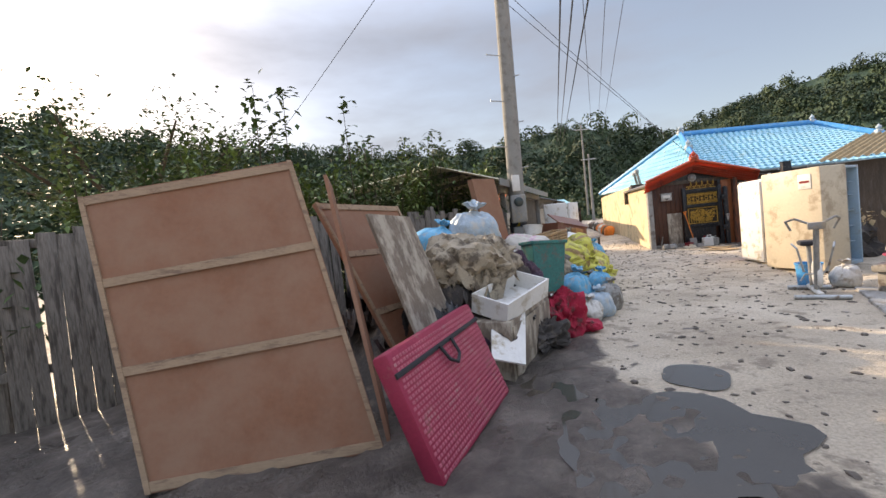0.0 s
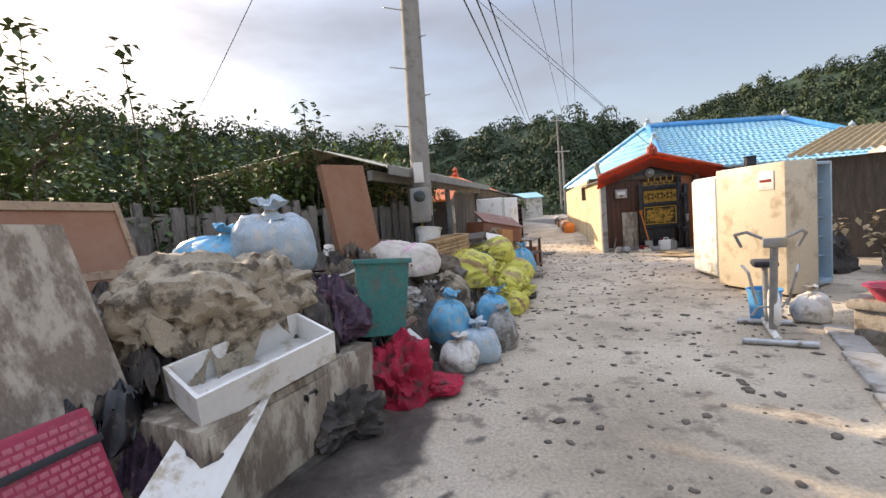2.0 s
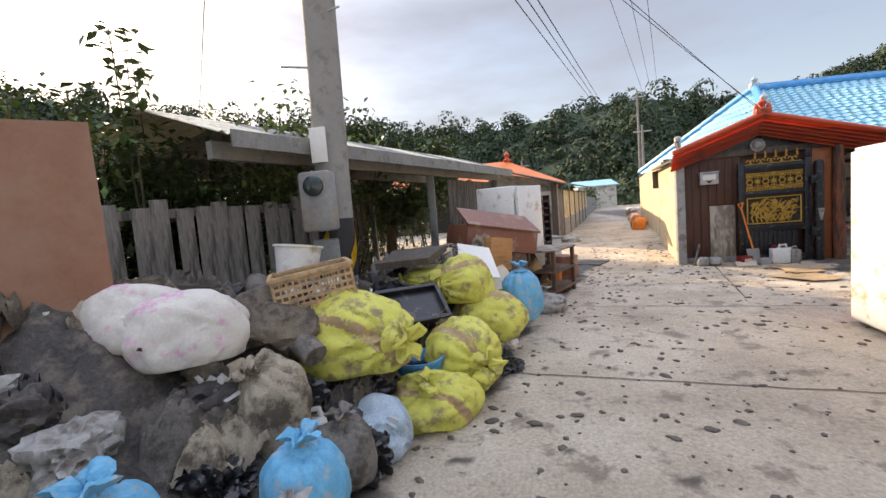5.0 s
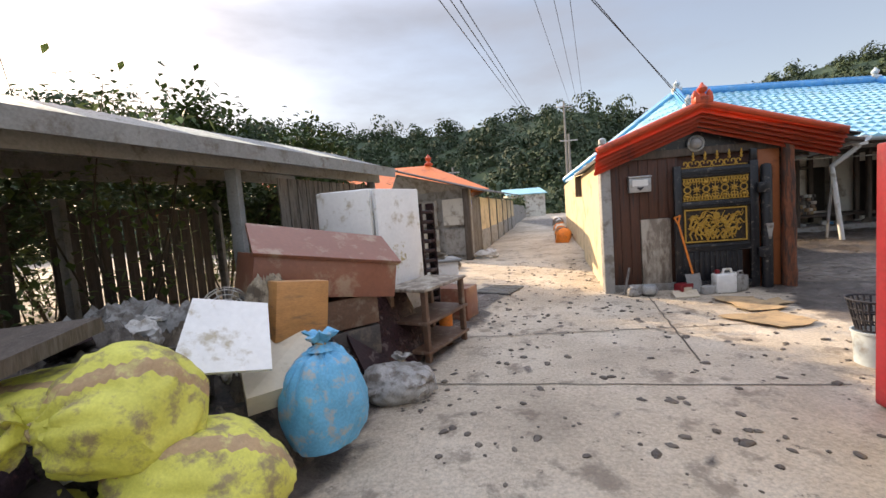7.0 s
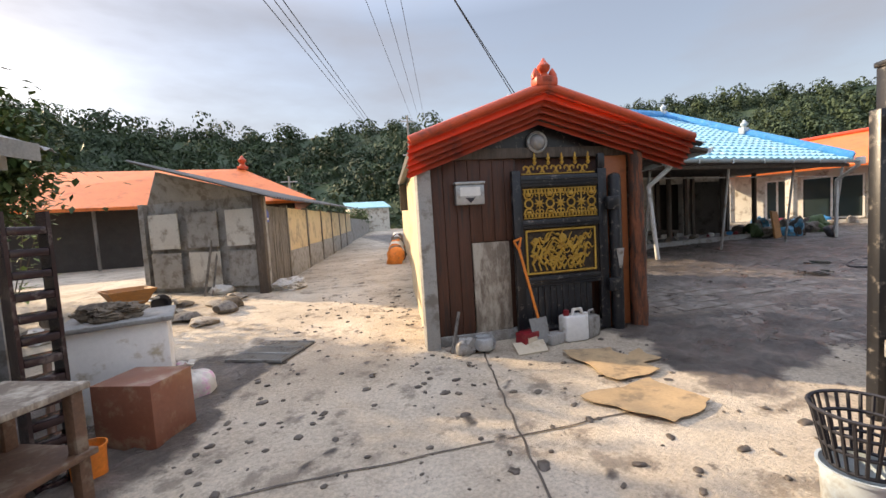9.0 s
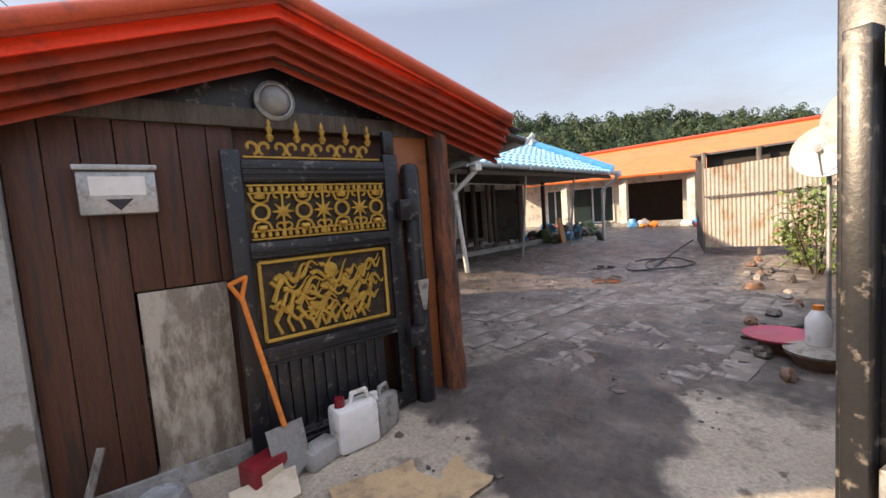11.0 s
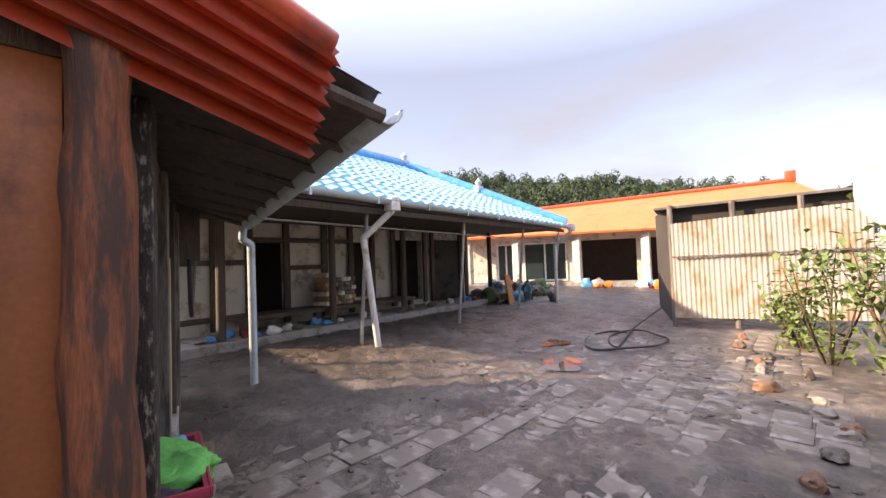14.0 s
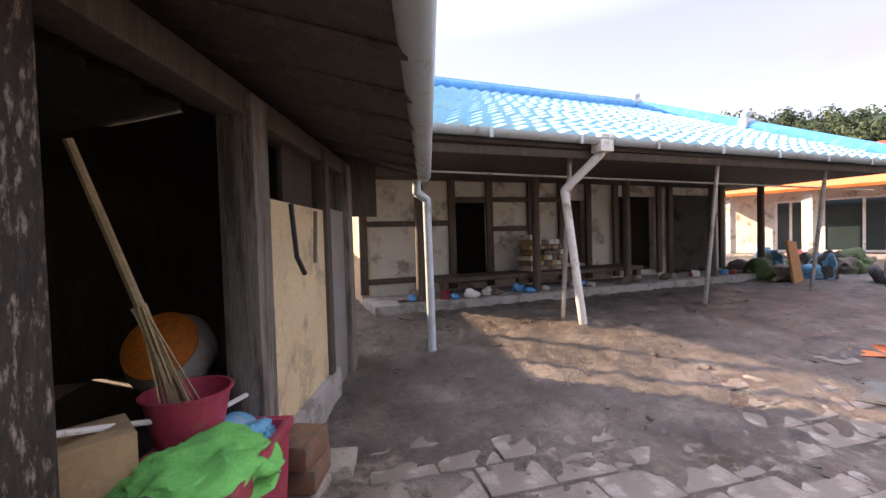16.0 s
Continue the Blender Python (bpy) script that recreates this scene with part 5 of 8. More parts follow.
def jerrycan(at, rz, material, cap, label, s=1.0):
    root = thing("jerry_can", label, "container", at=at, rz=rz)
    bm = bmesh.new()
    box(bm, -0.15 * s, 0.15 * s, -0.1 * s, 0.1 * s, 0, 0.3 * s, 0.035 * s)
    part("body", bm, material, root)
    bm = bmesh.new()
    tube(bm, [(-0.02 * s, 0, 0.28 * s), (0.0, 0, 0.36 * s), (0.1 * s, 0, 0.36 * s), (0.12 * s, 0, 0.28 * s)], 0.018 * s, 8)
    part("handle", bm, material, root)
    bm = bmesh.new()
    rod(bm, (-0.09 * s, 0, 0.29 * s), (-0.09 * s, 0, 0.36 * s), 0.035 * s, 0.033 * s, 14)
    part("cap", bm, cap, root)
    return root


def sticks(name, pts, r, material, label, category="stick"):
    bm = bmesh.new()
    tube(bm, pts, r, 8)
    return one(name, bm, material, label, category)


# ---- heap at the roadside: the packed dark mass under the things ----
HEAP = [Vector(p) for p in ((-1.2, 3.7), (0.1, 4.75), (0.75, 5.9), (1.35, 7.2), (2.0, 8.3), (2.55, 9.6), (2.95, 11.0), (3.3, 12.4))]


def heap_shape(f, g):
    """Plan place and height of the heap, by its length (0 to 1) and across it (-1 at the road, 1 at the fence)."""
    k = min(int(f * (len(HEAP) - 1)), len(HEAP) - 2)
    p = HEAP[k].lerp(HEAP[k + 1], f * (len(HEAP) - 1) - k)
    d = (HEAP[k + 1] - HEAP[k]).normalized()
    q = p + Vector((-d.y, d.x)) * (0.2 + g * 1.1)
    top = (1.12 - 0.3 * sm(0.4, 0.7, f)) * sm(0, 0.12, f) * sm(1.0, 0.9, f)
    rise = 1 - (abs(g - 0.25) / (1.25 if g < 0.25 else 0.75)) ** (1.7 if g < 0.25 else 3)
    rough = noise.noise((q.x * 2.5, q.y * 2.5, 1)) * 0.18 + noise.noise((q.x * 6, q.y * 6, 7)) * 0.1 + noise.noise((q.x * 14, q.y * 14, 2)) * 0.05
    return Vector((q.x, q.y, top * rise * (1 + rough * 1.3) - 0.03))


def heap_base():
    ns, nt = 170, 50
    verts = [heap_shape(i / ns, j / nt * 2 - 1) for i in range(ns + 1) for j in range(nt + 1)]
    faces = [(i * (nt + 1) + j, (i + 1) * (nt + 1) + j, (i + 1) * (nt + 1) + j + 1, i * (nt + 1) + j + 1) for i in range(ns) for j in range(nt)]
    me = bpy.data.meshes.new("rubbish_heap")
    me.from_pydata(verts, [], faces)
    smooth(me, 0.9)
    me.materials.append(M["heap"])
    return tagged(new("rubbish_heap", me), "long heap of mud-soaked household rubbish along the road", "rubbish", kind="stuff")


tone("heap", (0.05, 0.042, 0.036), rough=0.6, dirt=(0.13, 0.105, 0.08), amount=0.4, scale=5, grain=40, bump=0.9, var=0.5)
tone("black_film", (0.012, 0.012, 0.014), rough=0.28, dirt=(0.1, 0.085, 0.07), amount=0.25, scale=7, grain=40, bump=0.2, var=0.3, spec=0.6)
tone("cloth_grey", (0.17, 0.15, 0.13), rough=0.85, dirt=(0.08, 0.066, 0.055), amount=0.45, scale=5, grain=80, bump=0.4, var=0.3)
tone("cloth_pale", (0.34, 0.285, 0.21), rough=0.85, dirt=(0.1, 0.077, 0.055), amount=0.45, scale=4, grain=80, bump=0.35, var=0.25)
heap_base()
rnd = random.Random(5)
CLOTHS = {"cloth_dark": "black mud-soaked crumpled cloth on the heap", "cloth_mud": "brown mud-soaked crumpled cloth on the heap", "cloth_grey": "grey muddy crumpled blanket on the heap", "black_film": "shiny black plastic sheet crumpled on the heap",
          "cloth_purple": "dark purple patterned cloth on the heap", "cloth_pale": "pale mud-stained garment on the heap"}
for k in range(96):
    f, g = 0.06 + 0.9 * (k + rnd.random()) / 96, rnd.uniform(-0.75, 0.75)
    p = heap_shape(f, g)
    mt = rnd.choice(["cloth_dark", "cloth_dark", "black_film", "cloth_mud", "cloth_grey", "cloth_purple", "cloth_mud", "cloth_pale" if f < 0.6 else "cloth_grey"])
    drape("crumpled_cloth", (p.x, p.y, p.z + 0.05), rnd.uniform(0.35, 0.8), rnd.uniform(0.3, 0.6), mt, CLOTHS[mt], 20 + k, rnd.uniform(0, 360), "cloth on the heap", fold=rnd.uniform(0.05, 0.1), hang=rnd.uniform(0.2, 0.5), rx=-22 * g * rnd.uniform(0.3, 1))
for k in range(50):
    f, g = rnd.uniform(0.08, 0.97), rnd.uniform(-0.85, 0.6)
    p = heap_shape(f, g)
    mt = rnd.choice(["cloth_dark", "black_film", "sack_grey", "sack_white", "cloth_mud", "black_film"])
    bag("rubbish_piece", (p.x, p.y, p.z - 0.02), (rnd.uniform(0.1, 0.24), rnd.uniform(0.1, 0.2), rnd.uniform(0.08, 0.16)), mt, "muddy crumpled piece of household rubbish in the heap", 1020 + k, rz=rnd.uniform(0, 360), group="pieces in the heap", category="rubbish", folds=0.35, fine=0.16, sub=4)
for k in range(64):
    f, g = rnd.uniform(0.05, 0.97), rnd.uniform(-0.8, 0.8)
    p = heap_shape(f, g)
    a, l = rnd.uniform(0, 6.28), rnd.uniform(0.15, 0.5)
    d = Vector((math.cos(a), math.sin(a), rnd.uniform(-0.3, 0.5))) * l
    w = Vector((-math.sin(a), math.cos(a), rnd.uniform(-0.3, 0.3))) * rnd.choice([0.02, 0.03, 0.05, 0.12, 0.18])
    bm = bmesh.new()
    slab(bm, [-d - w, d - w, d + w * 0.9, -d * 0.95 + w], 0.018)
    one("broken_plank", bm, rnd.choice(["timber_grey", "timber_dark", "brown_frame", "gloss_dark", "timber_dark", "white_paint"]), "broken muddy plank lying on the heap", "plank", "broken planks on the heap", at=(p.x, p.y, p.z + 0.07))

# ---- wardrobes and boards at the start ----
flat_board("leaning_wardrobe", [(-2.08, 2.62, 0.0), (-0.56, 2.86, 0.0), (-1.16, 3.42, 2.2), (-2.62, 3.06, 2.02)], 0.04, "panel_brown", "brown wardrobe back panel with pale battens, leaning", "wardrobe", battens=(0.02, 0.38, 0.68, 0.98))
bm = bmesh.new()
slab(bm, [(-0.52, 2.95, 0.0), (-0.62, 3.5, 0.0), (-1.02, 4.1, 2.05), (-0.92, 3.55, 2.08)], 0.03)
one("broken_wardrobe", bm, "panel_brown", "brown wardrobe side panel behind the leaning back", "wardrobe")
flat_board("leaning_wardrobe", [(-0.35, 3.75, 0.0), (0.2, 4.6, 0.0), (-0.5, 5.0, 1.85), (-1.2, 4.05, 1.9)], 0.04, "panel_brown", "second brown wardrobe panel leaning on the heap", "wardrobe", battens=(0.03, 0.42, 0.72, 0.98))
flat_board("worn_board", [(-0.12, 3.5, 0.05), (0.22, 4.12, 0.05), (-0.31, 4.28, 1.68), (-0.63, 3.66, 1.72)], 0.03, "board_worn", "mud-streaked grey board leaning on the wardrobe panel")
flat_board("leaning_board", [(0.78, 6.72, 1.0), (1.2, 7.18, 1.0), (1.02, 7.34, 2.32), (0.59, 6.86, 2.3)], 0.1, "panel_brown", "brown drawer-front panel standing upright in the heap", battens=())
flat_board("fence_prop", [(-2.6, 3.2, 0), (-2.3, 3.25, 0), (-2.3, 3.5, 1.7), (-2.6, 3.45, 1.7)], 0.08, "timber_dark", "dark plank standing behind the wardrobe")

# red folded mattress case
root = thing("folded_mattress", "pink-red woven folded mattress with black straps", "mattress")
A, B, C, D = Vector((-0.13, 2.36, 0.0)), Vector((0.51, 3.56, 0.0)), Vector((0.2, 3.65, 0.79)), Vector((-0.44, 2.45, 0.79))
ux, uy = (B - A).normalized(), (D - A).normalized()
un = ux.cross(uy).normalized()
mw = Matrix((ux, uy, un)).transposed().to_4x4()
mw.translation = A
bm = bmesh.new()
L, Hh = (B - A).length, (D - A).length
box(bm, 0, L, 0, Hh, -0.13, 0.0, 0.025)
body = part("body", bm, "case_red", root)
bm = bmesh.new()
nr, nc = 22, 36
for i in range(nr):
    for j in range(nc):
        x0, y0 = 0.03 + (L - 0.06) * j / nc, 0.03 + (Hh - 0.06) * i / nr
        w_, h_ = (L - 0.06) / nc * 0.8, (Hh - 0.06) / nr * 0.62
        if i % 2:
            x0 += w_ * 0.5
        q = [bm.verts.new((x, y, z)) for x, y, z in ((x0, y0, 0.001), (x0 + w_, y0, 0.001), (x0 + w_, y0 + h_, 0.001), (x0, y0 + h_, 0.001), (x0 + w_ / 2, y0 + h_ / 2, 0.006))]
        for a in range(4):
            bm.faces.new((q[a], q[(a + 1) % 4], q[4]))
tone("weave", (0.42, 0.1, 0.14), rough=0.6, dirt=(0.4, 0.2, 0.2), amount=0.25, scale=4, grain=60, bump=0.1)
tagged(part("woven_face", bm, "weave", root, "woven pink-red checks"), kind="stuff")
bm = bmesh.new()
box(bm, 0.0, L, Hh * 0.8, Hh * 0.84, -0.005, 0.012, 0.003)
part("strap", bm, "wire", root, "black strap")
bm = bmesh.new()
tube(bm, [(L * 0.42, Hh * 0.82, 0.02), (L * 0.44, Hh * 0.68, 0.04), (L * 0.5, Hh * 0.62, 0.045), (L * 0.56, Hh * 0.67, 0.04), (L * 0.57, Hh * 0.82, 0.02)], 0.013, 8)
part("handle", bm, "wire", root, "black looped handle")
root.matrix_world = mw

# muddy appliance on its side, white panels and drawer on it
root = thing("fallen_cabinet", "mud-stained beige cabinet fallen on its side", "cabinet", at=(0.62, 4.65, 0), rz=62)
bm = bmesh.new()
box(bm, -0.75, 0.75, -0.32, 0.3, 0.0, 0.58, 0.012)
part("body", bm, "board_worn", root)
bm = bmesh.new()
box(bm, -0.7, 0.7, -0.338, -0.32, 0.05, 0.53, 0.006)
part("door", bm, "board_worn", root, "dirty beige door")
open_box("plastic_tray", (0.66, 4.36, 0.66), 0.85, 0.42, 0.2, 0.02, "white_paint", "white plastic drawer with mud stains on the cabinet", "drawer", rz=48, rx=14, ry=-8)
flat_board("stained_board", [(0.33, 3.62, 0.33), (0.64, 3.7, 0.22), (0.78, 4.24, 0.6), (0.43, 4.18, 0.67)], 0.02, "white_paint", "white panel with a burnt-looking black hole")
bm = bmesh.new()
bmesh.ops.create_circle(bm, cap_ends=True, segments=20, radius=0.09)
for v in bm.verts:
    v.co *= 1 + 0.5 * noise.noise(v.co * 14)
g = bmesh.ops.extrude_face_region(bm, geom=bm.faces[:])
bmesh.ops.translate(bm, vec=(0, 0, 0.006), verts=[e for e in g["geom"] if isinstance(e, bmesh.types.BMVert)])
stain = one("mud_blot", bm, "cloth_dark", "black ragged mud blot stuck on the white panel", "mud", at=(0.0, 0, 0))
nrm = (Vector((0.31, 0.08, -0.11)).cross(Vector((0.1, 0.56, 0.34)))).normalized()
stain.matrix_world = Matrix.Translation(Vector((0.545, 3.93, 0.455)) + nrm * 0.003) @ nrm.to_track_quat("Z", "Y").to_matrix().to_4x4()

# large bundles and bags on the heap
bag("quilt_bundle", (0.3, 4.72, 0.8), (0.62, 0.42, 0.42), "cloth_pale", "large muddy beige quilt bundle on the heap", 2, category="bundle", rz=35, folds=0.22, fine=0.1)
bag("quilt_bundle", (-0.45, 4.75, 0.85), (0.55, 0.4, 0.26), "sack_grey", "grey muddy blanket bundle on the heap", 3, category="bundle", folds=0.2, fine=0.12)
for x, y, z, w, d, mt, lab, sd, rz in ((0.3, 4.62, 1.2, 0.95, 0.7, "cloth_pale", "pale mud-stained quilt folded over the bundle", 231, 30), (-0.4, 4.75, 1.15, 0.9, 0.7, "cloth_grey", "grey muddy blanket over the bundle", 232, 60),
                                       (0.75, 4.95, 0.95, 0.6, 0.5, "cloth_dark", "black wet clothes hanging off the heap", 233, 10), (0.9, 5.25, 1.0, 0.6, 0.45, "cloth_purple", "purple patterned blouse hanging off the heap", 234, 80),
                                       (0.3, 5.3, 1.25, 0.8, 0.6, "cloth_mud", "brown soaked bedding on the heap", 235, 20)):
    drape("thrown_cloth", (x, y, z), w, d, mt, lab, sd, rz, "cloth on the heap", fold=0.11, hang=0.6)
bag("plastic_bag", (-0.05, 5.5, 1.2), (0.36, 0.3, 0.24), "sack_blue", "blue plastic bag full of laundry", 4, tie=(0.2, 0, 1))
bag("plastic_bag", (0.42, 5.5, 1.18), (0.36, 0.32, 0.36), "sack_bluewhite", "pale blue translucent plastic bag on the heap", 5, tie=(0.1, -0.2, 1))
open_box("storage_bin", (1.3, 5.5, 0.56), 0.46, 0.4, 0.66, 0.012, "teal_bin", "dark teal plastic storage bin, half tipped", "bin", rz=12, ry=4, rx=-4, taper=0.8, rim=0.02)
bag("red_cloth", (1.42, 5.3, 0.02), (0.25, 0.3, 0.36), "cloth_red", "muddy red cloth heaped against the bin", 6, category="cloth", folds=0.28, fine=0.12, rz=40)
bag("red_cloth", (1.65, 5.4, 0.0), (0.3, 0.24, 0.12), "cloth_red", "red cloth trailing on the road", 7, category="cloth", folds=0.28, fine=0.13)
bag("black_bag", (0.98, 4.75, 0.0), (0.3, 0.24, 0.24), "cloth_dark", "crumpled black plastic bag with yellow tape", 8, folds=0.3, fine=0.16)
bag("dark_clothes", (0.85, 5.35, 0.62), (0.36, 0.32, 0.3), "cloth_purple", "pile of dark purple patterned clothes", 9, category="cloth", folds=0.3, fine=0.14)
bag("dark_clothes", (0.55, 5.0, 0.62), (0.3, 0.28, 0.2), "cloth_dark", "black wet clothes beside the quilt", 10, category="cloth", folds=0.3, fine=0.14)
for x, y, z, r, mt, lab, sd in (
        (1.95, 6.25, 0.22, (0.24, 0.24, 0.3), "sack_blue", "bright blue rubbish bag tied at the top", 11),
        (2.5, 6.75, 0.22, (0.2, 0.2, 0.24), "sack_blue", "small blue rubbish bag on other bags", 12),
        (2.2, 6.15, 0.0, (0.26, 0.24, 0.24), "sack_bluewhite", "greyish blue sack slumped on the road", 13),
        (2.55, 6.5, 0.0, (0.2, 0.2, 0.28), "sack_grey", "greenish grey sack standing on the road", 14),
        (2.0, 5.95, 0.0, (0.2, 0.2, 0.2), "sack_white", "pale green sack squashed between bags", 15),
        (2.5, 7.2, 0.1, (0.2, 0.18, 0.24), "cloth_grey", "dirty grey-brown sack leaning on yellow sacks", 18)):
    bag("rubbish_bag", (x, y, z), r, mt, lab, sd, tie=(0.1, -0.1, 1), group="bags on the heap")
for x, y, z, r, tie, rz, sd in (
        (2.32, 7.95, 0.5, (0.48, 0.36, 0.36), (0.95, -0.5, 0.05), 0, 31), (2.88, 8.05, 0.0, (0.38, 0.3, 0.25), (-0.1, -0.5, 0.8), 20, 32), (3.08, 8.6, 0.06, (0.36, 0.34, 0.36), (0.5, -0.75, 0.15), 0, 33),
        (3.08, 9.35, 0.66, (0.32, 0.28, 0.3), (-0.8, -0.5, 0.1), 10, 34), (3.3, 9.42, 0.24, (0.42, 0.34, 0.32), (-0.75, -0.6, 0.0), -10, 35), (2.75, 9.4, 0.84, (0.34, 0.24, 0.13), (-1, -0.3, 0.1), 0, 36)):
    bag("yellow_sack", (x, y, z), r, "sack_yellow", "full yellow-green woven rubbish sack, muddy", sd, tie=tie, rz=rz, group="yellow sacks", category="sack", fine=0.08, band="sack_stripe")
bag("floral_pillow", (1.62, 7.22, 0.84), (0.36, 0.24, 0.26), "floral", "white floral quilt with pink and purple flowers", 41, category="quilt", rz=40, folds=0.12, fine=0.03)
bag("floral_pillow", (1.32, 7.2, 0.95), (0.3, 0.24, 0.24), "floral", "white floral pillow beside the quilt", 42, category="pillow", folds=0.12, fine=0.03)
bag("grey_sack", (2.03, 7.28, 0.25), (0.26, 0.22, 0.36), "cloth_pale", "open grey-brown sack slumped forward", 43, tie=(-0.2, -0.5, 0.8), folds=0.3, fine=0.09)
bag("grey_sack", (1.75, 7.75, 0.72), (0.4, 0.36, 0.26), "cloth_mud", "khaki muddy sack behind the crate", 44)
bag("silver_bag", (2.55, 7.6, 0.0), (0.28, 0.2, 0.24), "sack_bluewhite", "silvery grey plastic bag under the sacks", 45)
bag("blue_bag", (3.7, 10.15, 0.22), (0.27, 0.24, 0.4), "sack_blue", "bright blue tied rubbish bag on the road edge", 46, tie=(0.0, 0.1, 1))
bag("grey_bag", (4.05, 11.15, 0.02), (0.36, 0.28, 0.2), "sack_grey", "muddy clear plastic bag on the road edge", 47, tie=(0.1, 0.2, 1), folds=0.25, fine=0.12)
bag("grey_bag", (2.3, 10.0, 0.45), (0.45, 0.35, 0.24), "sack_grey", "grey-white muddy plastic bag on the heap", 48, folds=0.25, fine=0.12)
bag("white_bag", (3.3, 9.65, 0.0), (0.26, 0.22, 0.2), "sack_white", "white rubbish bag beside the yellow sacks", 49, folds=0.22, fine=0.1)

# crate of pale brown plastic slats
crate = thing("plastic_crate", "pale brown slatted plastic harvest crate", "crate", at=(2.08, 7.98, 0.96), rz=28, ry=-7)
bm = bmesh.new()
for y in (-0.18, 0.18):
    for z in (0.0, 0.05, 0.1, 0.15, 0.2, 0.25):
        box(bm, -0.28, 0.28, y - 0.006, y + 0.006, z, z + 0.02)
    for x in np.linspace(-0.28, 0.27, 13):
        box(bm, x, x + 0.012, y - 0.008, y + 0.008, 0, 0.27)
for x in (-0.28, 0.28):
    for z in (0.0, 0.05, 0.1, 0.15, 0.2, 0.25):
        box(bm, x - 0.006, x + 0.006, -0.18, 0.18, z, z + 0.02)
    for y in np.linspace(-0.18, 0.17, 8):
        box(bm, x - 0.008, x + 0.008, y, y + 0.012, 0, 0.27)
tagged(part("slats", bm, "crate", crate, soft=False), kind="stuff")
bm = bmesh.new()
for x0, x1, y0, y1 in ((-0.3, 0.3, -0.2, -0.17), (-0.3, 0.3, 0.17, 0.2), (-0.3, -0.27, -0.17, 0.17), (0.27, 0.3, -0.17, 0.17)):
    box(bm, x0, x1, y0, y1, 0.265, 0.3, 0.004)
part("rim", bm, "crate", crate)
bm = bmesh.new()
box(bm, -0.28, 0.28, -0.18, 0.18, 0, 0.012)
part("bottom", bm, "crate", crate)
bucket("white_bucket", (1.8, 8.22, 1.12), 0.15, 0.19, 0.3, "white_paint", "white plastic bucket splashed with mud", rx=-8, ry=6)

# further heap: drawers, box, boards, air conditioner
root = thing("brown_cabinet", "red-brown lacquered cabinet lying on its back", "cabinet", at=(3.36, 11.4, 1.0), rz=38, ry=10)
bm = bmesh.new()
box(bm, -0.66, 0.66, -0.28, 0.28, -0.05, 0.3, 0.012)
part("body", bm, "maroon_box", root)
bm = bmesh.new()
slab(bm, [(-0.68, -0.32, 0.3), (0.68, -0.32, 0.3), (0.66, 0.06, 0.55), (-0.66, 0.06, 0.55)], 0.03)
part("lid", bm, "maroon_box", root)
root2 = thing("support_stack", "stack of muddy drawers under the brown cabinet", "drawers", at=(3.3, 11.45, 0), rz=35)
for k in range(3):
    bm = bmesh.new()
    box(bm, -0.5, 0.5, -0.3, 0.3, 0.02 + k * 0.3, 0.3 + k * 0.3, 0.01)
    part("drawer", bm, "cloth_dark" if k % 2 else "brown_frame", root2)
root = thing("honey_drawer", "honey-coloured wooden drawer standing on its side", "drawer", at=(3.42, 10.55, 0.78), rz=45, ry=8)
bm = bmesh.new()
box(bm, -0.2, 0.2, -0.08, 0.08, 0, 0.42, 0.008)
part("body", bm, "honey_wood", root)
flat_board("white_cardboard", [(3.02, 9.72, 0.86), (3.46, 9.98, 0.76), (3.34, 10.3, 1.1), (2.96, 10.12, 1.2)], 0.02, "white_paint", "white board with torn brown edge")
flat_board("white_cardboard", [(3.3, 9.95, 0.6), (3.7, 10.2, 0.62), (3.5, 10.5, 0.85), (3.1, 10.3, 0.8)], 0.15, "beige_panel", "crumpled beige carton on the heap")
flat_board("glossy_tabletop", [(3.85, 11.15, 0.03), (4.4, 12.15, 0.03), (4.05, 12.35, 0.8), (3.5, 11.35, 0.8)], 0.03, "gloss_dark", "dark glossy tabletop standing on edge, muddy")
root = thing("air_conditioner", "dirty white wall air conditioner on the heap", "air conditioner", at=(3.2, 11.2, 0.55), rz=35)
bm = bmesh.new()
box(bm, -0.4, 0.4, -0.12, 0.12, -0.25, 0.03, 0.03)
part("body", bm, "white_paint", root)
for k in range(7):
    bm = bmesh.new()
    box(bm, -0.36, 0.36, -0.135, -0.12, -0.22 + k * 0.03, -0.205 + k * 0.03)
    part("grille_slat", bm, "grey_panel", root)
# low two-shelf table
root = thing("low_table", "muddy brown two-shelf side table on the road edge", "table", at=(4.33, 12.28, 0.02), rz=60)
for x in (-0.42, 0.42):
    for y in (-0.22, 0.22):
        bm = bmesh.new()
        box(bm, x - 0.03, x + 0.03, y - 0.03, y + 0.03, 0, 0.8, 0.006)
        part("leg", bm, "brown_frame", root)
for z, nm in ((0.14, "lower_shelf"), (0.45, "middle_shelf"), (0.8, "top")):
    bm = bmesh.new()
    box(bm, -0.48, 0.48, -0.27, 0.27, z, z + 0.035, 0.008)
    part(nm, bm, "brown_frame" if nm != "top" else "board_worn", root)
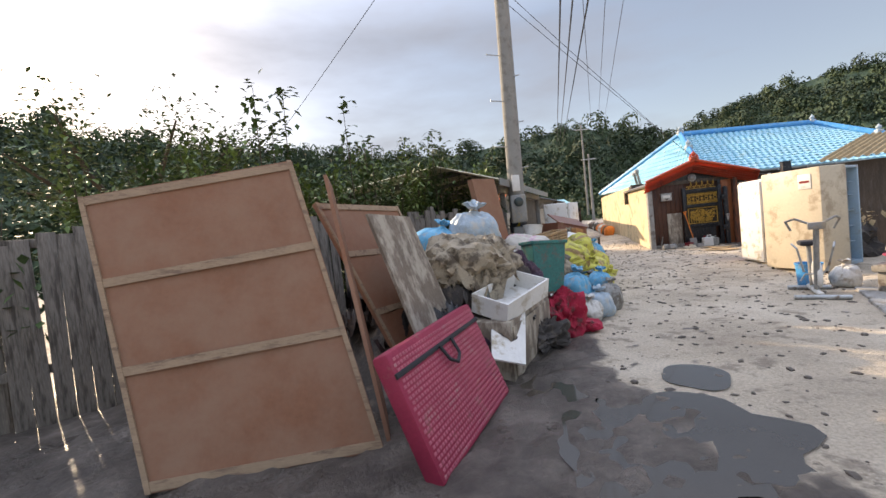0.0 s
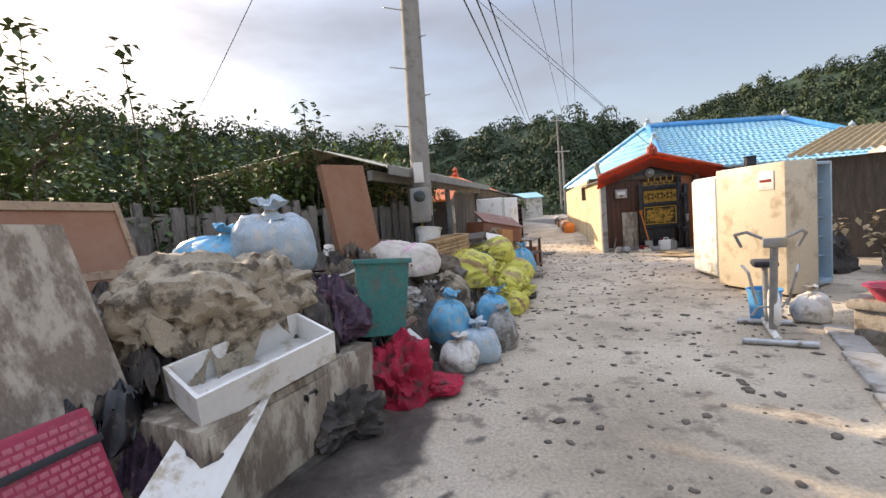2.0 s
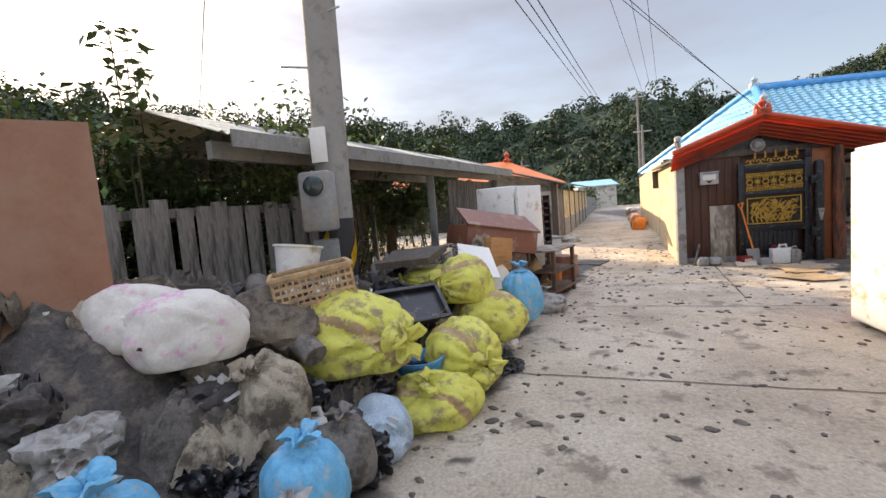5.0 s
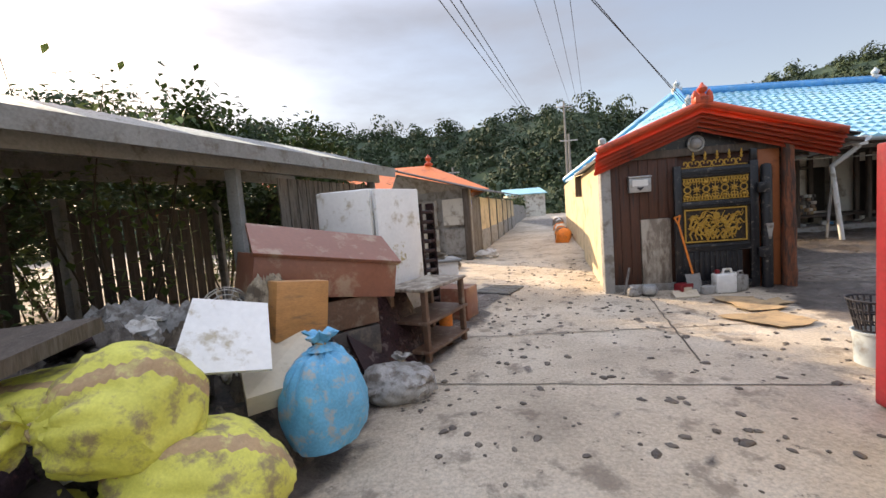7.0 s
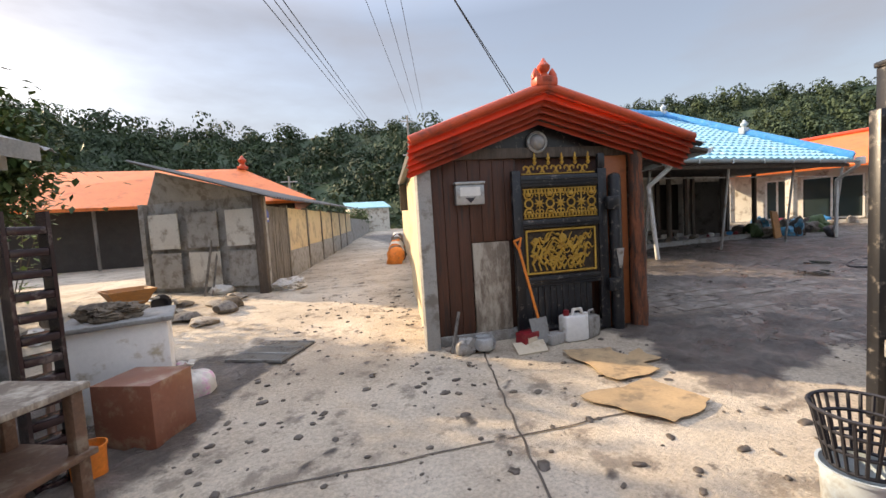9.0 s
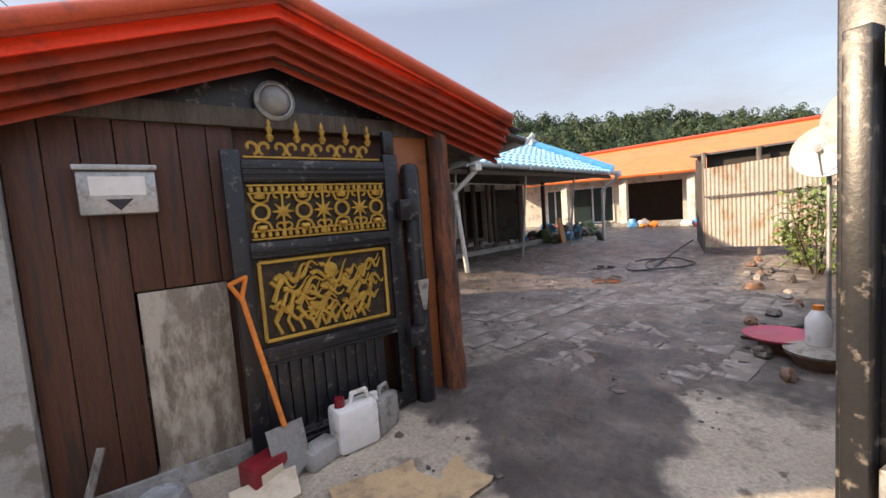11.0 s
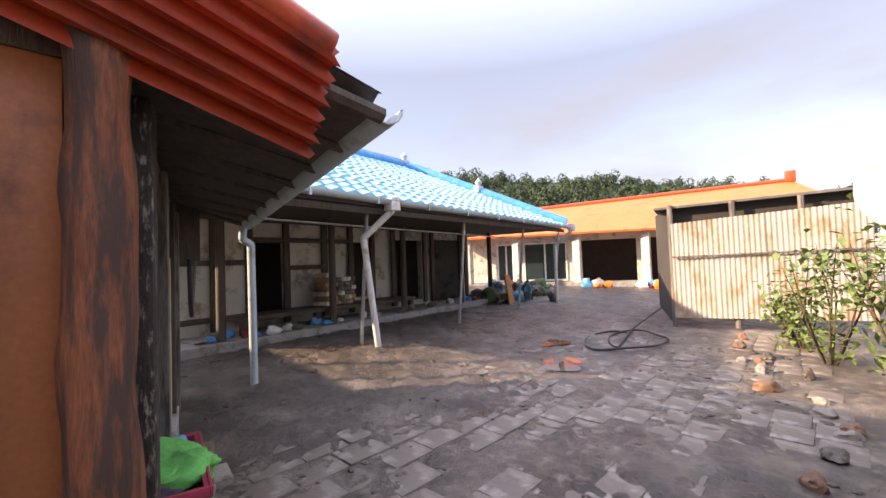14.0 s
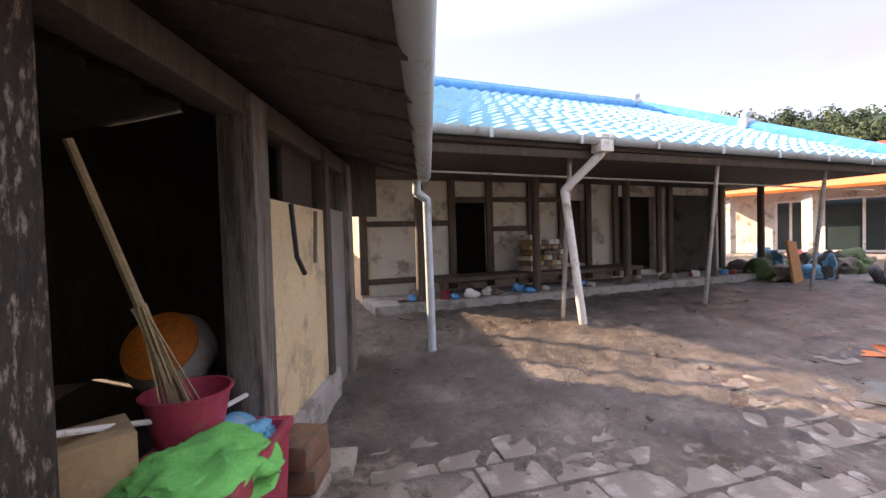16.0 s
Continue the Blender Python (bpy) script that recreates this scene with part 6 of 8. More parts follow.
# white double fridge-freezer and its dark racks
root = thing("white_refrigerator", "tall white refrigerator with faded flower print, door swung open", "refrigerator", at=(3.78, 12.3, 0.02), rz=-14)
bm = bmesh.new()
box(bm, -0.66, 0.0, 0.0, 0.6, 0.0, 1.94, 0.02)
part("body", bm, "white_paint", root)
bm = bmesh.new()
box(bm, -0.655, -0.005, -0.055, -0.003, 0.05, 1.93, 0.016)
part("door", bm, "white_paint", root)
bm = bmesh.new()
box(bm, 0.02, 0.76, -0.055, 0.0, 0.05, 1.93, 0.016)
swung = part("door", bm, "white_paint", root, "white door standing open")
swung.matrix_basis = pose(0.01, -0.03, 0, 0, 0, 66)
tone("flower_print", (0.42, 0.34, 0.16), rough=0.6, dirt=(0.72, 0.71, 0.68), amount=0.55, scale=14, grain=60, bump=0)
for x, z, holder in ((-0.14, 1.2, root), (0.3, 1.15, swung)):
    bm = bmesh.new()
    bmesh.ops.create_grid(bm, x_segments=14, y_segments=14, size=0.17)
    bmesh.ops.delete(bm, geom=[f for f in bm.faces if noise.noise(f.calc_center_median() * 11 + Vector((x * 9, 0, 0))) < -0.02 or f.calc_center_median().length > 0.19], context="FACES")
    bmesh.ops.transform(bm, matrix=pose(x, -0.0575, z, 90), verts=bm.verts[:])
    part("flower_print", bm, "flower_print", holder, "faded brown flower print")
root = thing("black_rack", "black plastic bottle rack standing beside the refrigerator", "rack", at=(4.36, 13.12, 0.02), rz=40)
bm = bmesh.new()
for z in np.arange(0.05, 1.7, 0.13):
    box(bm, -0.08, 0.1, -0.04, 0.1, z, z + 0.05, 0.01)
box(bm, -0.1, -0.08, -0.04, 0.12, 0, 1.75)
box(bm, 0.1, 0.12, -0.04, 0.12, 0, 1.75)
part("frame", bm, "gloss_dark", root)
root = thing("white_cabinet", "small white kitchen cabinet with cluttered top", "cabinet", at=(4.4, 14.35, 0.03), rz=10)
bm = bmesh.new()
box(bm, -0.35, 0.35, -0.28, 0.28, 0, 0.82, 0.012)
part("body", bm, "white_paint", root)
bm = bmesh.new()
box(bm, -0.4, 0.4, -0.33, 0.33, 0.82, 0.86, 0.008)
part("top", bm, "shed_metal", root)
bag("rag", (4.36, 14.3, 0.88), (0.24, 0.18, 0.1), "cloth_mud", "brown muddy rags on the white cabinet", 52, category="cloth", folds=0.3, fine=0.14)
root = thing("brown_carton", "red-brown peeling box standing on the road", "box", at=(4.72, 13.62, 0.02), rz=-28)
bm = bmesh.new()
box(bm, -0.24, 0.24, -0.2, 0.2, 0, 0.52, 0.008)
part("body", bm, "maroon_box", root)
bag("pink_bag", (4.85, 14.35, 0.02), (0.24, 0.2, 0.2), "floral", "white and pink plastic bag on the road", 53, tie=(0, 0.1, 1))
bucket("glass_jar", (4.52, 13.15, 0.02), 0.09, 0.1, 0.26, "orange_plastic", "amber glass jar with muddy contents", "jar")
sticks("wooden_leg", [(4.28, 13.3, 0.02), (4.12, 13.75, 0.78)], 0.025, "brown_frame", "brown broken wooden leg leaning on a box")
# fan and toilet-like blue pot in the heap
root = thing("desk_fan", "muddy round fan guard on the heap", "fan", at=(2.75, 10.9, 0.6), rz=10)
bm = bmesh.new()
for r in (0.06, 0.1, 0.14, 0.18, 0.2):
    tube(bm, [(r * math.cos(a), 0, 0.35 + r * math.sin(a)) for a in np.linspace(0, 2 * math.pi, 21)], 0.005, 5)
for a in np.linspace(0, math.pi, 9):
    rod(bm, (0.2 * math.cos(a), 0, 0.35 + 0.2 * math.sin(a)), (-0.2 * math.cos(a), 0, 0.35 - 0.2 * math.sin(a)), 0.004, 0.004, 4)
part("guard", bm, "sack_white", root)
bm = bmesh.new()
rod(bm, (0, 0.05, 0), (0, 0.05, 0.3), 0.025, 0.02, 8)
lathe(bm, [(0.14, -0.1), (0.15, -0.06), (0.04, 0.0)], 16)
part("stand", bm, "sack_white", root)
bucket("blue_pot", (2.75, 8.3, 0.0), 0.13, 0.2, 0.42, "blue_plastic", "dark blue glazed pot between sacks", "pot")
flat_board("dark_slab", [(2.22, 9.05, 1.13), (2.76, 9.12, 1.15), (2.9, 9.5, 1.24), (2.36, 9.48, 1.22)], 0.07, "timber_dark", "black muddy board lying on the heap")
# window screen frame
root = thing("window_screen", "white-framed insect screen lying among sacks", "screen", at=(2.05, 7.7, 0.28), rz=10, rx=24)
for x0, x1, y0, y1 in ((-0.3, 0.3, -0.3, -0.27), (-0.3, 0.3, 0.27, 0.3), (-0.3, -0.27, -0.27, 0.27), (0.27, 0.3, -0.27, 0.27)):
    bm = bmesh.new()
    bar(bm, x0, x1, y0, y1, 0, 0.02)
    part("frame_bar", bm, "white_paint", root)
bm = bmesh.new()
box(bm, -0.27, 0.27, -0.27, 0.27, 0.008, 0.011)
part("mesh", bm, "shed_metal", root)
# rolled carpet, tarpaulin, tray frame and can between the sacks
bm = bmesh.new()
tube(bm, [(1.55, 8.05, 1.16), (1.85, 7.72, 1.0), (2.25, 7.5, 0.72)], 0.085, 14)
for v in bm.verts:
    v.co += Vector((noise.noise(v.co * 9), noise.noise(v.co * 9 + Vector((4, 0, 0))), noise.noise(v.co * 9 + Vector((0, 4, 0))))) * 0.02
one("rolled_carpet", bm, "cloth_grey", "rolled grey-green carpet lying across the heap", "carpet")
drape("tarpaulin", (1.15, 7.8, 1.15), 0.95, 0.75, "cloth_grey", "grey-brown tarpaulin humped over the heap", 211, 30, category="tarpaulin", fold=0.12, hang=0.7)
drape("tarpaulin", (2.1, 10.75, 0.95), 1.1, 0.7, "sack_grey", "silvery grey plastic sheet spread over the heap", 213, 60, category="sheet", fold=0.12, hang=0.5)
drape("pale_rag", (3.25, 10.55, 1.12), 0.4, 0.35, "cloth_pale", "pale rag thrown over a wooden drawer", 214, 10, category="cloth", fold=0.1, hang=0.7)
root = thing("black_tray", "black plastic tray frame leaning on sacks", "tray", at=(2.62, 8.78, 0.72), rz=30, rx=38)
for x0, x1, y0, y1 in ((-0.32, 0.32, -0.22, -0.18), (-0.32, 0.32, 0.18, 0.22), (-0.32, -0.28, -0.18, 0.18), (0.28, 0.32, -0.18, 0.18)):
    bm = bmesh.new()
    bar(bm, x0, x1, y0, y1, 0, 0.07)
    part("rim_bar", bm, "black_film", root)
bm = bmesh.new()
box(bm, -0.28, 0.28, -0.18, 0.18, 0.0, 0.015)
part("base", bm, "black_film", root)
jerrycan((2.2, 7.36, 0.1), 30, "sack_white", "pink_plastic", "grimy white can with a pinkish red cap", 0.9)
for x, y, z, r_, sd in ((1.5, 7.1, 0.35, 0.2, 221), (2.45, 7.45, 0.0, 0.22, 222), (1.85, 6.95, 0.12, 0.18, 223), (3.45, 8.95, 0.0, 0.13, 224)):
    bag("black_bag", (x, y, z), (r_ * 1.2, r_, r_), "black_film", "crumpled shiny black plastic bag in the heap", sd, folds=0.3, fine=0.2)



# straw brooms
for x, y, z, dx, dy, dz in ((2.05, 8.35, 0.92, 0.5, -0.1, -0.1), (2.85, 8.75, 0.62, 0.35, -0.2, -0.1)):
    root = thing("straw_broom", "straw broom head sticking out of the heap", "broom", at=(x, y, z))
    bm = bmesh.new()
    for k in range(40):
        j = Vector((rnd.gauss(0, 0.06), rnd.gauss(0, 0.06), rnd.gauss(0, 0.06)))
        rod(bm, (0, 0, 0), Vector((dx, dy, dz)) * 0.5 + j, 0.004, 0.002, 4)
    tagged(part("bristles", bm, "straw", root), kind="stuff")
    bm = bmesh.new()
    rod(bm, (0, 0, 0), Vector((dx, dy, dz)) * -0.5, 0.025, 0.02, 8)
    part("binding", bm, "straw", root)

# ---- fridges and wardrobes on the roadside by the gate ----
def cabinet(name, at, rz, w, d, h, body, label, doors=(), category="wardrobe", lean=0):
    root = thing(name, label, category, at=at, rz=rz, rx=lean)
    bm = bmesh.new()
    box(bm, -w / 2, w / 2, 0, d, 0.04, h, 0.014)
    part("body", bm, body, root)
    for x0, x1, mt in doors:
        bm = bmesh.new()
        box(bm, x0, x1, -0.05, -0.003, 0.06, h - 0.01, 0.014)
        dr = part("door", bm, mt, root)
        bm = bmesh.new()
        tube(bm, [(x1 - 0.05, -0.05, h * 0.5), (x1 - 0.05, -0.085, h * 0.52), (x1 - 0.05, -0.085, h * 0.66), (x1 - 0.05, -0.05, h * 0.68)], 0.01, 7)
        part("handle", bm, "steel", dr)
    for x in (-w / 2 + 0.06, w / 2 - 0.06):
        bm = bmesh.new()
        rod(bm, (x, 0.08, 0), (x, 0.08, 0.05), 0.025, 0.025, 10)
        part("foot", bm, "wire", root)
    return root


r = cabinet("white_refrigerator", (7.14, 9.5, 0.02), -100, 0.95, 0.62, 1.88, "white_paint", "old white refrigerator with peeling rusty side", category="refrigerator")
bm = bmesh.new()
box(bm, 0.474, 0.482, 0.02, 0.6, 0.1, 1.8)
part("stripped_side", bm, "board_worn", r, "stripped rusty brown side")
bm = bmesh.new()
box(bm, -0.487, -0.474, 0.06, 0.6, 0.08, 1.84, 0.004)
part("red_side", bm, "red_plastic", r, "dark red far side")
bm = bmesh.new()
box(bm, -0.44, 0.44, -0.05, -0.003, 0.08, 1.84, 0.014)
part("door", bm, "white_paint", r)
r = cabinet("red_refrigerator", (7.4, 10.08, 0.02), -100, 0.46, 0.55, 1.82, "red_plastic", "dark red refrigerator with white back panel", category="refrigerator")
bm = bmesh.new()
box(bm, 0.15, 0.22, -0.03, -0.002, 0.1, 1.8, 0.006)
part("hinge_rail", bm, "white_paint", r)
for z in (0.5, 1.2, 1.5):
    bm = bmesh.new()
    box(bm, 0.08, 0.2, -0.05, -0.028, z, z + 0.07, 0.006)
    part("latch", bm, "steel", r)
r = cabinet("beige_wardrobe", (6.72, 7.95, 0.02), -82, 1.15, 0.55, 1.93, "beige_panel", "tall beige steel cabinet, mud-stained at its foot")
bm = bmesh.new()
box(bm, 0.18, 0.42, -0.012, -0.001, 1.55, 1.82, 0.002)
part("paper_notice", bm, "white_paint", r, "white paper notice with red line")
bm = bmesh.new()
box(bm, 0.21, 0.39, -0.016, -0.012, 1.66, 1.7)
part("notice_line", bm, "red_plastic", r)
root = thing("open_refrigerator", "open grey refrigerator with pale blue empty shelves", "refrigerator", at=(7.62, 7.78, 0.02), rz=24)
for nm, b in (("side", (-0.55, -0.5, 0, 0.6, 0.03, 1.92)), ("side", (0.5, 0.55, 0, 0.6, 0.03, 1.92)), ("back", (-0.5, 0.5, 0.55, 0.6, 0.03, 1.92)), ("top", (-0.5, 0.5, 0, 0.55, 1.87, 1.92)), ("bottom", (-0.5, 0.5, 0, 0.55, 0.03, 0.1)), ("divider", (-0.03, 0.03, 0.02, 0.55, 0.1, 1.87))):
    bm = bmesh.new()
    box(bm, *b, 0.006)
    part(nm, bm, "ice_blue", root)
for z in (0.45, 0.75, 1.05, 1.35, 1.6):
    bm = bmesh.new()
    box(bm, 0.04, 0.5, 0.08, 0.54, z, z + 0.015, 0.003)
    part("shelf", bm, "ice_blue", root)
bm = bmesh.new()
box(bm, -0.55, -0.02, -0.05, 0.0, 0.06, 1.9, 0.014)
part("door", bm, "grey_panel", root, "grey steel door")

# exercise bike
bike = thing("exercise_bike", "grey steel exercise bike standing on the road edge", "exercise bike", at=(5.4, 6.05, 0.0), rz=-32)
for nm, pts, r_, mt in (("front_foot", [(-0.3, -0.42, 0.035), (0.3, -0.42, 0.035)], 0.035, "steel"), ("rear_foot", [(-0.26, 0.4, 0.035), (0.26, 0.4, 0.035)], 0.035, "steel"),
                        ("base_rail", [(0, -0.42, 0.06), (0, 0.4, 0.06)], 0.035, "white_paint"), ("mast", [(0, -0.12, 0.1), (0, -0.3, 1.02)], 0.035, "grey_panel"),
                        ("seat_post", [(0, 0.18, 0.1), (0, 0.28, 0.72)], 0.03, "grey_panel"),
                        ("handlebar", [(-0.24, -0.02, 0.96), (-0.3, -0.06, 1.1), (-0.22, -0.26, 1.14), (0, -0.3, 1.02), (0.22, -0.26, 1.14), (0.3, -0.06, 1.1), (0.24, -0.02, 0.96)], 0.016, "grey_panel"),
                        ("arm_lever", [(-0.13, -0.1, 0.35), (-0.2, -0.15, 0.7), (-0.24, -0.02, 0.76)], 0.014, "steel"), ("arm_lever", [(0.13, -0.1, 0.35), (0.2, -0.15, 0.7), (0.24, -0.02, 0.76)], 0.014, "steel"),
                        ("crank", [(-0.16, 0, 0.2), (-0.1, 0, 0.3), (0.1, 0, 0.3), (0.16, 0, 0.4)], 0.012, "steel")):
    bm = bmesh.new()
    tube(bm, pts, r_, 10)
    part(nm, bm, mt, bike)
bm = bmesh.new()
lathe(bm, [(0.2, -0.03), (0.21, 0), (0.2, 0.03), (0.03, 0.04), (0, 0.04)], 26, pose(0.03, -0.02, 0.3, 0, 90))
part("flywheel", bm, "white_paint", bike)
bm = bmesh.new()
box(bm, -0.1, 0.1, -0.36, -0.3, 0.98, 1.08, 0.015)
part("console", bm, "grey_panel", bike)
bm = bmesh.new()
box(bm, -0.12, 0.12, 0.16, 0.42, 0.7, 0.78, 0.035)
part("saddle", bm, "wire", bike)
bucket("blue_bin", (5.72, 6.5, 0.0), 0.14, 0.17, 0.4, "blue_plastic", "light blue plastic bucket beside the exercise bike")
bag("white_bag", (6.15, 6.35, 0.02), (0.2, 0.18, 0.22), "sack_white", "white plastic bag behind the exercise bike", 61, tie=(0, 0, 1))
# stone slab bridge over the drain with basin
bm = bmesh.new()
box(bm, -0.75, 0.95, -0.35, 0.35, 0.3, 0.4, 0.03)
for v in bm.verts:
    v.co += Vector((0, 0, noise.noise(v.co * 3) * 0.03))
box(bm, -0.7, -0.4, -0.33, 0.3, -0.05, 0.3, 0.02)
box(bm, 0.6, 0.9, -0.33, 0.3, -0.9, 0.3, 0.02)
one("stone_bench", bm, "stone", "muddy stone slab on blocks over the drain", "slab", at=(6.75, 5.75, 0.0), rz=25)
root = thing("pink_basin", "pink-red plastic wash basin on the slab", "basin", at=(6.2, 5.5, 0.41))
bm = bmesh.new()
lathe(bm, [(0.15, 0), (0.22, 0.12), (0.25, 0.13), (0.25, 0.145), (0.21, 0.14), (0.14, 0.015), (0.001, 0.015)], 26)
part("body", bm, "pink_plastic", root)
# kerb of the drain
for k in range(7):
    y = 1.0 + k * 0.78
    x = 4.2 + (y - 3.6) * 0.73 + 0.16
    bm = bmesh.new()
    box(bm, -0.47, 0.47, -0.13, 0.13, -0.3, 0.035, 0.02)
    for v in bm.verts:
        v.co += Vector((0, noise.noise(v.co * 4 + Vector((k, 0, 0))) * 0.03, noise.noise(v.co * 5 + Vector((k, 3, 0))) * 0.015))
    one("kerb_stone", bm, "concrete", "worn concrete kerb block along the drain", "kerb", "kerb of the drain", at=(x, y, 0), rz=54)
bm = bmesh.new()
slab(bm, [(3.0, 1.0, -0.72), (5.6, 1.0, -0.72), (9.0, 6.2, -0.72), (6.2, 6.6, -0.72)], 0.02)
one("water_ditch", bm, "water", "brown standing water in the drain", "water", kind="structure")


# ---- the gate ----
def gold_scroll(bm, c, r, turn, flip=1, y=-0.03, rr=0.008):
    tube(bm, [(c[0] + flip * r * (1 - i / 16) * math.cos(turn + i * 0.42), y, c[1] + r * (1 - i / 16) * math.sin(turn + i * 0.42)) for i in range(13)], rr, 5)


leaf = thing("gate_leaf", "black steel gate leaf with gold ornament, swung open", "gate", at=tuple(lodge.matrix_world @ Vector((1.02, -0.1, 0.1))), rz=G_RZ)
LW = 1.23
for nm, b in (("stile", (0, 0.11, -0.03, 0.03, 0, 1.98)), ("stile", (LW - 0.12, LW, -0.03, 0.03, 0, 1.98)), ("rail", (0.11, LW - 0.12, -0.03, 0.03, 1.78, 1.92)), ("rail", (0.11, LW - 0.12, -0.03, 0.03, 1.3, 1.4)), ("rail", (0.11, LW - 0.12, -0.03, 0.03, 0.6, 0.72)), ("rail", (0.11, LW - 0.12, -0.03, 0.03, 0, 0.12))):
    bm = bmesh.new()
    box(bm, *b, 0.008)
    part(nm, bm, "black_paint", leaf)
for z in (0.61, 0.645, 0.68, 1.31, 1.345, 1.8, 1.835, 1.87, 0.04, 0.08):
    bm = bmesh.new()
    rod(bm, (0.11, -0.032, z), (LW - 0.12, -0.032, z), 0.01, 0.01, 6)
    part("moulding", bm, "black_paint", leaf)
for k in range(11):
    bm = bmesh.new()
    box(bm, 0.115 + k * 0.08, 0.188 + k * 0.08, -0.015, 0.0, 0.12, 0.6, 0.006)
    part("lower_slat", bm, "black_paint", leaf)
# near-black colour imitates the dark openings between the gold work
bm = bmesh.new()
box(bm, 0.11, LW - 0.12, 0.0, 0.01, 0.72, 1.3)
box(bm, 0.11, LW - 0.12, 0.0, 0.01, 1.4, 1.78)
part("backing_plate", bm, "opening_plate", leaf, "near-black plate standing in for dark openings")
# lattice panel
x0, x1, z0, z1 = 0.13, LW - 0.14, 1.42, 1.76
bm = bmesh.new()
for z in (z0, z0 + 0.05, z1 - 0.05, z1):
    rod(bm, (x0, -0.02, z), (x1, -0.02, z), 0.007, 0.007, 6)
nn = 7
for k in range(nn):
    cx = x0 + (x1 - x0) * (k + 0.5) / nn
    cz = (z0 + z1) / 2
    hw = (x1 - x0) / nn / 2
    if k % 2 == 0:
        tube(bm, [(cx + 0.05 * math.cos(a), -0.02, cz + 0.05 * math.sin(a)) for a in np.linspace(0, 2 * math.pi, 15)], 0.011, 6)
        for sz in (-1, 1):
            tube(bm, [(cx - hw * 0.9, -0.02, cz + sz * 0.12), (cx - hw * 0.6, -0.02, cz + sz * 0.07), (cx, -0.02, cz + sz * 0.055), (cx + hw * 0.6, -0.02, cz + sz * 0.07), (cx + hw * 0.9, -0.02, cz + sz * 0.12)], 0.009, 5)
            lathe(bm, [(0.03, 0), (0.035, 0.02), (0.01, 0.05), (0, 0.055)], 8, pose(cx, -0.02, cz + sz * 0.085, 0 if sz > 0 else 180))
    else:
        for i in range(8):
            a = i * math.pi / 4
            rod(bm, (cx, -0.02, cz), (cx + 0.07 * math.cos(a), -0.02, cz + 0.07 * math.sin(a)), 0.018, 0.003, 5)
        rod(bm, (cx, -0.02, z0), (cx, -0.02, z1), 0.008, 0.008, 5)
        for sz in (-1, 1):
            gold_scroll(bm, (cx - 0.03, cz + sz * 0.1), 0.035, 0, 1, -0.02)
            gold_scroll(bm, (cx + 0.03, cz + sz * 0.1), 0.035, 0, -1, -0.02)
for k in range(22):
    cx = x0 + (x1 - x0) * (k + 0.5) / 22
    for z in (z0 + 0.025, z1 - 0.025):
        lathe(bm, [(0.012, -0.015), (0.016, 0), (0.01, 0.015), (0, 0.018)], 6, Matrix.Translation((cx, -0.02, z)))
part("gold_lattice", bm, "gold", leaf, "gold cast lattice panel")
# picture panel of cranes and hills
x0, x1, z0, z1 = 0.15, LW - 0.18, 0.76, 1.27
bm = bmesh.new()
for a, b in (((x0, z0), (x1, z0)), ((x1, z0), (x1, z1)), ((x1, z1), (x0, z1)), ((x0, z1), (x0, z0))):
    rod(bm, (a[0], -0.02, a[1]), (b[0], -0.02, b[1]), 0.013, 0.013, 6)
lathe(bm, [(0.05, 0), (0.048, 0.012), (0, 0.018)], 16, pose((x0 + x1) / 2 + 0.02, -0.012, z1 - 0.1, 90))
rp = random.Random(12)
for k in range(64):
    bx_, bz_ = rp.uniform(x0 + 0.04, x1 - 0.12), rp.uniform(z0 + 0.03, z1 - 0.08)
    L_, A_ = rp.uniform(0.08, 0.22), rp.uniform(-0.5, 0.9)
    pts = [(min(max(bx_ + L_ * i / 6 * math.cos(A_), x0 + 0.02), x1 - 0.02), -0.014, min(max(bz_ + L_ * i / 6 * math.sin(A_) + 0.035 * math.sin(i * 1.1 + k), z0 + 0.02), z1 - 0.02)) for i in range(7)]
    for i in range(6):
        rod(bm, pts[i], pts[i + 1], 0.019 * (1 - i / 8), 0.019 * (1 - (i + 1) / 8), 6)
for k in range(9):
    cx = x0 + 0.1 + 0.075 * k
    tube(bm, [(cx, -0.018, z0 + 0.03), (cx - 0.03, -0.018, z0 + 0.11), (cx + 0.015, -0.018, z0 + 0.18 + 0.04 * math.sin(k * 2.0))], 0.012, 6)
part("gold_relief", bm, "gold", leaf, "gold relief of birds, sun and hills")
# cresting above
bm = bmesh.new()
rod(bm, (0.13, 0, 1.94), (LW - 0.14, 0, 1.94), 0.008, 0.008, 6)
for k in range(5):
    cx = 0.22 + 0.175 * k
    gold_scroll(bm, (cx - 0.04, 2.0), 0.05, -1.2, 1, 0, 0.011)
    gold_scroll(bm, (cx + 0.05, 2.0), 0.05, -1.2, -1, 0, 0.011)
    lathe(bm, [(0.012, 0), (0.028, 0.03), (0.012, 0.05), (0.024, 0.08), (0.01, 0.1), (0.014, 0.12), (0, 0.15)], 8, Matrix.Translation((cx + 0.085, 0, 2.04)))
part("gold_cresting", bm, "gold", leaf, "gold cresting with leaf scrolls")
bm = bmesh.new()
box(bm, LW - 0.11, LW - 0.01, -0.03, 0.03, 1.98, 2.16, 0.02)
part("stile_cap", bm, "black_paint", leaf)
gp = thing("gate_post", "black rounded steel gate post beside the lodge", "post", at=tuple(lodge.matrix_world @ Vector((2.36, -0.12, 0.02))), rz=G_RZ)
bm = bmesh.new()
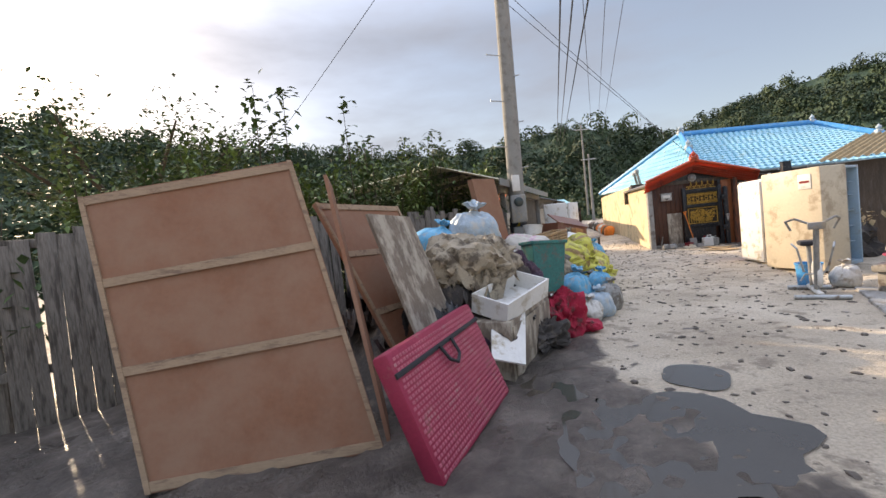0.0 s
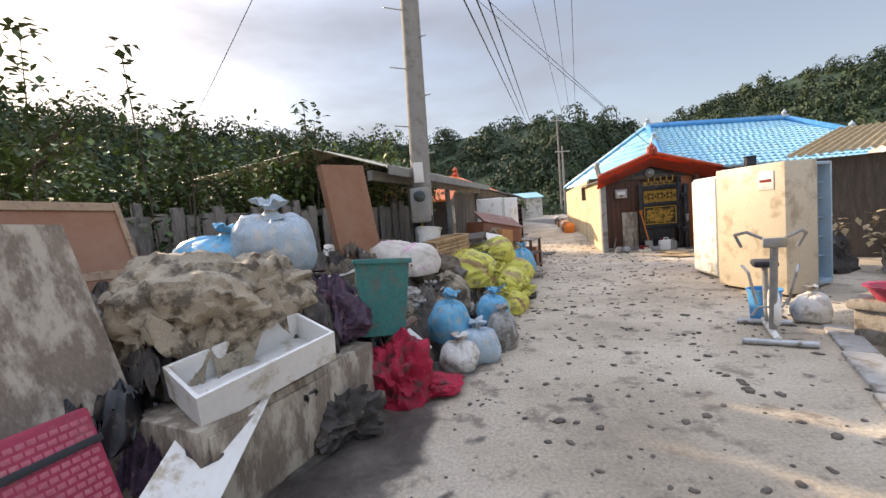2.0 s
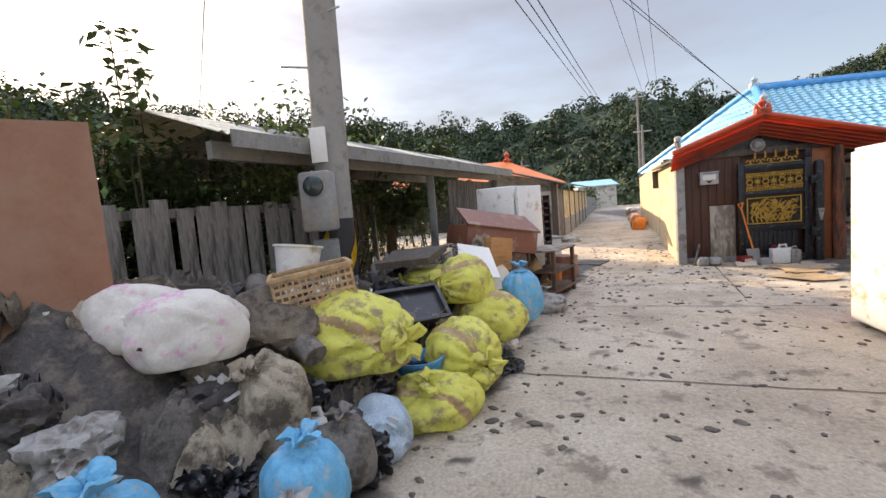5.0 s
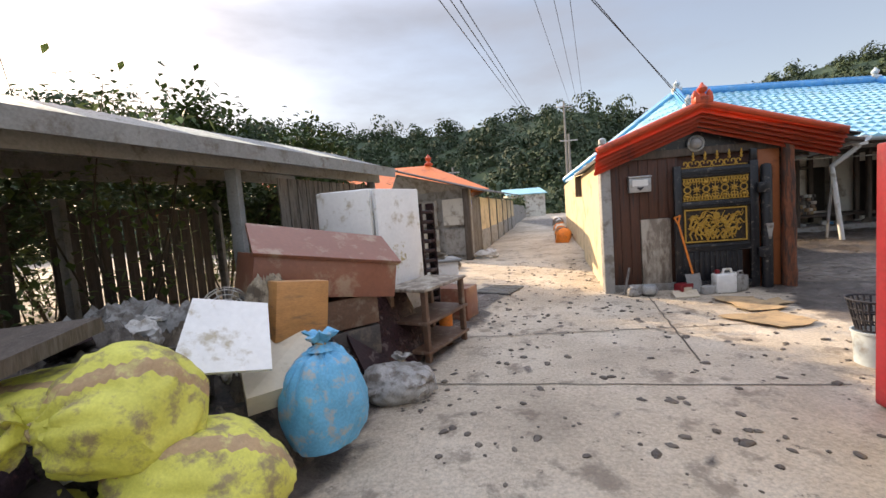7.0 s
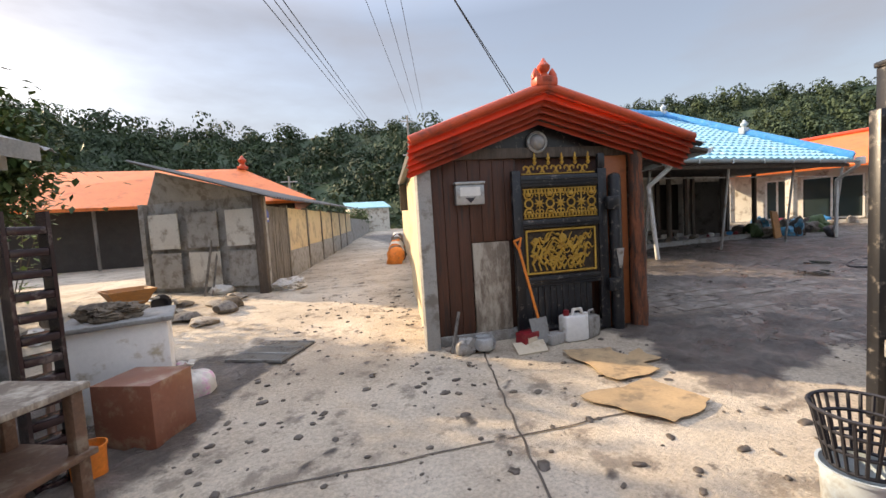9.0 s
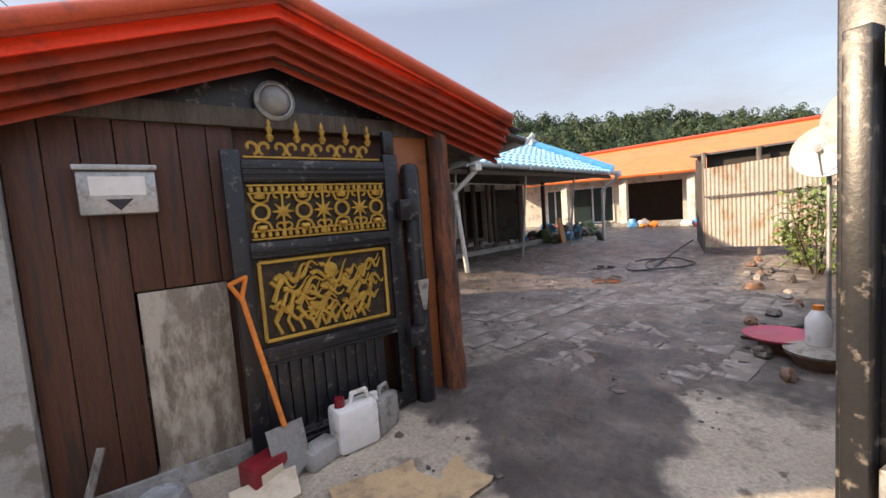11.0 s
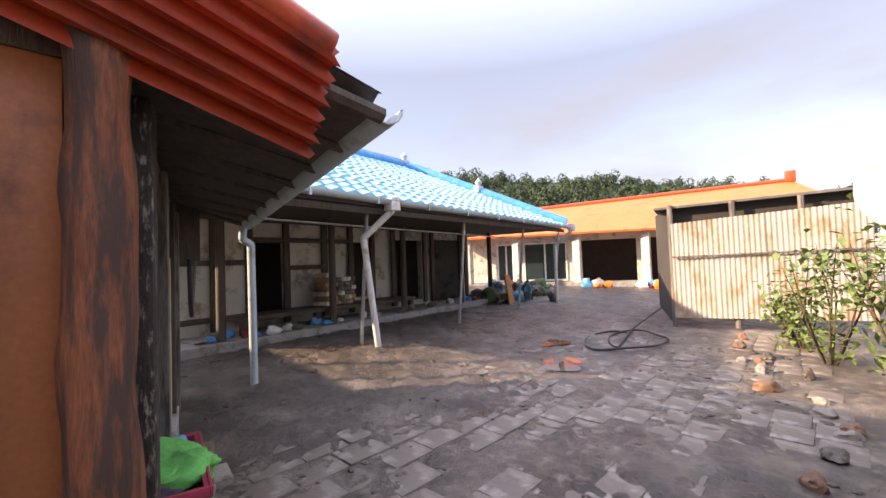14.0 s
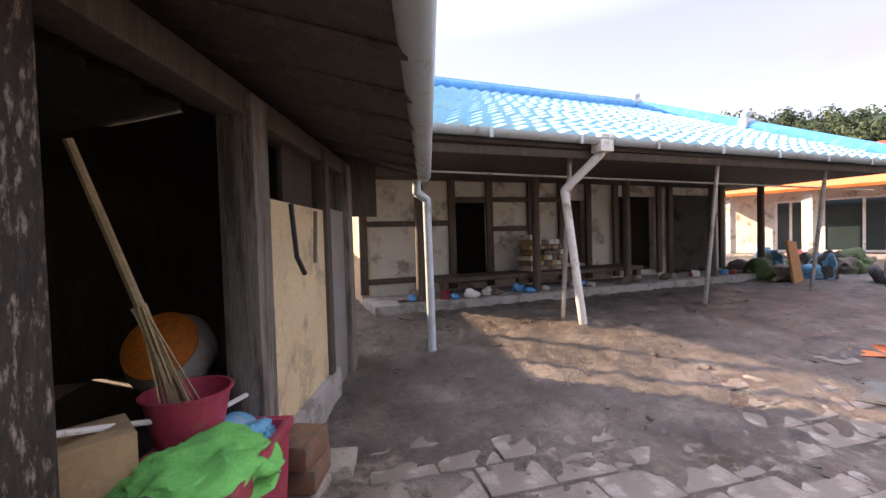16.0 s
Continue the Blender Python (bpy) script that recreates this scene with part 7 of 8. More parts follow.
lathe(bm, [(0.075, 0), (0.075, 1.94), (0.06, 1.98), (0.0, 2.0)], 20)
part("shaft", bm, "black_paint", gp)
for z in (0.55, 1.55):
    bm = bmesh.new()
    box(bm, -0.16, 0.0, -0.09, -0.03, z, z + 0.16, 0.01)
    part("hinge", bm, "black_paint", gp)
bm = bmesh.new()
bmesh.ops.create_grid(bm, x_segments=4, y_segments=8, size=0.5)
for v in bm.verts:
    v.co = Vector((v.co.x * 0.06 * (1.2 + v.co.y * 1.3), -0.078 - 0.004, 0.95 + v.co.y * 0.24))
bmesh.ops.solidify(bm, geom=bm.faces[:], thickness=0.003)
part("peeled_tape", bm, "sack_white", gp, "torn pale tape")
# the other post and leaf
p2 = thing("gate_post", "black square gate post with mud splashes", "post", at=(9.56, 11.37, 0.0), rz=-20)
bm = bmesh.new()
box(bm, -0.1, 0.1, -0.09, 0.09, -0.05, 2.38, 0.01)
part("shaft", bm, "black_paint", p2)
bm = bmesh.new()
box(bm, -0.11, 0.11, -0.1, 0.1, 2.38, 2.42, 0.012)
part("cap", bm, "black_paint", p2)
bm = bmesh.new()
box(bm, -0.2, -0.11, -0.04, 0.04, 0, 2.1, 0.008)
part("stop_bar", bm, "black_paint", p2)
for z in (0.5, 1.95):
    bm = bmesh.new()
    box(bm, -0.19, -0.08, -0.11, -0.06, z, z + 0.12, 0.01)
    part("latch", bm, "steel", p2)
leaf2 = thing("gate_leaf", "black steel gate leaf folded back beyond the post", "gate", at=(9.72, 11.27, 0.03), rz=-30)
for k in range(12):
    bm = bmesh.new()
    box(bm, 0.02 + k * 0.1, 0.11 + k * 0.1, -0.015, 0.015, 0.1, 2.0, 0.006)
    part("slat", bm, "black_paint", leaf2)
for z in (0.05, 1.0, 2.0):
    bm = bmesh.new()
    box(bm, 0, 1.24, -0.03, 0.03, z, z + 0.1, 0.01)
    part("rail", bm, "black_paint", leaf2)

# mailbox, lamp, numberplate on the lodge
mbx = thing("mailbox", "silver steel mailbox with printed label on brown boards", "mailbox", at=tuple(lodge.matrix_world @ Vector((0.52, 0.0, 1.72))), rz=G_RZ)
bm = bmesh.new()
box(bm, -0.17, 0.17, -0.1, 0, 0, 0.23, 0.012)
part("body", bm, "steel", mbx)
bm = bmesh.new()
box(bm, -0.18, 0.18, -0.12, 0, 0.232, 0.262, 0.008)
part("lid", bm, "steel", mbx)
bm = bmesh.new()
box(bm, -0.12, 0.12, -0.104, -0.1, 0.1, 0.2)
part("label_plate", bm, "white_paint", mbx)
bm = bmesh.new()
slab(bm, [(-0.06, -0.104, 0.08), (0, -0.104, 0.02), (0.06, -0.104, 0.08)], 0.003)
part("arrow_mark", bm, "wire", mbx)
lamp = thing("gable_lamp", "round glass bulkhead lamp on the black gable", "lamp", at=tuple(lodge.matrix_world @ Vector((1.4, -0.005, 2.42))), rz=G_RZ)
bm = bmesh.new()
lathe(bm, [(0.13, 0), (0.13, 0.04), (0.11, 0.055), (0.1, 0.05)], 24, pose(0, 0, 0, 90))
part("ring", bm, "steel", lamp)
bm = bmesh.new()
lathe(bm, [(0.1, 0.03), (0.085, 0.075), (0.05, 0.1), (0, 0.11)], 20, pose(0, 0, 0, 90))
part("glass", bm, "grey_panel", lamp)
tone("sign_blue", (0.05, 0.1, 0.45), rough=0.5, bump=0)
bm = bmesh.new()
slab(bm, [(-0.09, 0, 0), (0.09, 0, 0), (0.09, 0, 0.2), (0, 0, 0.27), (-0.09, 0, 0.2)], 0.006)
num = one("house_number", bm, "sign_blue", "small blue house number plate on grey boards", "sign", at=(lane_pt(0.25, -0.012, 1.75)), rz=L_RZ)
bm = bmesh.new()
for k in range(3):
    box(bm, -0.055 + k * 0.04, -0.03 + k * 0.04, -0.004, -0.001, 0.04, 0.09)
part("digits", bm, "white_paint", num)

# ---- things at the foot of the lodge ----
def LP(s, d, z=None):
    p = lodge.matrix_world @ Vector((s, d, 0))
    return (p.x, p.y, gz(p.x, p.y) if z is None else z)


shovel = thing("shovel", "shovel with orange-red handle leaning on the gate", "shovel", at=LP(1.16, -0.36))
bm = bmesh.new()
tube(bm, [(0, 0, 0.32), (-0.1, 0.18, 1.12)], 0.016, 8)
part("shaft", bm, "orange_plastic", shovel)
bm = bmesh.new()
tube(bm, [(-0.1, 0.18, 1.1), (-0.16, 0.18, 1.2), (-0.06, 0.19, 1.23), (-0.1, 0.18, 1.1)], 0.014, 7)
part("grip", bm, "orange_plastic", shovel)
bm = bmesh.new()
slab(bm, [(-0.11, 0.02, 0.32), (-0.1, -0.05, 0.08), (0, -0.07, 0.0), (0.12, -0.05, 0.08), (0.12, 0.02, 0.32)], 0.006)
part("blade", bm, "shed_metal", shovel)
jerrycan(LP(1.62, -0.32), -8, "white_paint", "red_plastic", "white plastic jerry can with red cap, muddy")
jerrycan(LP(1.86, -0.26), 20, "sack_grey", "white_paint", "grimy clear jerry can beside the gate", 0.85)
root = thing("dented_kettle", "dented round steel pot on the ground", "pot", at=LP(0.52, -0.3))
bm = bmesh.new()
lathe(bm, [(0.06, 0), (0.12, 0.04), (0.135, 0.1), (0.11, 0.16), (0.09, 0.17), (0.085, 0.15), (0.0, 0.14)], 24)
part("body", bm, "steel", root)
bag("clear_bag", LP(0.3, -0.3), (0.12, 0.1, 0.12), "sack_grey", "small clear plastic bag by the post", 71, folds=0.25, fine=0.14, sub=3)
root = thing("red_box", "small red box with a pale label", "box", at=LP(1.02, -0.36), rz=12)
bm = bmesh.new()
box(bm, -0.11, 0.11, -0.08, 0.08, 0, 0.18, 0.008)
part("body", bm, "red_plastic", root)
bm = bmesh.new()
box(bm, -0.07, 0.07, -0.083, -0.08, 0.05, 0.13)
part("label_plate", bm, "beige_panel", root)
bm = bmesh.new()
box(bm, -0.12, 0.12, -0.08, 0.08, 0, 0.12, 0.015)
one("concrete_block", bm, "concrete", "grey concrete block beside the shovel", "block", at=LP(1.36, -0.34), rz=10)
flat_board("tin_lid", [LP(0.8, -0.62, 0.09), LP(1.15, -0.6, 0.09), LP(1.18, -0.42, 0.16), LP(0.82, -0.4, 0.15)], 0.02, "beige_panel", "bent pale metal tray on the ground", "tray")
sticks("thin_board", [LP(0.16, -0.25), LP(0.3, -0.1, 0.5)], 0.02, "timber_grey", "short grey stick leaning by the corner post")
rc = random.Random(8)
for pts, lab in (([(1.25, -0.7), (1.75, -0.75), (1.8, -1.5), (1.3, -1.55)], "trampled flat cardboard before the gate"), ([(0.85, -1.75), (1.6, -1.6), (1.75, -2.15), (1.2, -2.3)], "torn muddy cardboard flap on the road"), ([(1.65, -1.1), (2.0, -0.95), (2.0, -1.25), (1.7, -1.35)], "creased cardboard edge on the ground")):
    bm = bmesh.new()
    bmesh.ops.create_grid(bm, x_segments=16, y_segments=16, size=0.5)
    q = [Vector(p) for p in pts]
    for v in bm.verts:
        u, w_ = v.co.x + 0.5, v.co.y + 0.5
        p = q[0].lerp(q[1], u).lerp(q[3].lerp(q[2], u), w_)
        p += Vector((noise.noise((p.x * 5, p.y * 5, 1)), noise.noise((p.x * 5, p.y * 5, 6)))) * 0.07
        x, y, z = LP(p.x, p.y)
        v.co = (x, y, z + 0.022 + 0.02 * noise.noise((x * 3, y * 3, 2)) + 0.01)
    bmesh.ops.solidify(bm, geom=bm.faces[:], thickness=0.005)
    one("cardboard_sheet", bm, "cardboard", lab, "cardboard", "cardboard on the ground")

# floor drain grate
grate = thing("drain_grate", "rusty steel bar drain grate set in the road", "grate", at=(5.56, 15.2, gz(5.5, 15.2) + 0.006), rz=-33)
for k in range(15):
    bm = bmesh.new()
    box(bm, -0.34 + k * 0.047, -0.325 + k * 0.047, -0.36, 0.36, 0, 0.025)
    part("bar", bm, "shed_metal", grate, soft=False)
for y in (-0.36, -0.12, 0.12, 0.35):
    bm = bmesh.new()
    box(bm, -0.35, 0.35, y, y + 0.02, 0.002, 0.028)
    part("cross_bar", bm, "shed_metal", grate, soft=False)
# flat plate coloured as shade, in place of a real depth below
bm = bmesh.new()
box(bm, -0.36, 0.36, -0.37, 0.38, -0.006, 0.0)
part("pit_shade", bm, "dark", grate, soft=False)
# joints in the concrete
for a, b in (((4.2, 11.3), (7.6, 10.62)), ((4.6, 12.6), (8.4, 12.2)), ((6.85, 11.3), (7.75, 14.0)), ((3.4, 8.9), (6.6, 8.2))):
    a, b = Vector(a), Vector(b)
    d = (b - a).normalized()
    w_ = Vector((-d.y, d.x)) * 0.008
    verts, faces = [], []
    for i in range(40):
        p = a.lerp(b, i / 39) + Vector((-d.y, d.x)) * 0.02 * noise.noise((i * 0.4, a.x, 0))
        verts += [(*(p - w_), gz(p.x, p.y) + 0.007), (*(p + w_), gz(p.x, p.y) + 0.007)]
        if i:
            faces.append((2 * i - 2, 2 * i, 2 * i + 1, 2 * i - 1))
    me = bpy.data.meshes.new("road_joint")
    me.from_pydata(verts, [], faces)
    me.materials.append(M["mud"])
    tagged(new("trim_road_joint", me), "dirt-filled joint between concrete road slabs", "joint", kind="structure")
# clods of mud on the road
cv, cf = [], []
rc = random.Random(77)
base = bmesh.new()
bmesh.ops.create_icosphere(base, subdivisions=2, radius=1)
bv = [v.co.copy() for v in base.verts]
bf = [[v.index for v in f.verts] for f in base.faces]
base.free()
for k in range(3400):
    y = rc.uniform(1.5, 18)
    x = rc.uniform(0.4 + 0.38 * y - 1.0, 0.4 + 0.38 * y + 4.2)
    if k > 1500:
        x, y = rc.uniform(10.3, 19) , rc.uniform(12.0, 18.6)
        if noise.noise((x * 0.9, y * 0.9, 33)) < -0.12:
            continue
    if ditch(x, y) > 0.1:
        continue
    s = rc.choice([0.008, 0.01, 0.012, 0.014, 0.018, 0.02, 0.024, 0.028]) * rc.uniform(0.7, 1.3)
    e = rc.uniform(1, 1.8)
    a = rc.uniform(0, 6.28)
    n0 = len(cv)
    for v in bv:
        f = 1 + 0.5 * noise.noise(v * 1.7 + Vector((k * 1.3, 0, 0)))
        px, py = v.x * s * e * f, v.y * s * f
        cv.append((x + px * math.cos(a) - py * math.sin(a), y + px * math.sin(a) + py * math.cos(a), gz(x, y) + 0.004 + max(-0.02, v.z * s * 0.5 * f)))
    cf += [tuple(n0 + i for i in f) for f in bf]
me = bpy.data.meshes.new("mud_clods")
me.from_pydata(cv, [], cf)
smooth(me, 1.2)
me.materials.append(M["mud"])
tagged(new("mud_clods", me), "scattered clods of dark mud on road and yard", "mud", kind="stuff")
for x, y, r_ in ((2.04, 3.54, 0.3), (1.35, 2.6, 0.75), (0.95, 3.6, 0.4), (15.25, 14.85, 0.45), (16.5, 15.6, 0.4)):
    bm = bmesh.new()
    bmesh.ops.create_circle(bm, cap_ends=True, segments=40, radius=r_)
    for v in bm.verts:
        v.co *= 1 + 0.55 * noise.noise(v.co * 2.2 + Vector((x, y, 0)))
    one("water_puddle", bm, "water", "shallow muddy puddle on the ground", "water", kind="structure", at=(x, y, gz(x, y) + 0.013))
bucket("paint_bucket", (8.15, 10.95, 0.04), 0.14, 0.16, 0.3, "gutter", "pale blue paint bucket beneath a black basket", handle=False)
root = thing("black_basket", "black plastic mesh basket on the bucket", "basket", at=(8.15, 10.95, 0.35))
bm = bmesh.new()
for k in range(26):
    a = 2 * math.pi * k / 26
    rod(bm, (0.13 * math.cos(a), 0.13 * math.sin(a), 0), (0.19 * math.cos(a), 0.19 * math.sin(a), 0.26), 0.008, 0.008, 5)
for z, r_ in ((0, 0.13), (0.09, 0.15), (0.18, 0.17), (0.26, 0.195)):
    tube(bm, [(r_ * math.cos(a), r_ * math.sin(a), z) for a in np.linspace(0, 2 * math.pi, 25)], 0.009, 5)
part("body", bm, "wire", root)

# ---- store room and yard ----
root = thing("kimchi_jar", "round white jar with orange-red lid in the store", "jar", at=(10.1, 16.1, 0.55))
bm = bmesh.new()
lathe(bm, [(0.16, 0), (0.29, 0.12), (0.31, 0.26), (0.25, 0.38)], 26)
part("body", bm, "dish_white", root)
bm = bmesh.new()
lathe(bm, [(0.25, 0.38), (0.255, 0.41), (0.15, 0.45), (0, 0.46)], 26)
part("lid", bm, "orange_plastic", root)
root.matrix_world = pose(10.12, 15.75, 0.8, 55, 0, -15) @ Matrix.Scale(0.72, 4)
flat_board("store_shelf", [(9.2, 15.7, 0.5), (10.4, 15.4, 0.5), (10.6, 16.6, 0.5), (9.3, 16.8, 0.5)], 0.04, "timber_dark", "rough dark shelf in the store room", "shelf")
for x, y in ((9.3, 15.8), (10.35, 15.5), (10.45, 16.5), (9.4, 16.7)):
    sticks("shelf_leg", [(x, y, 0.05), (x, y, 0.46)], 0.03, "timber_dark", "dark timber prop under the store shelf", "prop")
root = thing("twig_broom", "old twig broom standing in the store room", "broom", at=(10.27, 15.05, 0.72), rx=10, ry=-14)
bm = bmesh.new()
for k in range(40):
    rod(bm, (rnd.gauss(0, 0.01), rnd.gauss(0, 0.01), 0.55), (rnd.gauss(0, 0.035), rnd.gauss(0, 0.035), 0.0), 0.005, 0.003, 4)
tagged(part("twigs", bm, "straw", root), kind="stuff")
bm = bmesh.new()
rod(bm, (0, 0, 0.5), (0, 0, 1.2), 0.02, 0.016, 8)
part("stick", bm, "straw", root)
bucket("red_basin", (10.27, 15.05, 0.66), 0.13, 0.17, 0.2, "pink_plastic", "magenta-red plastic tub in the store", "tub")
one("store_rubbish", lump(66, (0.5, 0.62, 0.36), 0.25, 0.14, 4), "cloth_dark", "dark mound of soaked rubbish filling the store", "rubbish", at=(9.85, 15.2, 0.02))
root = thing("carton", "brown cardboard carton in the store doorway", "box", at=(9.98, 14.78, 0.55), rz=25)
bm = bmesh.new()
box(bm, -0.16, 0.16, -0.12, 0.12, 0, 0.28, 0.006)
part("body", bm, "cardboard", root)
open_box("clothes_bin", (10.34, 14.82, 0.06), 0.75, 0.46, 0.58, 0.02, "pink_plastic", "dark red plastic bin full of wet clothes", "bin", rz=72, taper=0.88, rim=0.015)
bag("green_cloth", (10.36, 14.78, 0.52), (0.26, 0.2, 0.13), "green_cloth", "bright green cloth in the bin", 81, category="cloth", folds=0.35, fine=0.08)
bag("blue_cloth", (10.47, 15.06, 0.53), (0.16, 0.14, 0.1), "sack_blue", "bright blue plastic sheet in the bin", 82, category="cloth", folds=0.35, fine=0.08)
bag("patterned_cloth", (10.2, 14.56, 0.55), (0.18, 0.12, 0.07), "cloth_purple", "dark patterned cushion on the bin", 83, category="cloth", folds=0.2, fine=0.1)
sticks("white_hose", [(9.9, 14.5, 0.95), (10.1, 14.9, 0.8), (10.35, 15.1, 0.72), (10.5, 15.25, 0.74)], 0.012, "pvc", "thin white plastic pipe across the doorway", "pipe")
for x, y, z in ((10.72, 15.3, 0.06), (10.74, 15.32, 0.2), (10.72, 15.29, 0.34), (10.93, 15.5, 0.06)):
    bm = bmesh.new()
    box(bm, -0.14, 0.14, -0.1, 0.1, 0, 0.13, 0.015)
    one("stone_block", bm, "clay" if z > 0.1 else "stone", "dark muddy block stacked by the store wall", "block", "stacked blocks", at=(x, y, z), rz=rnd.uniform(55, 80))
sticks("hanging_strap", [(10.72, 15.32, 1.68), (10.74, 15.36, 1.4), (10.78, 15.45, 1.3)], 0.014, "wire", "black strap hanging on the cream panel", "strap")
sticks("hanging_strap", [(10.86, 15.6, 1.66), (10.85, 15.62, 1.35)], 0.012, "timber_grey", "grey cord hanging on the cream panel", "cord")

# firewood stack and clutter on the porch
for k in range(38):
    row, col = divmod(k, 6)
    x, z = 15.0 + col * 0.13 + rnd.uniform(-0.03, 0.03) + (row % 2) * 0.05, TER + 0.21 + row * 0.1
    bm = bmesh.new()
    box(bm, -0.06, 0.06, -0.2, 0.2, 0, 0.09, 0.012)
    one("firewood_log", bm, rnd.choice(["cardboard", "panel_pale", "timber_grey", "plaster"]), "split pale block stacked on the porch", "firewood", "stack on the porch", at=(x, 19.9, z), rz=rnd.uniform(-12, 12))
for k in range(34):
    x = rnd.uniform(12.4, 21.0)
    bm = lump(100 + k, (rnd.uniform(0.05, 0.16), rnd.uniform(0.05, 0.12), rnd.uniform(0.04, 0.1)), 0.3, 0.14, 2)
    one("debris_piece", bm, rnd.choice(["cloth_dark", "white_paint", "stone", "red_plastic", "cloth_mud", "blue_plastic"]), "small muddy piece of household debris on the terrace", "debris", "debris on the terrace", at=(x, rnd.uniform(19.3, 19.75), TER - 0.12))
for k in range(26):
    bm = lump(150 + k, (rnd.uniform(0.15, 0.42), rnd.uniform(0.15, 0.35), rnd.uniform(0.15, 0.4)), 0.3, 0.14, 3)
    x, y = rnd.uniform(20.6, 24.5), rnd.uniform(18.6, 20.4)
    one("debris_lump", bm, rnd.choice(["cloth_dark", "cloth_mud", "stone", "sack_blue", "timber_dark", "leaf"]), "heaped muddy household debris at the house corner", "debris", "debris at the house corner", at=(x, y, gz(x, y)), rz=rnd.uniform(0, 360))
flat_board("yellow_board", [(20.6, 18.5, 0.3), (21.1, 18.6, 0.3), (21.2, 18.8, 1.15), (20.8, 18.75, 1.2)], 0.05, "honey_wood", "yellow-brown wooden door leaning on debris")
root = thing("car_tyre", "black rubber tyre lying in the yard", "tyre", at=(22.4, 17.9, 0.32), rx=60, rz=20)
bm = bmesh.new()
lathe(bm, [(0.17, -0.08), (0.28, -0.09), (0.31, -0.05), (0.31, 0.05), (0.28, 0.09), (0.17, 0.08), (0.17, -0.08)], 26)
part("rubber", bm, "wire", root)
for k in range(24):
    bm = lump(250 + k, (rnd.uniform(0.1, 0.3), rnd.uniform(0.1, 0.3), rnd.uniform(0.1, 0.3)), 0.3, 0.14, 2)
    p = wp(rnd.uniform(-1, 9), rnd.uniform(-2.2, -1.0), 0)
    one("yard_clutter", bm, rnd.choice(["white_paint", "stone", "red_plastic", "blue_plastic", "cloth_dark", "orange_plastic"]), "muddy household goods set out before the wing", "debris", "goods before the wing", at=(p.x, p.y, gz(p.x, p.y) + 0.02))
bm = bmesh.new()
pts = [(17.2 + 0.9 * math.cos(t) * (1 + 0.15 * math.sin(3 * t)) + 0.05 * t, 14.6 + 0.55 * math.sin(t) - 0.05 * t, gz(17, 14.6) + 0.035 + 0.015 * math.sin(2 * t)) for t in np.linspace(0, 9, 40)] + [(18.6, 14.6, gz(18, 14.5) + 0.05), (19.3, 14.2, 0.5)]
tube(bm, pts, 0.018, 6)
one("garden_hose", bm, "wire", "black garden hose coiled on the muddy yard", "hose")


# ---- plants ----
def foliage(seed, count, spread, size, droop=0.3, leaf_fn=None):
    r_ = random.Random(seed)
    verts, faces = [], []
    for _ in range(count):
        p = Vector(leaf_fn(r_)) if leaf_fn else Vector((r_.gauss(0, spread[0]), r_.gauss(0, spread[1]), abs(r_.gauss(0, spread[2]))))
        d = Vector((r_.gauss(0, 1), r_.gauss(0, 1), r_.gauss(-droop, 0.6))).normalized()
        s = d.cross(Vector((0, 0, 1))).normalized() * size * r_.uniform(0.25, 0.4)
        l_ = d * size * r_.uniform(0.7, 1.3)
        k = len(verts)
        nn_ = Vector((0, 0, size * 0.1))
        verts += [p, p + l_ * 0.5 + s + nn_, p + l_, p + l_ * 0.5 - s + nn_]
        faces.append((k, k + 1, k + 2, k + 3))
    me = bpy.data.meshes.new("leaves")
    me.from_pydata(verts, [], faces)
    return me


def bush(name, at, r, n, size, material, label, seed, stems=6, h=1.2):
    root = thing(name, label, "plant", "plants", at=at)
    rr = random.Random(seed)
    bm = bmesh.new()
    tips = []
    for k in range(stems):
        a = rr.uniform(0, 6.28)
        p0 = Vector((0.05 * math.cos(a), 0.05 * math.sin(a), -0.05))
        p1 = Vector((r * 0.5 * math.cos(a), r * 0.5 * math.sin(a), h * rr.uniform(0.4, 0.6)))
        p2 = Vector((r * math.cos(a + 0.3) * rr.uniform(0.4, 1), r * math.sin(a + 0.3) * rr.uniform(0.4, 1), h * rr.uniform(0.8, 1.15)))
        rod(bm, p0, p1, 0.016, 0.011, 6)
        rod(bm, p1, p2, 0.011, 0.004, 6)
        tips += [(p0, p1), (p1, p2), (p1, p2)]
    part("branchwork", bm, "bark", root)

    def place(q):
        a, b = tips[q.randrange(len(tips))]
        p = a.lerp(b, q.uniform(0.2, 1.05))
        return p + Vector((q.gauss(0, r * 0.2), q.gauss(0, r * 0.2), q.gauss(0, r * 0.16)))
    me = foliage(seed, n, None, size, leaf_fn=place)
    me.materials.append(M[material])
    ob = new("leaves", me)
    ob.parent = root
    tagged(ob, kind="stuff")
    return root


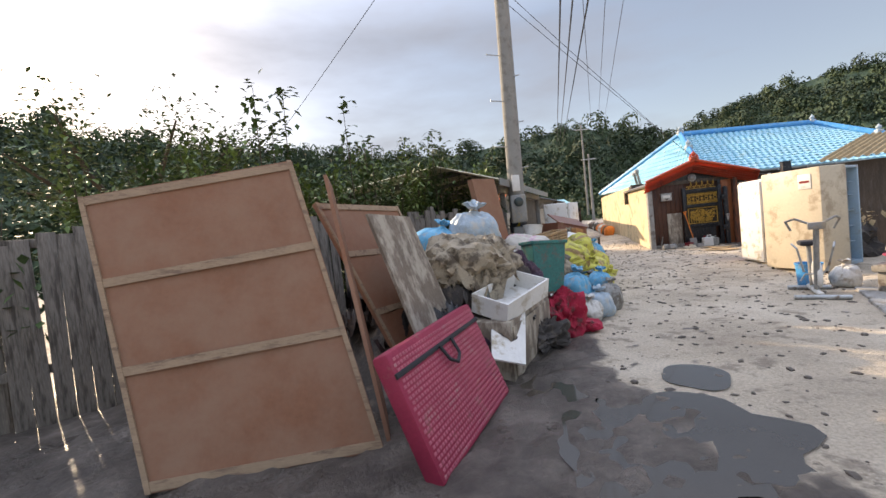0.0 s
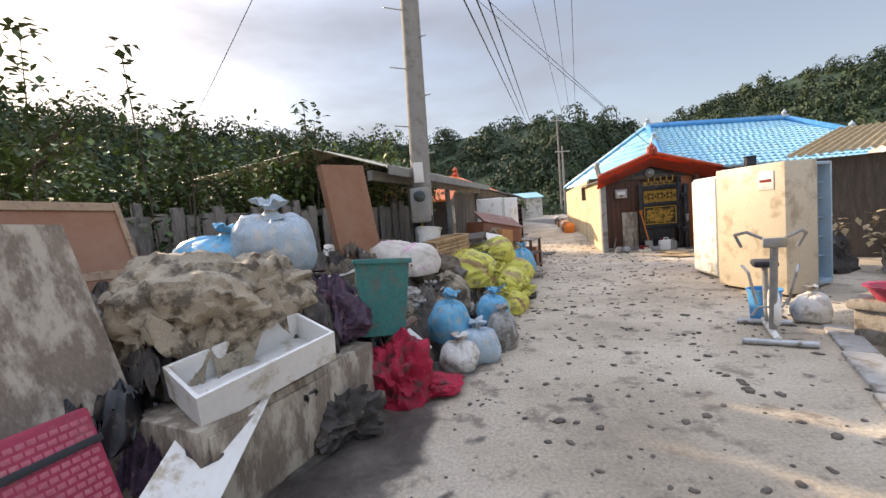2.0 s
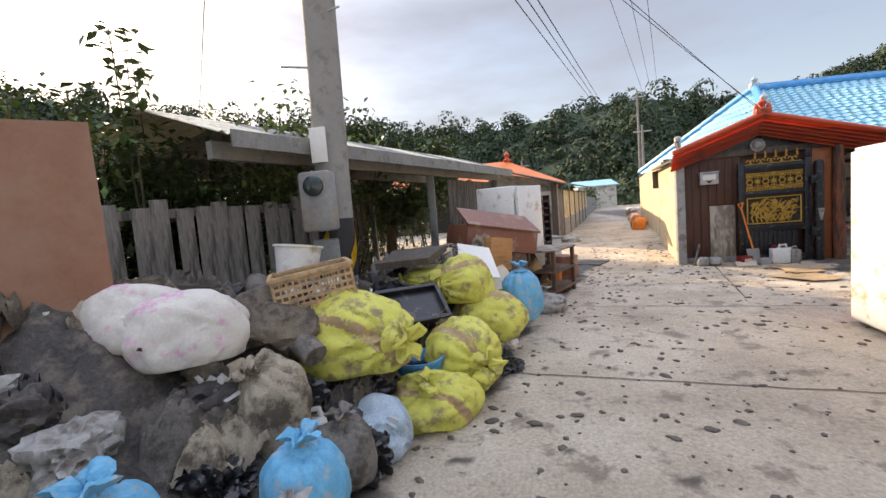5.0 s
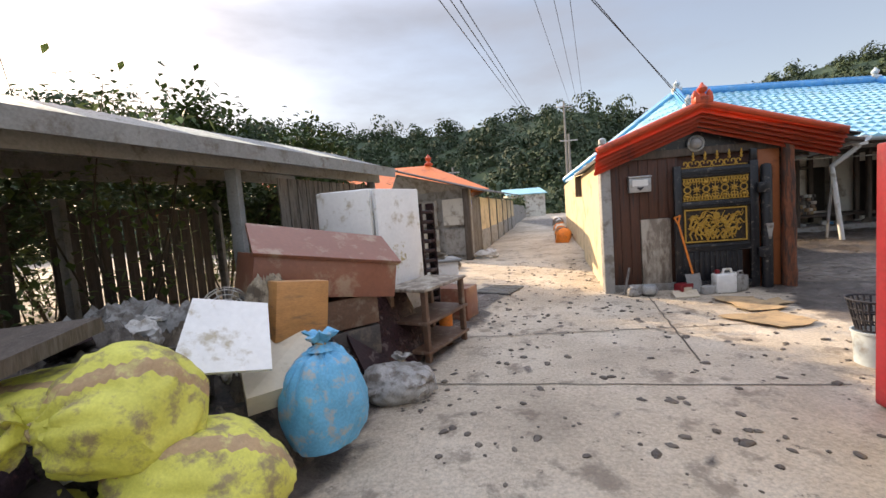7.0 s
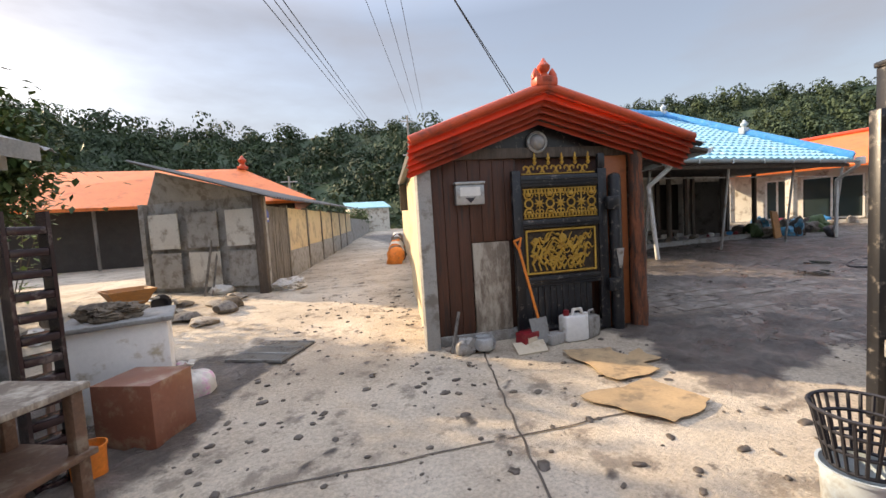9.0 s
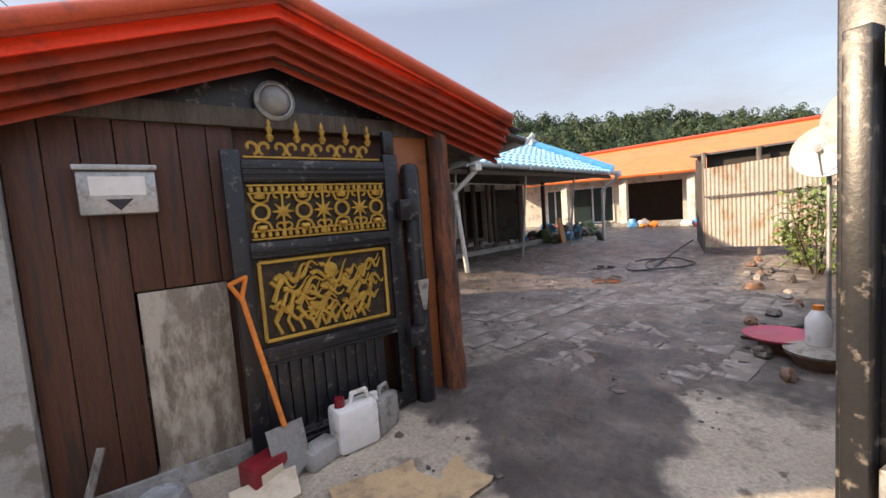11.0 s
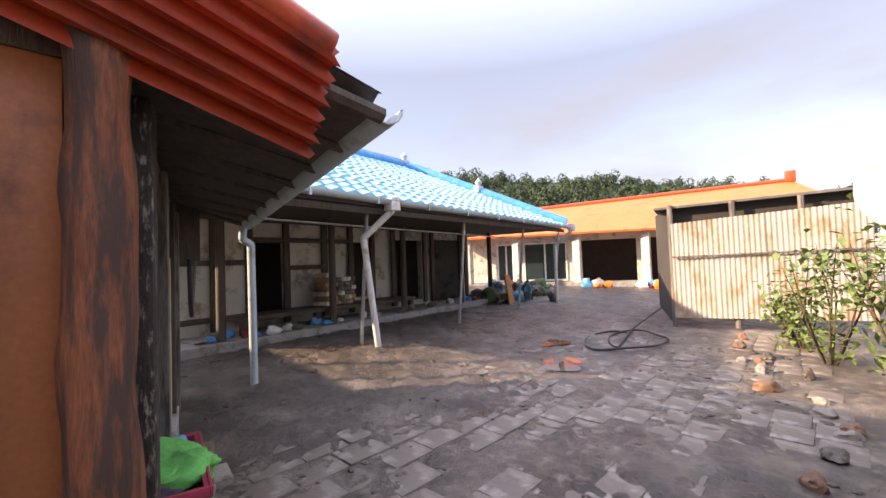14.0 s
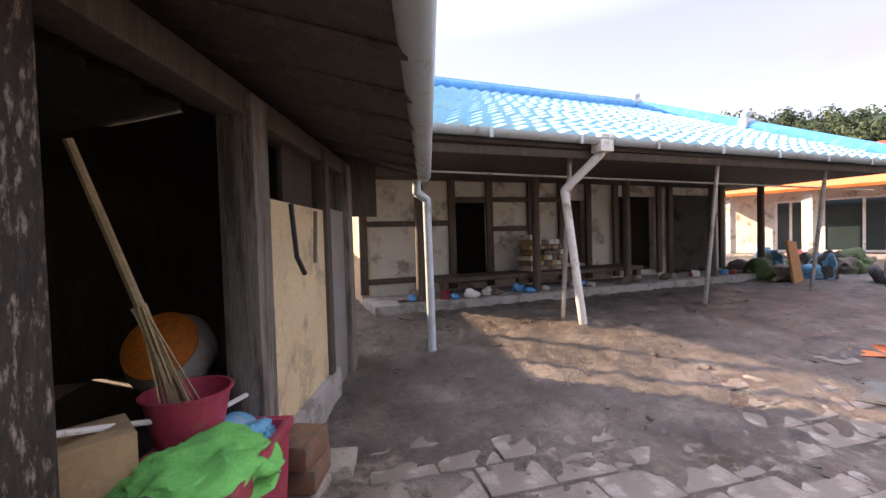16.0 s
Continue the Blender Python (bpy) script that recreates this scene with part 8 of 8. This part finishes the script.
rb = random.Random(31)
for k in range(30):
    f = rb.uniform(0, 1)
    off = rb.uniform(0.5, 2.4)
    p = FA.lerp(FB, f) + Vector((-fd.y, fd.x)) * off
    hh = rb.uniform(1.4, 2.3)
    bush("garden_shrub", (p.x, p.y, 0), rb.uniform(0.5, 0.9), 520, 0.12, rb.choice(["leaf", "leaf_light", "leaf"]), "leafy green garden shrub behind the plank fence", 300 + k, 7, hh)
for k in range(13):
    f = 0.2 + 0.062 * k
    p = FA.lerp(FB, f) + Vector((-fd.y, fd.x)) * rb.uniform(0.45, 0.9)
    bush("garden_shrub", (p.x, p.y, 0), rb.uniform(0.45, 0.65), 1500, 0.1, rb.choice(["leaf", "leaf_light", "leaf"]), "dense leafy shrub close behind the plank fence", 700 + k, 10, rb.uniform(2.3, 2.8))
for x, y, hh in ((-2.4, 6.2, 3.5), (-1.2, 6.9, 3.2), (-0.5, 8.3, 3.4), (0.1, 8.9, 3.3)):
    bush("tall_sapling", (x, y, 0), 0.45, 260, 0.13, "leaf", "tall thin leafy sapling rising over the fence", int(hh * 97 + x * 31), 3, hh)
for k in range(16):
    x, y = rb.uniform(-5, 1.5), rb.uniform(12.5, 22)
    bush("garden_shrub", (x, y, 0), rb.uniform(0.7, 1.3), 500, 0.15, rb.choice(["leaf", "leaf_light"]), "overgrown green shrub beyond the open shed", 400 + k, 7, rb.uniform(1.2, 3.6))
for x, y, r_, hh, sd in ((17.2, 11.8, 0.7, 1.5, 1), (16.2, 11.2, 0.7, 1.6, 2), (15.2, 10.6, 0.7, 1.7, 3), (18.2, 12.0, 0.5, 0.9, 4), (14.2, 10.3, 0.6, 1.5, 5), (17.0, 10.6, 0.8, 2.0, 6)):
    bush("yard_shrub", (x, y, gz(x, y)), r_, 420, 0.13, "leaf_light", "mud-splashed shrub at the edge of the yard", 500 + sd, 9, hh)
for x, y in ((11.2, 45), (10.6, 43), (12.4, 48)):
    bush("lane_bush", (x, y, gz(x, y)), 1.3, 500, 0.25, "leaf", "green bush at the end of the lane", int(x * 50), 7, 1.8)


def tree(at, h, spread, seed, label, n=2600, material="leaf", size=0.22):
    root = thing("tree", label, "tree", "trees", at=at)
    rr = random.Random(seed)
    bm = bmesh.new()
    rod(bm, (0, 0, -0.2), (0.1, 0, h * 0.45), 0.2, 0.14, 12)
    limbs = []
    for k in range(9):
        a = k * 2.4 + rr.uniform(-0.4, 0.4)
        p0 = Vector((0.08, 0, h * rr.uniform(0.3, 0.45)))
        p1 = p0 + Vector((math.cos(a) * spread * 0.5, math.sin(a) * spread * 0.5, h * rr.uniform(0.15, 0.3)))
        p2 = p1 + Vector((math.cos(a + 0.4) * spread * rr.uniform(0.3, 0.55), math.sin(a + 0.4) * spread * rr.uniform(0.3, 0.55), h * rr.uniform(0.05, 0.28)))
        rod(bm, p0, p1, 0.1, 0.06, 8)
        rod(bm, p1, p2, 0.06, 0.02, 8)
        limbs += [(p0, p1), (p1, p2), (p1, p2)]
    part("trunk", bm, "bark", root)

    def place(q):
        a, b = limbs[q.randrange(len(limbs))]
        return a.lerp(b, q.uniform(0.35, 1.1)) + Vector((q.gauss(0, spread * 0.14), q.gauss(0, spread * 0.14), q.gauss(0, h * 0.07)))
    me = foliage(seed, n, None, size, leaf_fn=place)
    me.materials.append(M[material])
    ob = new("crown", me)
    ob.parent = root
    tagged(ob, kind="stuff")


tree((-3.0, 14.5, 0), 4.3, 2.4, 61, "spreading green tree behind the open shed", 9000, "leaf", 0.14)
tree((0.1, 17.6, 0), 3.9, 2.3, 62, "bushy green tree beyond the open shed", 15000, "leaf", 0.16)
tree((-7.5, 10.5, 0), 5.0, 2.6, 63, "leafy garden tree beyond the fence", 5000, "leaf", 0.13)
# dark weeds and rubble beside the drain
for k in range(18):
    x, y = rb.uniform(8.4, 13.0), rb.uniform(5.6, 9.5)
    bm = lump(600 + k, (rb.uniform(0.3, 0.7), rb.uniform(0.3, 0.6), rb.uniform(0.2, 0.55)), 0.3, 0.16, 3)
    one("rubble_mound", bm, rb.choice(["cloth_dark", "stone", "mud"]), "mound of dark flood debris beyond the drain", "debris", "flood debris beyond the drain", at=(x, y, 0), rz=rb.uniform(0, 360))
for k in range(8):
    bush("flood_weeds", (rb.uniform(8.5, 13), rb.uniform(6, 9.5), 0.2), 0.5, 160, 0.14, "straw", "flattened dry weeds on flood debris", 640 + k, 10, 0.8)
wall("wall_store_far", (9.9, 10.6), (14.5, 7.2), 0, 2.15, 0.2, "timber_dark", "dark weathered barn wall beyond the drain")
bm = bmesh.new()
corrugated(bm, (9.6, 10.5, 2.25), (14.4, 6.9, 2.25), (16.4, 9.4, 2.9), (11.6, 13.0 - 1.8, 2.9), 0.16, 0.025)
one("roof_store_far", bm, "straw", "thatch-brown corrugated barn roof", "roof", kind="structure")


# satellite dishes at the yard's edge
def dish(at, aim, r_, label):
    root = thing("satellite_dish", label, "satellite dish", "satellite dishes", at=at)
    d = Vector(aim).normalized()
    q = Matrix.Translation((0, 0, 0)) @ d.to_track_quat("Z", "Y").to_matrix().to_4x4()
    bm = bmesh.new()
    prof = [(r_ * i / 10, 0.28 * r_ * (i / 10) ** 2) for i in range(1, 11)]
    lathe(bm, prof + [(r_ * 1.01, 0.28 * r_ - 0.012)] + [(r_ * i / 10, 0.28 * r_ * (i / 10) ** 2 - 0.012) for i in range(10, 0, -1)], 36, q)
    part("reflector", bm, "dish_white", root)
    bm = bmesh.new()
    low = q @ Vector((0, -r_ * 0.95, 0.22 * r_))
    horn = q @ Vector((0, -r_ * 0.25, r_ * 1.05))
    rod(bm, low, horn, 0.012, 0.012, 8)
    part("arm", bm, "steel", root)
    bm = bmesh.new()
    rod(bm, horn, horn - d * 0.1, 0.035, 0.03, 12)
    part("receiver", bm, "grey_panel", root)
    bm = bmesh.new()
    rod(bm, -d * 0.03, Vector((0, 0, -0.25)) - d * 0.12, 0.025, 0.025, 8)
    rod(bm, Vector((0, 0, -0.25)) - d * 0.12, Vector((0, 0, -at[2])) - d * 0.12, 0.025, 0.025, 8)
    part("mast", bm, "steel", root)
    bm = bmesh.new()
    for k in range(3):
        box(bm, -0.1 + k * 0.07, -0.05 + k * 0.07, r_ * 0.3, r_ * 0.3 + 0.05, 0.028 * r_ * 1.6, 0.028 * r_ * 1.6 + 0.004)
    bmesh.ops.transform(bm, matrix=q, verts=bm.verts[:])
    part("printed_mark", bm, "grey_panel", root, "small grey printed mark")


dish((12.75, 11.2, 2.12), (-0.85, 0.1, 0.35), 0.42, "large white satellite dish on a mast by the yard")
dish((13.6, 11.6, 1.95), (-0.8, 0.15, 0.3), 0.3, "smaller white satellite dish behind the large one")
# jars, tray and stones on the right of the yard
root = thing("round_tray", "red-rimmed round metal tray on a crock", "tray", at=(12.4, 11.9, gz(12.5, 11.75) + 0.12))
bm = bmesh.new()
lathe(bm, [(0.05, 0), (0.26, 0.0), (0.3, 0.03), (0.3, 0.04), (0.25, 0.015), (0.001, 0.01)], 30)
part("tray", bm, "pink_plastic", root)
bucket("clay_crock", (12.4, 11.9, gz(12.5, 11.75)), 0.16, 0.2, 0.12, "clay", "brown clay crock half sunk in mud", "crock")
bucket("clay_crock", (12.1, 11.6, gz(12.4, 11.3)), 0.17, 0.24, 0.12, "clay", "wide clay crock with a grey lid", "crock")
root = thing("stone_disc", "round grey stone lid on a crock", "lid", at=(12.1, 11.6, gz(12.4, 11.3) + 0.125))
bm = bmesh.new()
lathe(bm, [(0.25, 0), (0.26, 0.02), (0.1, 0.05), (0, 0.055)], 28)
part("lid", bm, "stone", root)
root = thing("plastic_bottle", "white plastic bottle with orange cap on a crock lid", "bottle", at=(12.15, 11.62, gz(12.4, 11.3) + 0.175))
bm = bmesh.new()
lathe(bm, [(0.085, 0), (0.09, 0.02), (0.09, 0.22), (0.05, 0.29), (0.035, 0.31), (0.0, 0.31)], 22)
part("body", bm, "white_paint", root)
bm = bmesh.new()
rod(bm, (0, 0, 0.31), (0, 0, 0.35), 0.04, 0.038, 16)
part("cap", bm, "orange_plastic", root)
for k in range(20):
    f = k / 20
    x, y = 11.7 + 7.0 * f + rb.uniform(-0.3, 0.3), 11.75 + 1.0 * f + rb.uniform(-0.3, 0.3)
    bm = lump(700 + k, (rb.uniform(0.05, 0.13), rb.uniform(0.05, 0.1), rb.uniform(0.04, 0.09)), 0.25, 0.12, 3)
    one("edging_stone", bm, rb.choice(["stone", "mud", "clay", "mud"]), "broken stone along the edge of the yard", "stone", "stones edging the yard", at=(x, y, gz(x, y) - 0.01), rz=rb.uniform(0, 360))
# heaps of grey clutter before the lane outbuilding
root = thing("wheelbarrow", "yellow-brown wheelbarrow tub full of mud", "wheelbarrow", at=(3.2, 18.6, 0.2), rz=30)
bm = bmesh.new()
lathe(bm, [(0.3, 0.25), (0.48, 0.5), (0.5, 0.5), (0.3, 0.28), (0.0, 0.28)], 4, pose(0, 0, 0, 0, 0, 45))
part("tub", bm, "honey_wood", root)
bm = bmesh.new()
tube(bm, [(-0.3, -0.25, 0.0), (-0.3, -0.25, 0.3), (0.4, -0.2, 0.3)], 0.02, 6)
tube(bm, [(-0.3, 0.25, 0.0), (-0.3, 0.25, 0.3), (0.4, 0.2, 0.3)], 0.02, 6)
part("frame", bm, "steel", root)
bm = bmesh.new()
lathe(bm, [(0.1, -0.04), (0.16, -0.04), (0.17, 0), (0.16, 0.04), (0.1, 0.04)], 18, pose(0.48, 0, 0.16, 90))
part("wheel", bm, "wire", root)
for k in range(26):
    x, y = rb.uniform(2.2, 5.0), rb.uniform(16.8, 19.8)
    bm = lump(800 + k, (rb.uniform(0.08, 0.28), rb.uniform(0.08, 0.25), rb.uniform(0.05, 0.14)), 0.3, 0.14, 2)
    one("rubble_piece", bm, rb.choice(["stone", "cloth_mud", "timber_grey", "white_paint"]), "broken rubble on the ground by the outbuilding", "rubble", "rubble by the outbuilding", at=(x, y, gz(x, y)), rz=rb.uniform(0, 360))
bag("white_bag", tuple(lane_pt(0.2, -0.35, gz(5.5, 19.3))), (0.3, 0.2, 0.16), "sack_white", "crumpled white plastic by the grey gate", 91, folds=0.3, fine=0.14)
sticks("leaning_pole", [(4.2, 19.55, 0.25), (4.5, 20.0, 2.1)], 0.025, "timber_grey", "thin grey pole leaning on the end wall")
sticks("leaning_pole", [(4.35, 19.5, 0.25), (4.55, 19.95, 1.7)], 0.02, "timber_grey", "second thin pole leaning on the end wall")
for k in range(14):
    x, y = 9.4 + k * 0.22, 22.0 + k * 0.8
    bm = lump(900 + k, (0.3, 0.28, 0.32), 0.25, 0.1, 2)
    one("lane_clutter", bm, rb.choice(["orange_plastic", "clay", "cloth_mud", "sack_white"]), "jars and bags lined along the lane wall", "debris", "clutter up the lane", at=(x - 0.5, y, gz(x, y)))
# stove pipes over the lane wall
for x, y in ((9.6, 19.2), (10.1, 20.5)):
    bm = bmesh.new()
    tube(bm, [(x, y, 1.6), (x - 0.2, y, 2.6), (x - 0.35, y - 0.05, 3.2)], 0.06, 10)
    lathe(bm, [(0.06, 0), (0.1, 0.02), (0.1, 0.14), (0.06, 0.18), (0, 0.18)], 14, Matrix.Translation((x - 0.36, y - 0.05, 3.2)))
    one("stove_pipe", bm, "steel", "bent galvanised stove pipe above the wall", "pipe", "stove pipes")
bm = bmesh.new()
slab(bm, [(11.8, 50, 3.2), (16, 50, 3.2), (16, 53, 3.9), (11.8, 53, 3.9)], 0.1)
one("far_roof", bm, "blue_tile", "pale blue roof far up the lane", "roof")
bm = bmesh.new()
box(bm, 12, 15.8, 50.2, 53, 0.5, 3.2)
one("far_house_wall", bm, "plaster", "pale wall of a house up the lane", "house")

# ---- pavers of the yard showing through the mud ----
pav = tagged(new("pavement_yard"), "grey paving slabs showing through trodden mud", "pavement", kind="structure")
pm = []
for k in range(4):
    bm = bmesh.new()
    box(bm, -0.195, 0.195, -0.14, 0.14, -0.03, 0.0, 0.012)
    bm.verts.ensure_lookup_table()
    for v in bm.verts:
        v.co.z += noise.noise((v.co.x * 6, v.co.y * 6, k)) * 0.004
    me = bpy.data.meshes.new("paver")
    bm.to_mesh(me)
    bm.free()
    me.materials.append(M["paver"])
    smooth(me)
    pm.append(me)
ang = -0.1
for r_ in range(13):
    for c in range(23):
        u, w_ = c * 0.4 + (0.2 if r_ % 2 else 0), r_ * 0.29 - 1.4
        x = 10.9 + u * math.cos(ang) - w_ * math.sin(ang)
        y = 13.6 + u * math.sin(ang) + w_ * math.cos(ang)
        y += 0.5 * sm(11, 20, x)
        if noise.noise((x * 0.8, y * 0.8, 21)) < -0.22 - 0.1 * (abs(w_) < 0.8) or rb.random() < 0.08:
            continue
        o = new("paver", pm[rb.randrange(4)])
        o.parent = pav
        o.matrix_basis = pose(x, y, gz(x, y) + 0.006 + rb.uniform(-0.008, 0.008), rb.uniform(-1, 1), rb.uniform(-1, 1), math.degrees(ang) + rb.uniform(-1, 1))
